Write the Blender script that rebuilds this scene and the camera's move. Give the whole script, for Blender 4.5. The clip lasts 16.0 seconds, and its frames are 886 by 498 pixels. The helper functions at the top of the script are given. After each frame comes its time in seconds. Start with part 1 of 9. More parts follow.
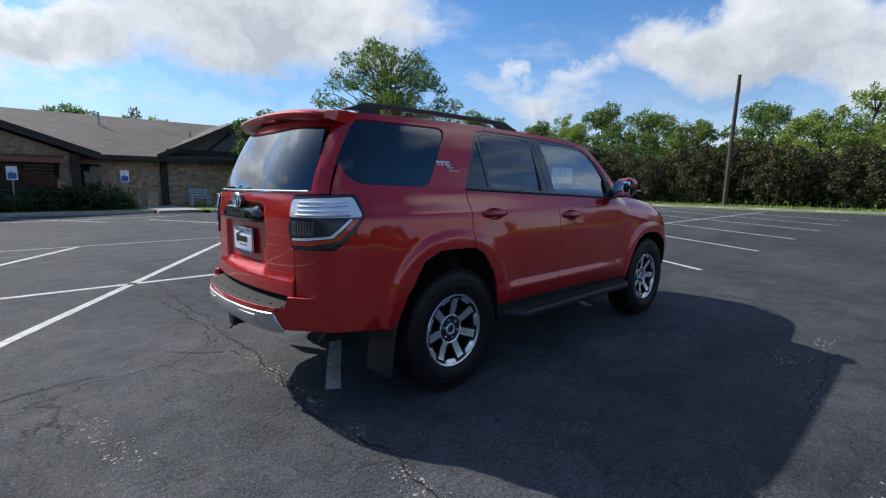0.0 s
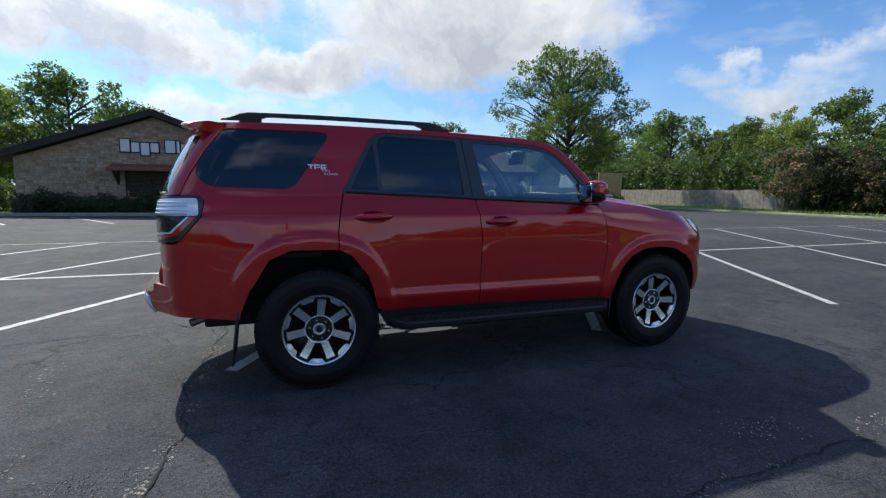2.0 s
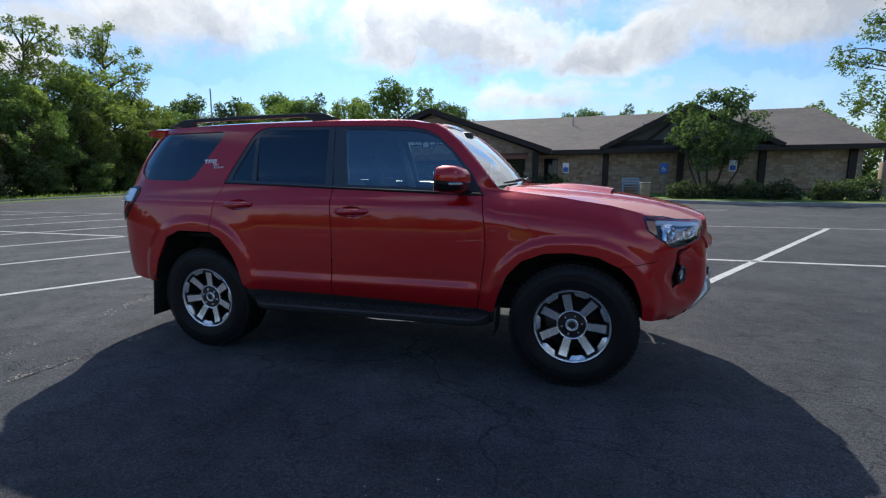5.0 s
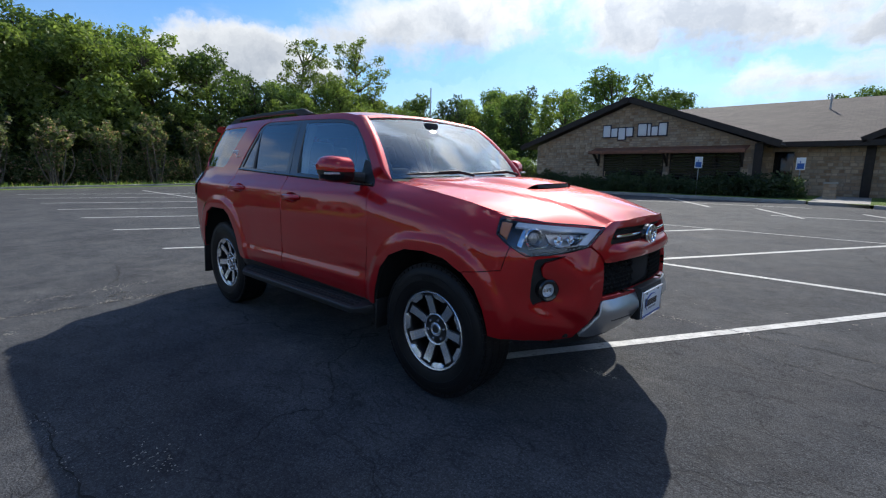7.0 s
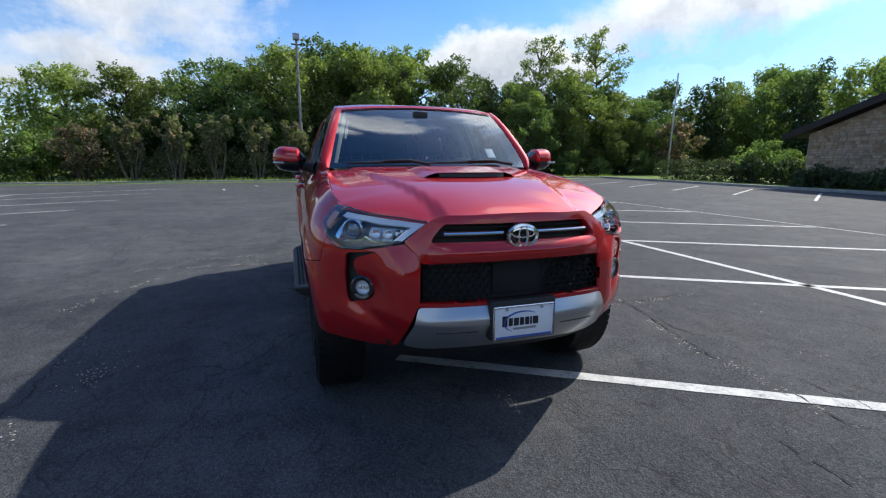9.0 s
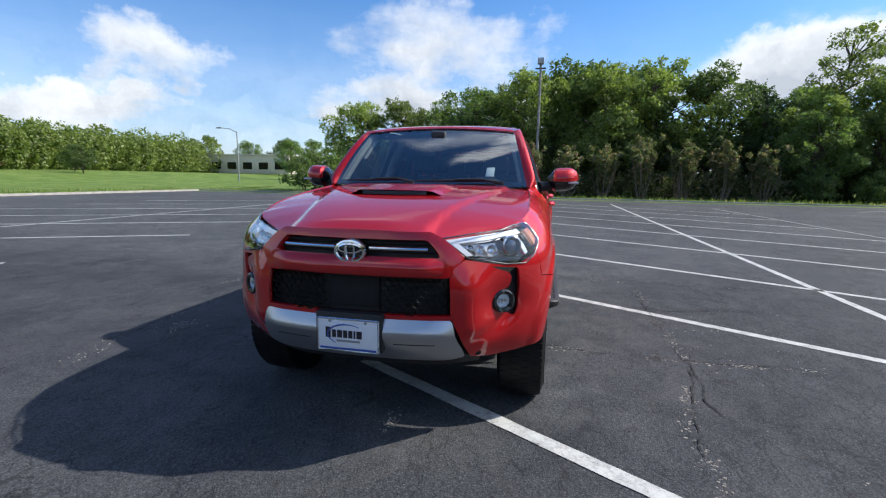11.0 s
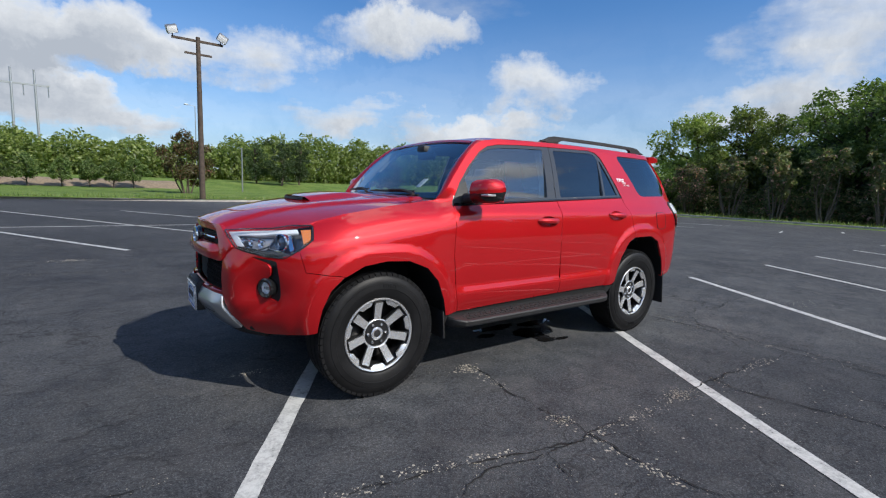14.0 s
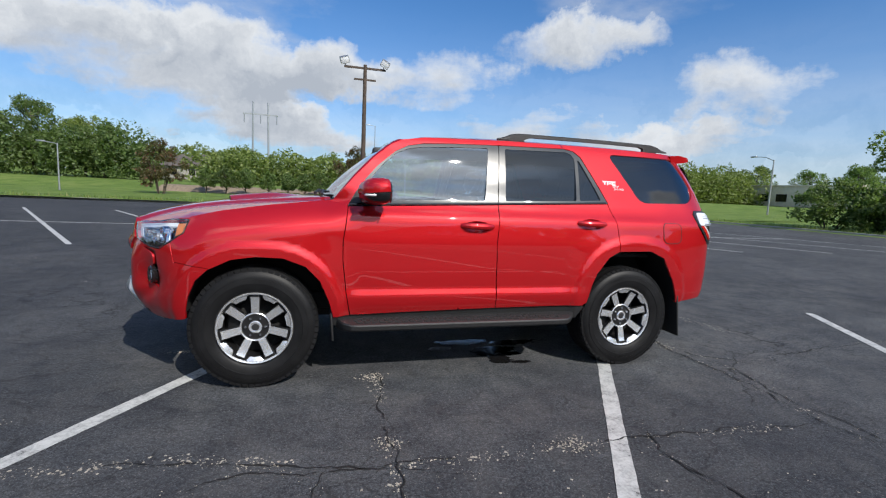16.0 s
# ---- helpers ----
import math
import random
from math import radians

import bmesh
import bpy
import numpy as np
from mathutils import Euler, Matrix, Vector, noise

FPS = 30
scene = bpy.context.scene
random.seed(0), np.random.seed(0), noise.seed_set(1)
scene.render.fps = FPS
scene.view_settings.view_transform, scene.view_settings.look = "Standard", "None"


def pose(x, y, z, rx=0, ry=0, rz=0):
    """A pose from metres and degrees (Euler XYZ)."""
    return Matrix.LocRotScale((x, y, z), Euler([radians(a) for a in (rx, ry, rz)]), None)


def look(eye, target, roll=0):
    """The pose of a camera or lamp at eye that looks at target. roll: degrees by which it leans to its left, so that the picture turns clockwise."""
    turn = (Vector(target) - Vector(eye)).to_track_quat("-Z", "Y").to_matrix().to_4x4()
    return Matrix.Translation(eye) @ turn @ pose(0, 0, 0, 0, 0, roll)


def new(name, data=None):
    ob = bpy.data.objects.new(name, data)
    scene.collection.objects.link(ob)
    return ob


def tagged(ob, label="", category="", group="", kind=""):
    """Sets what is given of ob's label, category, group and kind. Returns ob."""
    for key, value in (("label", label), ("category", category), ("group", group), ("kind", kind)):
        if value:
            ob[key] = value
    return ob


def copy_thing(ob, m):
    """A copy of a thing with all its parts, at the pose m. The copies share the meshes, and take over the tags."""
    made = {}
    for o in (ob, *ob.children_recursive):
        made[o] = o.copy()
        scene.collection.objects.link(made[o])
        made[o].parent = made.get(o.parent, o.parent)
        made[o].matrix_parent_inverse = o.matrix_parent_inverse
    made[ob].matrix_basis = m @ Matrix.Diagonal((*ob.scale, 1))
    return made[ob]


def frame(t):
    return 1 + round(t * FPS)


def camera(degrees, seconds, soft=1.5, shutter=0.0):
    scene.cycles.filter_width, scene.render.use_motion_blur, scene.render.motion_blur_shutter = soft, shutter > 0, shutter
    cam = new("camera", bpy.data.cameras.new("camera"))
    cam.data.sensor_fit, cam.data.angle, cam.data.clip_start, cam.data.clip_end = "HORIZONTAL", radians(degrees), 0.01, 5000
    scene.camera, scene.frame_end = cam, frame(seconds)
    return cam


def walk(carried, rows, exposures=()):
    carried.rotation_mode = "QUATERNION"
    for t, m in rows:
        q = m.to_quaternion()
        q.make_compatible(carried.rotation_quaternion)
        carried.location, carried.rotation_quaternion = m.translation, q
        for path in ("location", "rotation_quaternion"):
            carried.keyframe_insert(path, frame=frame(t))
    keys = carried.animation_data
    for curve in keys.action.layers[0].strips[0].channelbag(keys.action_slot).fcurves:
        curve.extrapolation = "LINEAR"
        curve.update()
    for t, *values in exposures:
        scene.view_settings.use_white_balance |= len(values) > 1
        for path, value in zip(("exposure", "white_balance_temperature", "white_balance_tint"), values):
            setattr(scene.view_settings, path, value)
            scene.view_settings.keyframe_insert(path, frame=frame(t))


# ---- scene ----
PATH = [
    (0, (-3.439, -2.963, 1.331), (-2.09, -1.512, 1.059), 0.5),
    (0.5, (-3.071, -3.284, 1.327), (-1.862, -1.714, 1.056), 0.7),
    (1, (-2.598, -3.57, 1.345), (-1.564, -1.88, 1.078), 1.0),
    (1.5, (-2.184, -3.796, 1.321), (-1.316, -2.012, 1.073), 0.8),
    (2, (-1.649, -3.941, 1.321), (-0.974, -2.075, 1.072), 0.6),
    (2.5, (-1.185, -4.086, 1.325), (-0.673, -2.17, 1.067), 0.2),
    (3, (-0.65, -4.127, 1.295), (-0.341, -2.167, 1.046), -0.2),
    (3.2, (-0.435, -4.134, 1.294), (-0.208, -2.164, 1.034), -0.2),
    (5.3, (1.7, -3.702, 1.362), (1.016, -1.852, 1.031), -0.5),
    (5.5, (1.892, -3.633, 1.355), (1.121, -1.817, 1.025), -0.4),
    (6, (2.409, -3.403, 1.356), (1.425, -1.693, 1.025), -0.2),
    (6.5, (2.782, -3.101, 1.353), (1.628, -1.503, 1.015), 0.1),
    (7, (3.197, -2.743, 1.343), (1.862, -1.294, 0.995), 0.5),
    (7.5, (3.467, -2.351, 1.32), (1.976, -1.068, 0.957), 0.6),
    (8, (3.792, -1.903, 1.32), (2.14, -0.84, 0.944), 0.4),
    (8.5, (3.99, -1.477, 1.303), (2.219, -0.629, 0.922), 0.1),
    (9, (4.137, -0.972, 1.298), (2.265, -0.371, 0.932), -0.0),
    (9.5, (4.241, -0.553, 1.3), (2.308, -0.176, 0.952), 0.1),
    (10, (4.273, -0.059, 1.308), (2.302, 0.04, 0.98), 0.1),
    (10.2, (4.299, 0.129, 1.294), (2.325, 0.122, 0.976), 0.2),
    (12.3, (3.908, 2.123, 1.342), (2.227, 1.072, 1.074), 1.3),
    (12.5, (3.812, 2.318, 1.32), (2.184, 1.185, 1.063), 1.2),
    (13, (3.506, 2.73, 1.318), (2.017, 1.421, 1.056), 1.6),
    (13.5, (3.157, 3.034, 1.329), (1.812, 1.577, 1.067), 1.8),
    (14, (2.767, 3.392, 1.332), (1.594, 1.792, 1.073), 2.1),
    (14.5, (2.362, 3.608, 1.34), (1.34, 1.908, 1.089), 2.3),
    (15, (1.917, 3.863, 1.344), (1.066, 2.069, 1.101), 2.4),
    (15.5, (1.516, 3.946, 1.326), (0.809, 2.09, 1.09), 2.5),
    (16, (1.041, 4.03, 1.325), (0.501, 2.119, 1.089), 2.6),
]

SKY_STRENGTH = 0.112
SUN_STRENGTH = 3.9
# azimuth, elevation, half width, half height (degrees), thickness
LOW_CLOUDS = [(36, 10, 14, 4, 0.22), (-4, 9, 16, 4, 0.24), (155, 11, 14, 4.5, 0.24), (-161, 9.5, 15, 4, 0.24), (-104, 12.5, 9.5, 6, 0.27),
              (178, 8.5, 14, 4, 0.24), (-113, 8, 14, 4, 0.25), (-137.5, 11, 10, 5, 0.26), (-79, 11.5, 14, 6.5, 0.27), (-65, 12, 12, 6, 0.26),
              (90, 8, 24, 4, 0.22), (-50, 10, 14, 6, 0.26), (-130, 6, 18, 3, 0.24), (-88, 6, 18, 3, 0.24)]
MIDDLE_CLOUDS = [(66, 17, 21, 7.5, 0.26), (16, 14, 15, 5.5, 0.26), (106, 15.5, 16, 5.5, 0.27), (97, 22, 9, 4.5, 0.25), (88, 13.0, 12, 4.0, 0.24), (135, 16.0, 16, 6.0, 0.27), (140, 25.0, 13, 4.0, 0.22), (-165, 15, 16, 7, 0.27),
                 (-119, 16.5, 10, 3.5, 0.24), (-94, 13, 12, 3.5, 0.25), (-72, 14, 12, 4, 0.25)]
HIGH_CLOUDS = [(92, 43, 15, 5, 0.22), (112, 36, 16, 5, 0.20), (60, 48, 18, 10, 0.18), (124, 54, 14, 8, 0.24), (165, 72, 15, 9, 0.34),
               (-150, 80, 10, 7, 0.34), (-160, 66, 20, 11, 0.22), (-20, 40, 22, 9, 0.17), (-150, 38, 20, 8, 0.15), (-90, 50, 22, 9, 0.16)]
EXPOSURES = [(0.0, 0.42), (3.0, 0.42), (6.5, 0.42), (9.0, 0.62), (10.5, 0.68), (12.5, 0.52), (14.5, 0.28), (16.0, 0.27)]
cam = camera(87.1, 16.0, soft=1.2)
walk(cam, [(t, look(eye, target, roll)) for t, eye, target, roll in PATH], EXPOSURES)

# ---------------------------------------------------------------- sky and sun
SUN_TO = Vector((-0.45, 1.12, 1.0)).normalized()
world = bpy.data.worlds.new("sky")
scene.world = world
world.use_nodes = True
wn, wl = world.node_tree.nodes, world.node_tree.links
wn.clear()


def wnode(kind, **values):
    n = wn.new(kind)
    for k, v in values.items():
        n.inputs[k].default_value = v
    return n


def wmath(op, a, b=None, c=None, clamp=False):
    n = wn.new("ShaderNodeMath")
    n.operation, n.use_clamp = op, clamp
    for i, v in enumerate((a, b, c)):
        if v is None:
            continue
        if isinstance(v, (int, float)):
            n.inputs[i].default_value = v
        else:
            wl.new(v, n.inputs[i])
    return n.outputs[0]


sky = wn.new("ShaderNodeTexSky")
sky.sky_type, sky.sun_disc = "NISHITA", False
sky.sun_elevation = math.asin(SUN_TO.z)
sky.sun_rotation = math.atan2(SUN_TO.x, SUN_TO.y)
sky.air_density, sky.dust_density, sky.ozone_density = 1.0, 0.6, 1.6
direction = wn.new("ShaderNodeTexCoord").outputs["Generated"]
split = wn.new("ShaderNodeSeparateXYZ")
wl.new(direction, split.inputs[0])
# cumulus: wide masses broken up by fine noise on a flattened dome
height = wmath("MAXIMUM", split.outputs[2], 0.0)
lift = wmath("ADD", height, 0.16)
flat = wn.new("ShaderNodeVectorMath")
flat.operation = "DIVIDE"
wl.new(direction, flat.inputs[0])
spread = wn.new("ShaderNodeCombineXYZ")
for i in (0, 1):
    wl.new(lift, spread.inputs[i])
spread.inputs[2].default_value = 0.45
wl.new(spread.outputs[0], flat.inputs[1])
big = wnode("ShaderNodeTexNoise", Scale=0.62, Detail=9.0, Roughness=0.52, Distortion=0.25)
wl.new(flat.outputs[0], big.inputs["Vector"])
fine = wnode("ShaderNodeTexNoise", Scale=3.4, Detail=8.0, Roughness=0.6)
wl.new(flat.outputs[0], fine.inputs["Vector"])
dense = wmath("ADD", wmath("MULTIPLY", big.outputs[0], 0.82), wmath("MULTIPLY", fine.outputs[0], 0.18))

warp_noise = wnode("ShaderNodeTexNoise", Scale=5.5, Detail=7.0, Roughness=0.62)
wl.new(direction, warp_noise.inputs["Vector"])
warp = wn.new("ShaderNodeVectorMath")
warp.operation = "MULTIPLY_ADD"
wl.new(warp_noise.outputs[1], warp.inputs[0])
warp.inputs[1].default_value = (0.30, 0.30, 0.22)
shifted = wn.new("ShaderNodeVectorMath")
shifted.operation = "SUBTRACT"
wl.new(direction, shifted.inputs[0])
shifted.inputs[1].default_value = (0.15, 0.15, 0.11)
wl.new(shifted.outputs[0], warp.inputs[2])
bent = warp.outputs[0]


def cloud(azimuth, elevation, width, tall, power=0.2):
    """One cumulus mass: a soft ellipse on the dome that thickens the noise."""
    a, e = radians(azimuth), radians(elevation)
    mid = Vector((math.cos(a) * math.cos(e), math.sin(a) * math.cos(e), math.sin(e)))
    side = Vector((-math.sin(a), math.cos(a), 0))
    up = mid.cross(side)
    out = []
    for axis, size in ((side, width), (up, tall)):
        n = wn.new("ShaderNodeVectorMath")
        n.operation = "DOT_PRODUCT"
        wl.new(bent, n.inputs[0])
        n.inputs[1].default_value = axis / math.sin(radians(size))
        rise = n.outputs["Value"]
        out.append(wmath("POWER", wmath("ABSOLUTE", rise), 2.0))
    n = wn.new("ShaderNodeVectorMath")
    n.operation = "DOT_PRODUCT"
    wl.new(direction, n.inputs[0])
    n.inputs[1].default_value = mid
    front = wmath("GREATER_THAN", n.outputs["Value"], 0.0)
    fall = wmath("SUBTRACT", 1.0, wmath("ADD", out[0], out[1]), clamp=True)
    weight = wmath("MULTIPLY", fall, front)
    return wmath("MULTIPLY", weight, power), weight, wmath("MULTIPLY", weight, rise)


total = weights = rises = None
for spec in LOW_CLOUDS + MIDDLE_CLOUDS + HIGH_CLOUDS:
    c, w, r = cloud(*spec)
    total = c if total is None else wmath("MAXIMUM", total, c)
    weights = w if weights is None else wmath("ADD", weights, w)
    rises = r if rises is None else wmath("ADD", rises, r)
dense = wmath("ADD", dense, total)
cover = wn.new("ShaderNodeMapRange")
cover.interpolation_type = "SMOOTHSTEP"
wl.new(dense, cover.inputs[0])
cover.inputs[1].default_value, cover.inputs[2].default_value = 0.51, 0.73
# thin bright haze low down
veil = wmath("POWER", wmath("SUBTRACT", 1.0, wmath("MULTIPLY", height, 2.5), clamp=True), 2.1)
streaks = wnode("ShaderNodeTexNoise", Scale=2.2, Detail=6.0, Roughness=0.6)
stretch = wn.new("ShaderNodeMapping")
stretch.inputs["Scale"].default_value = (1.0, 1.0, 6.0)
wl.new(direction, stretch.inputs[0])
wl.new(stretch.outputs[0], streaks.inputs["Vector"])
veil = wmath("MULTIPLY", veil, wmath("ADD", 0.30, streaks.outputs[0]))
# the sky round the sun is far brighter than the rest
near_sun = wn.new("ShaderNodeVectorMath")
near_sun.operation = "DOT_PRODUCT"
wl.new(direction, near_sun.inputs[0])
near_sun.inputs[1].default_value = SUN_TO
veil = wmath("MAXIMUM", veil, wmath("MULTIPLY", wmath("POWER", wmath("MAXIMUM", near_sun.outputs["Value"], 0.0), 10.0), wmath("ADD", 0.35, streaks.outputs[0])))
mask = wmath("MAXIMUM", cover.outputs[0], veil, clamp=True)
# cloud body: white tops, grey bases, billows between
lit = wmath("DIVIDE", rises, wmath("ADD", weights, 0.05))
billow = wnode("ShaderNodeTexNoise", Scale=9.0, Detail=6.0, Roughness=0.62)
wl.new(bent, billow.inputs["Vector"])
shade = wmath("ADD", wmath("MULTIPLY", lit, 0.75), wmath("MULTIPLY", wmath("SUBTRACT", billow.outputs[0], 0.5), 2.0))
shade = wmath("ADD", 0.52, shade)
# thin rims stay white
thick = wn.new("ShaderNodeMapRange")
wl.new(dense, thick.inputs[0])
thick.inputs[1].default_value, thick.inputs[2].default_value = 0.60, 0.80
shade = wmath("ADD", shade, wmath("MULTIPLY", wmath("SUBTRACT", 0.6, thick.outputs[0]), 0.55), clamp=True)
ramp = wn.new("ShaderNodeMixRGB")
wl.new(shade, ramp.inputs[0])
ramp.inputs[1].default_value = (3.3, 3.65, 4.2, 1)
ramp.inputs[2].default_value = (5.7, 5.95, 6.25, 1)
tint = wn.new("ShaderNodeMixRGB")
tint.blend_type = "MULTIPLY"
tint.inputs[0].default_value = 1.0
wl.new(sky.outputs[0], tint.inputs[1])
tint.inputs[2].default_value = (0.40, 0.725, 1.05, 1)
both = wn.new("ShaderNodeMixRGB")
wl.new(mask, both.inputs[0])
wl.new(tint.outputs[0], both.inputs[1])
wl.new(ramp.outputs[0], both.inputs[2])
glow = wmath("POWER", wmath("MAXIMUM", near_sun.outputs["Value"], 0.0), 14.0)
# clouds send it on more strongly than clear air
glow = wmath("MULTIPLY", glow, wmath("ADD", 0.30, wmath("MULTIPLY", cover.outputs[0], 1.0)))
# high clouds, lit through from above, are brighter than the low ones
rise_to = wn.new("ShaderNodeMapRange")
rise_to.interpolation_type = "SMOOTHSTEP"
wl.new(height, rise_to.inputs[0])
rise_to.inputs[1].default_value, rise_to.inputs[2].default_value = 0.42, 0.80
lofty = wmath("MULTIPLY", wmath("MULTIPLY", rise_to.outputs[0], cover.outputs[0]), 0.9)
aureole = wn.new("ShaderNodeVectorMath")
aureole.operation = "SCALE"
wl.new(both.outputs[0], aureole.inputs[0])
wl.new(wmath("ADD", wmath("ADD", 1.0, glow), lofty), aureole.inputs["Scale"])
back = wn.new("ShaderNodeBackground")
back.inputs["Strength"].default_value = SKY_STRENGTH
wl.new(aureole.outputs[0], back.inputs["Color"])
wl.new(back.outputs[0], wn.new("ShaderNodeOutputWorld").inputs[0])

sun = new("sun", bpy.data.lights.new("sun", "SUN"))
sun.data.energy, sun.data.angle, sun.data.color = SUN_STRENGTH, radians(0.6), (1.0, 0.95, 0.87)
sun.matrix_world = look(SUN_TO * 60, (0, 0, 0))


# ---------------------------------------------------------------- helpers
def part(name, bm, material, parent=None, label="", smooth=True, sharp=32):
    """Links a bmesh as one mesh object, under a thing or a part."""
    me = bpy.data.meshes.new(name)
    layer = bm.verts.layers.float_vector.get("true_normal")
    exact = [v[layer].copy() for v in bm.verts] if layer else None
    bm.to_mesh(me)
    bm.free()
    me.materials.append(material)
    if exact:
        me.shade_smooth()
        me.normals_split_custom_set_from_vertices(exact)
    elif smooth:
        me.shade_smooth()
        me.set_sharp_from_angle(angle=radians(sharp))
    ob = new(name, me)
    if parent is not None:
        ob.parent = parent
    if label:
        ob["label"] = label
    return ob


def thing(name, label, category, group="", kind="", at=(0, 0, 0)):
    ob = new(name)
    ob.location = at
    ob.empty_display_size = 0.2
    return tagged(ob, label, category, group, kind)


def box_into(bm, lo, hi, m=None):
    lo, hi = Vector(lo), Vector(hi)
    vs = [bm.verts.new((x, y, z)) for x in (lo.x, hi.x) for y in (lo.y, hi.y) for z in (lo.z, hi.z)]
    if m is not None:
        for v in vs:
            v.co = m @ v.co
    for f in ((0, 1, 3, 2), (4, 6, 7, 5), (0, 4, 5, 1), (2, 3, 7, 6), (0, 2, 6, 4), (1, 5, 7, 3)):
        bm.faces.new([vs[i] for i in f])
    return vs


def bevelled_box(lo, hi, r=0.01, m=None, seg=2):
    bm = bmesh.new()
    box_into(bm, lo, hi)
    if r:
        bmesh.ops.bevel(bm, geom=bm.edges[:], offset=r, segments=seg, profile=0.5, affect="EDGES")
    if m is not None:
        bmesh.ops.transform(bm, matrix=m, verts=bm.verts)
    return bm


def tube_into(bm, pts, radii, seg=8, cap=True):
    """A tube along points, with a radius at each."""
    rings = []
    pts = [Vector(p) for p in pts]
    for i, p in enumerate(pts):
        d = (pts[min(i + 1, len(pts) - 1)] - pts[max(i - 1, 0)]).normalized()
        a = d.orthogonal().normalized() if i == 0 else (rings_axis - d * rings_axis.dot(d)).normalized()
        rings_axis = a
        b = d.cross(a)
        rings.append([bm.verts.new(p + (a * math.cos(2 * math.pi * k / seg) + b * math.sin(2 * math.pi * k / seg)) * radii[i]) for k in range(seg)])
    for r0, r1 in zip(rings, rings[1:]):
        for k in range(seg):
            bm.faces.new((r0[k], r0[(k + 1) % seg], r1[(k + 1) % seg], r1[k]))
    if cap:
        bm.faces.new(rings[0][::-1])
        bm.faces.new(rings[-1])
    return bm


def lathe(profile, seg=48, axis="y"):
    """Revolves (radius, along) pairs round an axis."""
    bm = bmesh.new()
    rings = []
    for r, h in profile:
        ring = []
        for k in range(seg):
            a = 2 * math.pi * k / seg
            p = (r * math.cos(a), h, r * math.sin(a)) if axis == "y" else (r * math.cos(a), r * math.sin(a), h)
            ring.append(bm.verts.new(p))
        rings.append(ring)
    for r0, r1 in zip(rings, rings[1:]):
        for k in range(seg):
            bm.faces.new((r0[k], r0[(k + 1) % seg], r1[(k + 1) % seg], r1[k]))
    bmesh.ops.recalc_face_normals(bm, faces=bm.faces[:])
    return bm


def curve(*pairs):
    """A smooth monotone curve through (x, y) pairs, with x rising."""
    xs, ys = np.array([p[0] for p in pairs], float), np.array([p[1] for p in pairs], float)
    h, d = np.diff(xs), np.diff(ys) / np.diff(xs)
    m = np.zeros(len(xs))
    m[0], m[-1] = d[0], d[-1]
    for i in range(1, len(xs) - 1):
        if d[i - 1] * d[i] > 0:
            w1, w2 = 2 * h[i] + h[i - 1], h[i] + 2 * h[i - 1]
            m[i] = (w1 + w2) / (w1 / d[i - 1] + w2 / d[i])

    def f(x):
        if x <= xs[0]:
            return float(ys[0])
        if x >= xs[-1]:
            return float(ys[-1])
        i = int(np.searchsorted(xs, x) - 1)
        t = (x - xs[i]) / h[i]
        return float((1 + 2 * t) * (1 - t) ** 2 * ys[i] + t * (1 - t) ** 2 * h[i] * m[i] + t * t * (3 - 2 * t) * ys[i + 1] + t * t * (t - 1) * h[i] * m[i + 1])
    return f


def ease(a, b, x):
    t = min(1.0, max(0.0, (x - a) / (b - a)))
    return t * t * (3 - 2 * t)


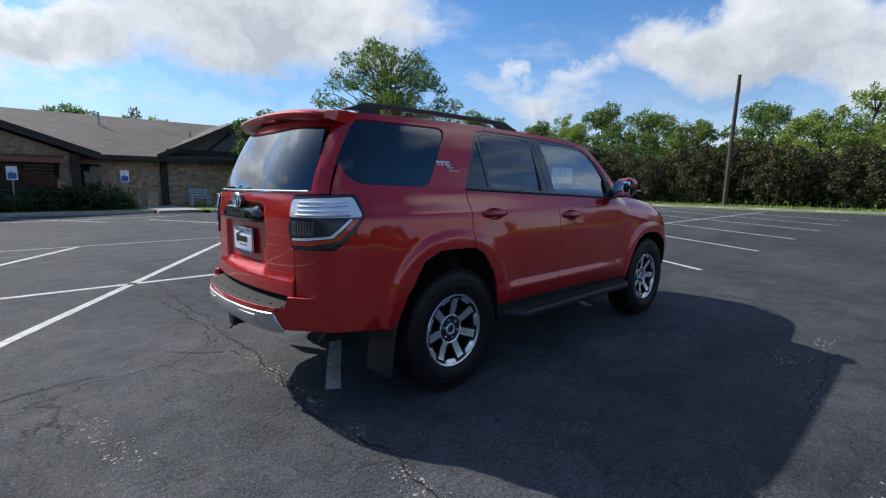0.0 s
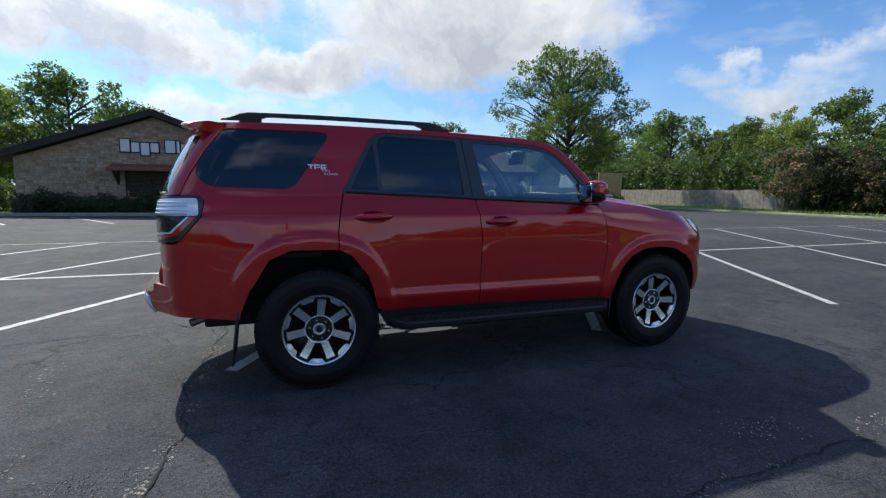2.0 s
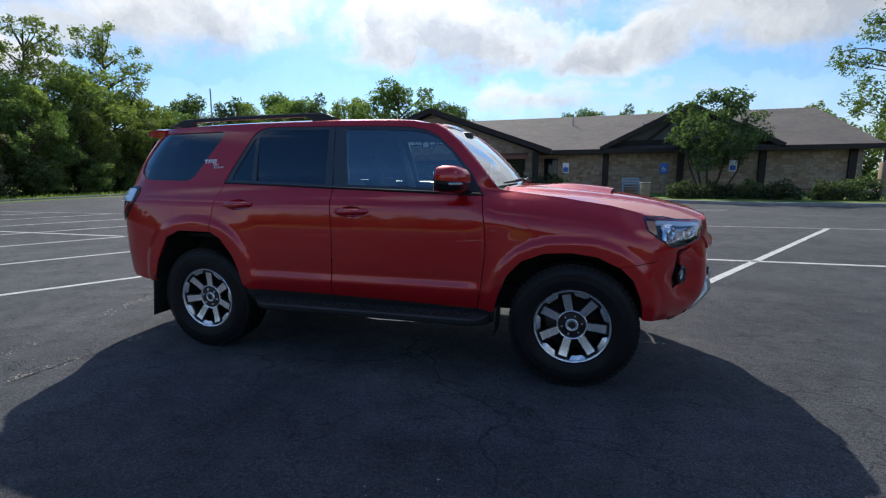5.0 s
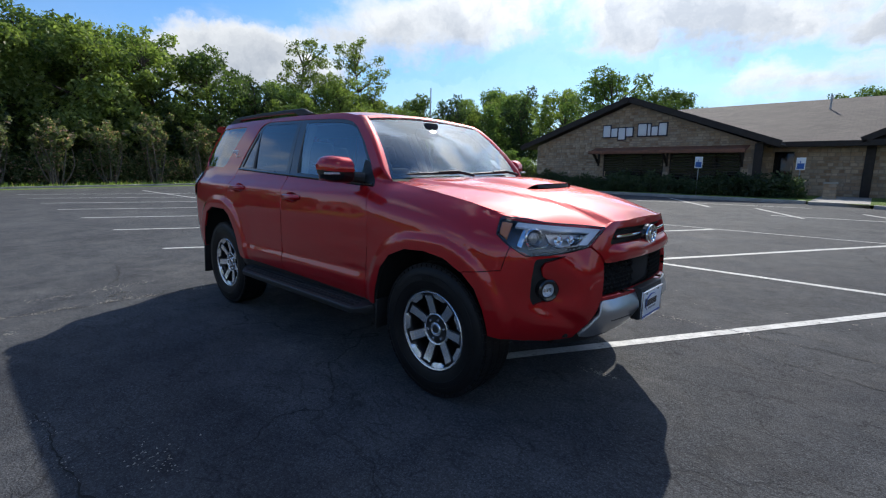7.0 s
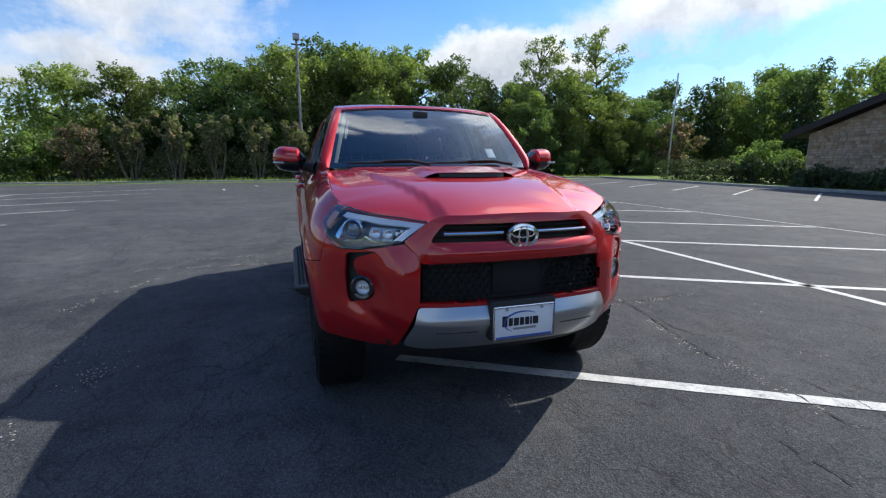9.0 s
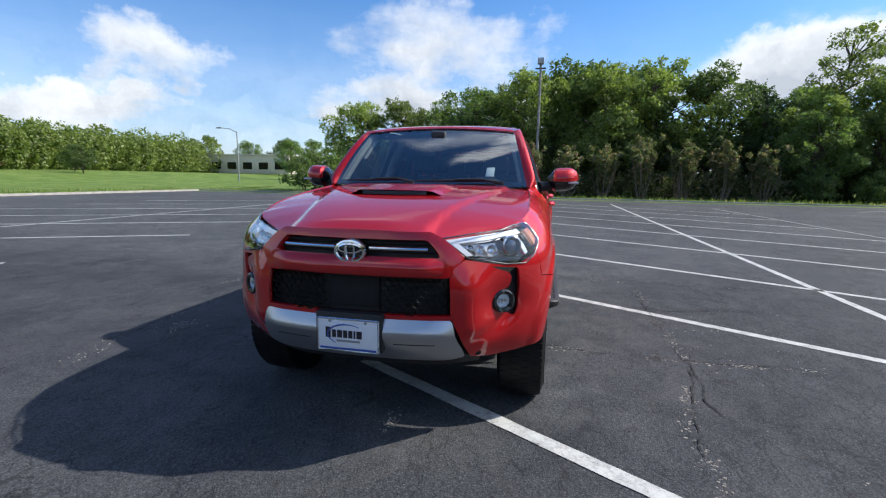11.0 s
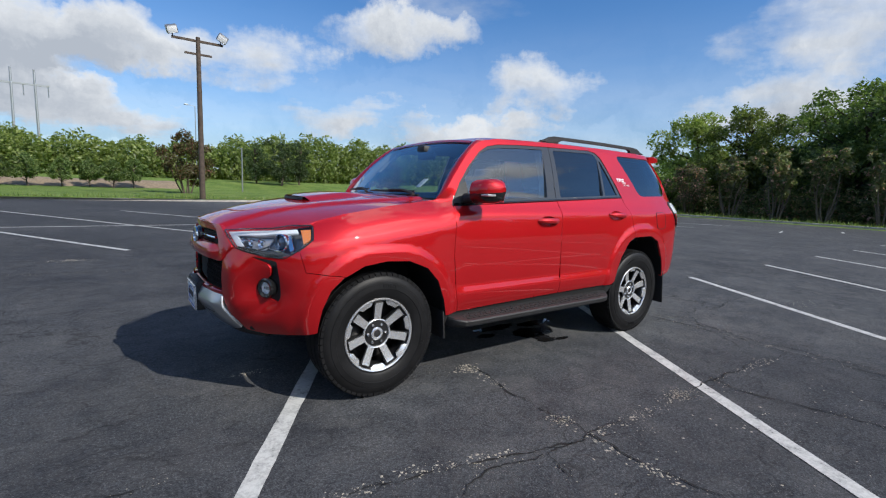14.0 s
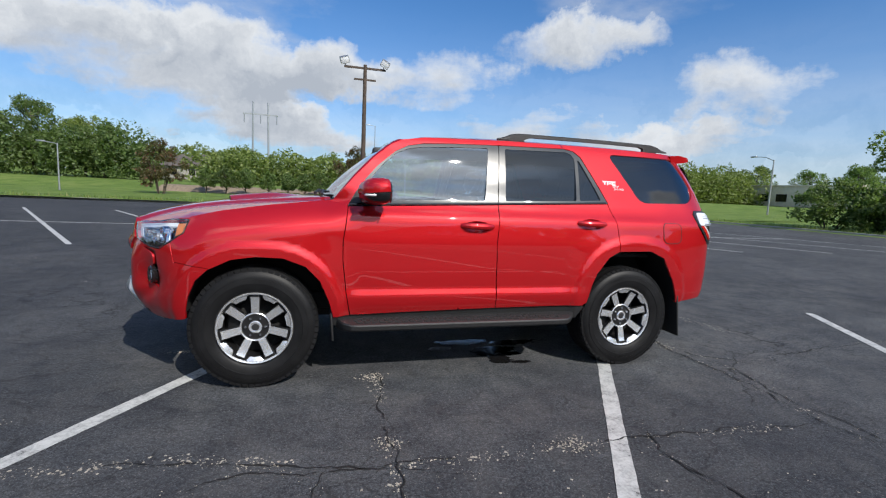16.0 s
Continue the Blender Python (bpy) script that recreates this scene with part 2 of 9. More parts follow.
# ---------------------------------------------------------------- materials
class Mat:
    def __init__(self, name):
        self.m = bpy.data.materials.new(name)
        self.m.use_nodes = True
        self.n, self.l = self.m.node_tree.nodes, self.m.node_tree.links
        self.b = self.n["Principled BSDF"]
        self.coords = None

    def co(self):
        if self.coords is None:
            self.coords = self.n.new("ShaderNodeTexCoord").outputs["Object"]
        return self.coords

    def noise(self, scale, detail=4.0, rough=0.55, stretch=None, distort=0.0):
        n = self.n.new("ShaderNodeTexNoise")
        n.inputs["Scale"].default_value, n.inputs["Detail"].default_value = scale, detail
        n.inputs["Roughness"].default_value, n.inputs["Distortion"].default_value = rough, distort
        src = self.co()
        if stretch:
            v = self.n.new("ShaderNodeMapping")
            v.inputs["Scale"].default_value = stretch
            self.l.new(src, v.inputs[0])
            src = v.outputs[0]
        self.l.new(src, n.inputs["Vector"])
        return n.outputs[0]

    def ramp(self, fac, *stops):
        n = self.n.new("ShaderNodeValToRGB")
        self.l.new(fac, n.inputs[0])
        els = n.color_ramp.elements
        while len(els) < len(stops):
            els.new(0.5)
        for e, (p, c) in zip(els, stops):
            e.position = p
            e.color = (*c, 1) if len(c) == 3 else c
        return n.outputs[0]

    def mix(self, fac, a, b, mode="MIX"):
        n = self.n.new("ShaderNodeMixRGB")
        n.blend_type = mode
        for i, v in enumerate((fac, a, b)):
            if isinstance(v, (int, float)):
                n.inputs[i].default_value = v
            elif isinstance(v, tuple):
                n.inputs[i].default_value = (*v, 1)
            else:
                self.l.new(v, n.inputs[i])
        return n.outputs[0]

    def math(self, op, a, b=0.0, clamp=False):
        n = self.n.new("ShaderNodeMath")
        n.operation, n.use_clamp = op, clamp
        for i, v in enumerate((a, b)):
            if isinstance(v, (int, float)):
                n.inputs[i].default_value = v
            else:
                self.l.new(v, n.inputs[i])
        return n.outputs[0]

    def set(self, **kw):
        for k, v in kw.items():
            s = self.b.inputs[k.replace("_", " ")]
            if isinstance(v, (int, float)):
                s.default_value = v
            elif isinstance(v, tuple):
                s.default_value = (*v, 1) if len(v) == 3 else v
            else:
                self.l.new(v, s)
        return self

    def bump(self, h, strength=0.3, distance=0.01):
        n = self.n.new("ShaderNodeBump")
        n.inputs["Strength"].default_value, n.inputs["Distance"].default_value = strength, distance
        self.l.new(h, n.inputs["Height"])
        self.l.new(n.outputs[0], self.b.inputs["Normal"])
        return self


def plain(name, colour, rough=0.5, metal=0.0, vary=0.12, scale=30.0, bump=0.05, **kw):
    """A surface of one paint or plastic, with slight mottling and relief."""
    m = Mat(name)
    n = m.noise(scale, 5)
    lo, hi = tuple(c * (1 - vary) for c in colour), tuple(min(1, c * (1 + vary)) for c in colour)
    m.set(Base_Color=m.ramp(n, (0.3, lo), (0.7, hi)), Metallic=metal, Roughness=rough, **kw)
    if bump:
        m.bump(m.noise(scale * 8, 3), bump, 0.002)
    return m.m


def make_paint():
    m = Mat("red_pearl_paint")
    flake = m.noise(900, 2, 0.6)
    m.set(Base_Color=m.mix(flake, (0.42, 0.0045, 0.0078), (0.51, 0.0065, 0.0105)), Metallic=0.44, Roughness=0.46, Specular_IOR_Level=0.15, Coat_Weight=1.0, Coat_Roughness=0.012)
    m.b.inputs["Coat IOR"].default_value = 1.62
    dust = m.noise(6, 6)
    m.l.new(m.math("ADD", 0.42, m.math("MULTIPLY", dust, 0.10)), m.b.inputs["Roughness"])
    return m.m


def make_glass(name, tint, face=0.085):
    """Thin glass: what is behind shows darkened, and the sky reflects more at a slant."""
    m = bpy.data.materials.new(name)
    m.use_nodes = True
    n, l = m.node_tree.nodes, m.node_tree.links
    n.clear()
    out, mix = n.new("ShaderNodeOutputMaterial"), n.new("ShaderNodeMixShader")
    clear, gloss, slant = n.new("ShaderNodeBsdfTransparent"), n.new("ShaderNodeBsdfGlossy"), n.new("ShaderNodeLayerWeight")
    clear.inputs[0].default_value = (*tint, 1)
    gloss.inputs["Roughness"].default_value = 0.01
    gloss.inputs[0].default_value = (0.95, 0.97, 1, 1)
    slant.inputs[0].default_value = 0.5
    steep, share = n.new("ShaderNodeMath"), n.new("ShaderNodeMath")
    steep.operation, share.operation = "POWER", "MULTIPLY_ADD"
    steep.inputs[1].default_value = 3.2
    share.inputs[1].default_value, share.inputs[2].default_value = 1 - face, face
    l.new(slant.outputs["Facing"], steep.inputs[0])
    l.new(steep.outputs[0], share.inputs[0])
    l.new(share.outputs[0], mix.inputs[0])
    l.new(clear.outputs[0], mix.inputs[1])
    l.new(gloss.outputs[0], mix.inputs[2])
    l.new(mix.outputs[0], out.inputs[0])
    return m


def make_asphalt():
    m = Mat("worn_asphalt")
    grain = m.noise(105, 4, 0.75)
    stones = m.n.new("ShaderNodeTexVoronoi")
    stones.inputs["Scale"].default_value = 120
    m.l.new(m.co(), stones.inputs["Vector"])
    wide = m.noise(0.22, 7, 0.6)
    mid = m.noise(1.6, 6, 0.62, distort=0.6)
    base = m.ramp(wide, (0.30, (0.056, 0.059, 0.064)), (0.52, (0.075, 0.079, 0.085)), (0.72, (0.096, 0.099, 0.104)))
    patch = m.ramp(mid, (0.34, (0.72, 0.72, 0.74)), (0.55, (1.0, 1.0, 1.0)), (0.76, (1.26, 1.25, 1.23)))
    base = m.mix(1.0, base, patch, "MULTIPLY")
    base = m.mix(1.0, base, m.ramp(grain, (0.38, (0.55, 0.55, 0.55)), (0.52, (1.0, 1.0, 1.0)), (0.68, (1.7, 1.69, 1.67))), "MULTIPLY")
    # pale and dark aggregate, thicker where the binder has worn away
    worn = m.ramp(m.noise(2.7, 7, 0.68, distort=1.2), (0.44, (0, 0, 0)), (0.62, (1, 1, 1)))
    scuff = m.ramp(m.noise(5.5, 9, 0.75, distort=0.5), (0.38, (0.84, 0.84, 0.85)), (0.52, (1, 1, 1)), (0.66, (1.26, 1.25, 1.23)))
    base = m.mix(0.9, base, scuff, "MULTIPLY")
    chips = m.ramp(m.noise(46, 5, 0.75), (0.36, (0.66, 0.66, 0.67)), (0.48, (1, 1, 1)), (0.62, (1.5, 1.49, 1.47)))
    base = m.mix(1.0, base, chips, "MULTIPLY")
    pick = m.n.new("ShaderNodeSeparateColor")
    m.l.new(stones.outputs["Color"], pick.inputs[0])
    pale = m.math("GREATER_THAN", pick.outputs[0], m.math("SUBTRACT", 0.955, m.math("MULTIPLY", worn, 0.16)))
    pale = m.math("MULTIPLY", pale, m.math("LESS_THAN", stones.outputs["Distance"], 0.42))
    base = m.mix(m.math("MULTIPLY", pale, 0.55), base, (0.22, 0.215, 0.205))
    base = m.mix(m.math("MULTIPLY", worn, 0.28), base, (0.125, 0.122, 0.118))
    # short fine cracks along the lanes
    fine = m.n.new("ShaderNodeTexVoronoi")
    fine.feature = "DISTANCE_TO_EDGE"
    fine.inputs["Scale"].default_value = 1.0
    lay = m.n.new("ShaderNodeMapping")
    lay.inputs["Scale"].default_value = (2.6, 8.5, 1.0)
    shake = m.n.new("ShaderNodeMixRGB")
    shake.blend_type = "ADD"
    shake.inputs[0].default_value = 0.16
    rough_noise = m.n.new("ShaderNodeTexNoise")
    rough_noise.inputs["Scale"].default_value, rough_noise.inputs["Detail"].default_value = 9.0, 6
    m.l.new(m.co(), rough_noise.inputs["Vector"])
    m.l.new(m.co(), shake.inputs[1])
    m.l.new(rough_noise.outputs[1], shake.inputs[2])
    m.l.new(shake.outputs[0], lay.inputs[0])
    m.l.new(lay.outputs[0], fine.inputs["Vector"])
    hair = m.ramp(fine.outputs["Distance"], (0.0, (0, 0, 0)), (0.030, (1, 1, 1)))
    hair = m.mix(m.ramp(m.noise(1.9, 5, 0.65), (0.42, (1, 1, 1)), (0.54, (0.50, 0.50, 0.50))), hair, (1, 1, 1))
    base = m.mix(hair, (0.016, 0.016, 0.016), base)
    # wide dark and bare patches
    bare = m.ramp(m.noise(0.75, 6, 0.62, distort=0.8), (0.40, (0.86, 0.86, 0.88)), (0.52, (1.0, 1.0, 1.0)), (0.68, (1.14, 1.12, 1.10)))
    base = m.mix(0.9, base, bare, "MULTIPLY")
    # dimmer light past the nose and beside the car, painted into the base colour
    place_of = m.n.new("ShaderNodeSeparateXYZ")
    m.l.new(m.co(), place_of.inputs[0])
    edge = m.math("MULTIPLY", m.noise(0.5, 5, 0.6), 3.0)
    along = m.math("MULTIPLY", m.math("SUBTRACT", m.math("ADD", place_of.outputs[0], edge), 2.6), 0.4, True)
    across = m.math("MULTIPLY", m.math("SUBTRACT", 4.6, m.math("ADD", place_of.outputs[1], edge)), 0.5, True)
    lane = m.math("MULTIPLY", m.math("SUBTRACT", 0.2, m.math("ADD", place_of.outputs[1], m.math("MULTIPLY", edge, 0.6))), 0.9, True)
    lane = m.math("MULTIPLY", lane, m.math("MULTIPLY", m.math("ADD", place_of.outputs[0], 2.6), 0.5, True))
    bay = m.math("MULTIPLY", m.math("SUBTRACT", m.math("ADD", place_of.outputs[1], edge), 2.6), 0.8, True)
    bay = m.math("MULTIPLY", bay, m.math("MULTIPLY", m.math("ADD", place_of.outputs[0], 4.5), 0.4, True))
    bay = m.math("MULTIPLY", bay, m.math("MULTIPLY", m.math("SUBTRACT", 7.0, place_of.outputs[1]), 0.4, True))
    dimmed = m.math("MAXIMUM", m.math("MULTIPLY", along, across), m.math("MAXIMUM", lane, m.math("MULTIPLY", bay, 0.6)))
    base = m.mix(dimmed, base, m.mix(1.0, base, (0.66, 0.67, 0.70), "MULTIPLY"))
    # fine crazing
    vo = m.n.new("ShaderNodeTexVoronoi")
    vo.feature = "DISTANCE_TO_EDGE"
    vo.inputs["Scale"].default_value = 0.55
    warp = m.n.new("ShaderNodeMixRGB")
    warp.blend_type = "ADD"
    warp.inputs[0].default_value = 0.55
    nz = m.n.new("ShaderNodeTexNoise")
    nz.inputs["Scale"].default_value, nz.inputs["Detail"].default_value = 2.4, 6
    m.l.new(m.co(), nz.inputs["Vector"])
    m.l.new(m.co(), warp.inputs[1])
    m.l.new(nz.outputs[1], warp.inputs[2])
    m.l.new(warp.outputs[0], vo.inputs["Vector"])
    crack = m.ramp(vo.outputs["Distance"], (0.0, (0, 0, 0)), (0.005, (1, 1, 1)))
    gate = m.ramp(m.noise(0.35, 3), (0.50, (1, 1, 1)), (0.60, (0.25, 0.25, 0.25)))
    crack = m.mix(gate, crack, (1, 1, 1))
    base = m.mix(crack, (0.008, 0.008, 0.008), base)
    rough = m.ramp(mid, (0.3, (0.74, 0.74, 0.74)), (0.7, (0.92, 0.92, 0.92)))
    m.set(Base_Color=base, Roughness=rough, Diffuse_Roughness=0.12, Specular_IOR_Level=0.14)
    h = m.math("ADD", m.math("MULTIPLY", grain, 0.8), m.math("MULTIPLY", stones.outputs["Distance"], 0.6))
    h = m.math("ADD", h, m.math("MULTIPLY", m.math("MULTIPLY", crack, hair), 0.8))
    m.bump(h, 0.8, 0.006)
    return m.m


def make_line_paint():
    m = Mat("worn_white_line_paint")
    wear = m.math("ADD", m.math("MULTIPLY", m.noise(9, 7, 0.7), 0.6), m.math("MULTIPLY", m.noise(60, 5, 0.7), 0.4))
    colour = m.ramp(wear, (0.36, (0.05, 0.05, 0.05)), (0.43, (0.34, 0.34, 0.33)), (0.55, (0.52, 0.52, 0.50)), (0.8, (0.62, 0.62, 0.60)))
    m.set(Base_Color=colour, Roughness=0.7)
    m.bump(m.noise(170, 5, 0.7), 0.5, 0.004)
    return m.m


def make_grass():
    m = Mat("mown_grass")
    c = m.ramp(m.noise(0.5, 8, 0.65), (0.3, (0.085, 0.14, 0.030)), (0.5, (0.13, 0.20, 0.042)), (0.68, (0.20, 0.25, 0.07)), (0.85, (0.28, 0.26, 0.11)))
    c = m.mix(1.0, c, m.ramp(m.noise(25, 6, 0.7), (0.3, (0.6, 0.6, 0.6)), (0.7, (1.35, 1.35, 1.3))), "MULTIPLY")
    m.set(Base_Color=c, Roughness=0.9, Specular_IOR_Level=0.2)
    m.bump(m.noise(40, 6, 0.7), 0.9, 0.05)
    return m.m


def make_leaf(name, dark, light, dry=None):
    """Leaves: each clump of its own shade; light comes through them."""
    m = bpy.data.materials.new(name)
    m.use_nodes = True
    n, l = m.node_tree.nodes, m.node_tree.links
    n.clear()
    geo = n.new("ShaderNodeNewGeometry")
    ramp = n.new("ShaderNodeValToRGB")
    l.new(geo.outputs["Random Per Island"], ramp.inputs[0])
    els = ramp.color_ramp.elements
    els[0].color, els[1].color = (*dark, 1), (*light, 1)
    if dry:
        els[1].position = 0.82
        e = els.new(0.97)
        e.color = (*dry, 1)
    info = n.new("ShaderNodeObjectInfo")
    hue = n.new("ShaderNodeHueSaturation")
    span = n.new("ShaderNodeMapRange")
    span.inputs[3].default_value, span.inputs[4].default_value = 0.72, 1.25
    l.new(info.outputs["Random"], span.inputs[0])
    l.new(span.outputs[0], hue.inputs["Value"])
    l.new(ramp.outputs[0], hue.inputs["Color"])
    diff, trans, gloss = n.new("ShaderNodeBsdfDiffuse"), n.new("ShaderNodeBsdfTranslucent"), n.new("ShaderNodeBsdfGlossy")
    gloss.inputs["Roughness"].default_value = 0.45
    mix, mix2, out = n.new("ShaderNodeMixShader"), n.new("ShaderNodeMixShader"), n.new("ShaderNodeOutputMaterial")
    mix.inputs[0].default_value, mix2.inputs[0].default_value = 0.48, 0.03
    bright = n.new("ShaderNodeMixRGB")
    bright.blend_type = "MULTIPLY"
    bright.inputs[0].default_value = 1.0
    bright.inputs[2].default_value = (1.3, 1.45, 0.8, 1)
    l.new(hue.outputs[0], bright.inputs[1])
    l.new(hue.outputs[0], diff.inputs[0])
    l.new(bright.outputs[0], trans.inputs[0])
    l.new(diff.outputs[0], mix.inputs[1])
    l.new(trans.outputs[0], mix.inputs[2])
    l.new(mix.outputs[0], mix2.inputs[1])
    l.new(gloss.outputs[0], mix2.inputs[2])
    l.new(mix2.outputs[0], out.inputs[0])
    return m


def make_bark():
    m = Mat("grey_brown_bark")
    c = m.ramp(m.noise(6, 7, 0.7, (1, 1, 0.2)), (0.3, (0.04, 0.03, 0.022)), (0.7, (0.13, 0.10, 0.075)))
    m.set(Base_Color=c, Roughness=0.9).bump(m.noise(14, 6, 0.7, (1, 1, 0.25)), 0.7, 0.03)
    return m.m


def make_stone():
    m = Mat("cut_limestone")
    geo = m.n.new("ShaderNodeNewGeometry").outputs["Random Per Island"]
    geo = m.math("FRACT", m.math("ADD", geo, m.n.new("ShaderNodeObjectInfo").outputs["Random"]))
    c = m.ramp(geo, (0.0, (0.34, 0.225, 0.145)), (0.35, (0.47, 0.340, 0.230)), (0.7, (0.56, 0.445, 0.325)), (1.0, (0.40, 0.315, 0.24)))
    c = m.mix(0.6, c, m.ramp(m.noise(5, 6, 0.65), (0.3, (0.6, 0.58, 0.55)), (0.7, (1.25, 1.22, 1.15))), "MULTIPLY")
    m.set(Base_Color=c, Roughness=0.9).bump(m.noise(22, 6, 0.65), 0.6, 0.02)
    return m.m


def make_shingle():
    m = Mat("weathered_brown_shingles")
    br = m.n.new("ShaderNodeTexBrick")
    br.inputs["Scale"].default_value = 1.0
    br.inputs["Brick Width"].default_value, br.inputs["Row Height"].default_value = 0.33, 0.145
    br.inputs["Mortar Size"].default_value = 0.008
    br.inputs["Color1"].default_value, br.inputs["Color2"].default_value = (0.098, 0.082, 0.074, 1), (0.128, 0.108, 0.097, 1)
    br.inputs["Mortar"].default_value = (0.055, 0.048, 0.043, 1)
    m.l.new(m.co(), br.inputs["Vector"])
    c = m.mix(0.8, br.outputs[0], m.ramp(m.noise(0.6, 7, 0.6), (0.3, (0.78, 0.78, 0.78)), (0.7, (1.2, 1.18, 1.15))), "MULTIPLY")
    m.set(Base_Color=c, Roughness=0.92).bump(br.outputs["Fac"], 0.5, 0.01)
    return m.m


def make_tyre():
    m = Mat("black_tyre_rubber")
    m.set(Base_Color=m.ramp(m.noise(12, 5), (0.3, (0.006, 0.006, 0.0065)), (0.7, (0.012, 0.012, 0.013))), Roughness=0.5, Specular_IOR_Level=0.25)
    m.bump(m.noise(90, 4), 0.15, 0.003)
    return m.m


PAINT = make_paint()
GLASS_CLEAR = make_glass("tinted_windscreen_glass", (0.78, 0.87, 0.86), 0.16)
GLASS_SIDE = make_glass("green_tinted_side_glass", (0.68, 0.80, 0.78), 0.21)
GLASS_DARK = make_glass("dark_privacy_glass", (0.045, 0.050, 0.056), 0.085)
LENS = make_glass("clear_lamp_lens", (0.95, 0.965, 0.98), 0.05)
GLOSS_BLACK = plain("gloss_black_trim", (0.012, 0.012, 0.013), 0.12, vary=0.05, bump=0, Coat_Weight=0.6)
PILLAR = plain("satin_black_pillar_film", (0.045, 0.046, 0.048), 0.22, vary=0.06, bump=0, Coat_Weight=0.5)
MATT_BLACK = plain("textured_black_plastic", (0.017, 0.017, 0.018), 0.55, vary=0.2, scale=60, bump=0.4)
STEP_PAD = plain("dull_black_step_plastic", (0.026, 0.026, 0.027), 0.75, vary=0.2, scale=40, bump=0.4, Specular_IOR_Level=0.2)
STEP_EDGE = plain("grey_step_edge", (0.045, 0.046, 0.048), 0.5, vary=0.2, scale=50, bump=0.2)
UNDER = plain("dark_underbody", (0.012, 0.012, 0.012), 0.85, vary=0.2)
CHROME = plain("bright_chrome", (0.82, 0.83, 0.85), 0.07, 1.0, vary=0.02, bump=0)
SILVER = plain("silver_painted_plastic", (0.50, 0.515, 0.535), 0.30, 0.80, vary=0.05, scale=400, bump=0, Coat_Weight=0.4)
MACHINED = plain("machined_alloy", (0.78, 0.79, 0.81), 0.27, 0.75, vary=0.05, scale=80, bump=0)
RIM_BLACK = plain("dark_painted_alloy", (0.012, 0.012, 0.013), 0.36, 0.0, vary=0.1, bump=0, Coat_Weight=0.15)
TYRE = make_tyre()
AMBER = plain("amber_reflector", (0.60, 0.19, 0.045), 0.15, vary=0.1, scale=200, bump=0.2, Coat_Weight=1.0)
RED_LENS = plain("red_lamp_lens", (0.56, 0.022, 0.015), 0.10, vary=0.1, scale=150, bump=0.1, Coat_Weight=1.0)
LAMP_INNER = plain("grey_lamp_liner", (0.52, 0.53, 0.55), 0.25, 0.5, vary=0.1, bump=0)
PROJECTOR = plain("grey_projector_glass", (0.20, 0.22, 0.25), 0.04, 0.6, vary=0.05, bump=0, Coat_Weight=1.0)
LAMP_DARK = plain("black_lamp_housing", (0.03, 0.03, 0.032), 0.25, vary=0.1, bump=0)
LAMP_GREY = plain("dull_silver_lamp_back", (0.150, 0.155, 0.165), 0.25, 0.5, vary=0.1, bump=0)
LAMP_SILVER = plain("silvered_lamp_plastic", (0.84, 0.86, 0.89), 0.14, 0.15, vary=0.05, scale=60, bump=0, Coat_Weight=0.8)
REFLECTOR = plain("mirrored_reflector", (0.85, 0.87, 0.9), 0.12, 1.0, vary=0.03, bump=0)
FOG_BOWL = plain("bright_lamp_bowl", (0.80, 0.82, 0.85), 0.35, 0.3, vary=0.05, bump=0)
WHITE = plain("white_print", (0.78, 0.79, 0.80), 0.4, vary=0.03, bump=0)
PLATE_WHITE = plain("white_plate_card", (0.80, 0.81, 0.84), 0.35, vary=0.02, bump=0)
PLATE_BLUE = plain("blue_plate_print", (0.05, 0.10, 0.36), 0.4, vary=0.05, bump=0)
PLATE_BLACK = plain("black_plate_print", (0.02, 0.02, 0.025), 0.4, vary=0.05, bump=0)
SEAT = plain("black_seat_leather", (0.022, 0.021, 0.021), 0.5, vary=0.15, bump=0.2)
CABIN = plain("dark_cabin_plastic", (0.028, 0.028, 0.03), 0.6, vary=0.1, bump=0.2)
LINING = plain("pale_cabin_lining", (0.30, 0.29, 0.28), 0.85, vary=0.06, bump=0.2)
PAPER = plain("white_paper", (0.75, 0.76, 0.76), 0.7, vary=0.03, bump=0)
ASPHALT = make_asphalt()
LINE_PAINT = make_line_paint()
GRASS = make_grass()
CRACK = plain("open_asphalt_crack", (0.010, 0.010, 0.010), 0.95, vary=0.3, scale=20)
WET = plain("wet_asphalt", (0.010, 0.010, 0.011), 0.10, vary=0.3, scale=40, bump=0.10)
SEALED = plain("pale_worn_seam", (0.34, 0.31, 0.26), 0.9, vary=0.35, scale=14, bump=0.6)
MULCH = plain("bark_mulch", (0.23, 0.175, 0.115), 0.95, vary=0.35, scale=6, bump=0.6)
CREAM = plain("cream_painted_wall", (0.66, 0.58, 0.48), 0.9, vary=0.1, scale=2, bump=0.2)
CONCRETE = plain("weathered_concrete", (0.34, 0.32, 0.29), 0.9, vary=0.22, scale=3, bump=0.4)
BARK = make_bark()
STEM_BARK = plain("pale_smooth_bark", (0.15, 0.12, 0.092), 0.8, vary=0.3, scale=9, bump=0.3)
LEAF_OAK = make_leaf("oak_leaves", (0.075, 0.12, 0.038), (0.185, 0.255, 0.08))
LEAF_BRIGHT = make_leaf("bright_tree_leaves", (0.115, 0.160, 0.045), (0.265, 0.315, 0.095))
LEAF_PINK = make_leaf("flowering_myrtle_leaves", (0.055, 0.080, 0.034), (0.15, 0.125, 0.085), (0.52, 0.26, 0.26))
LEAF_BANK = make_leaf("dense_hedge_leaves", (0.026, 0.036, 0.018), (0.078, 0.082, 0.044), (0.36, 0.19, 0.17))
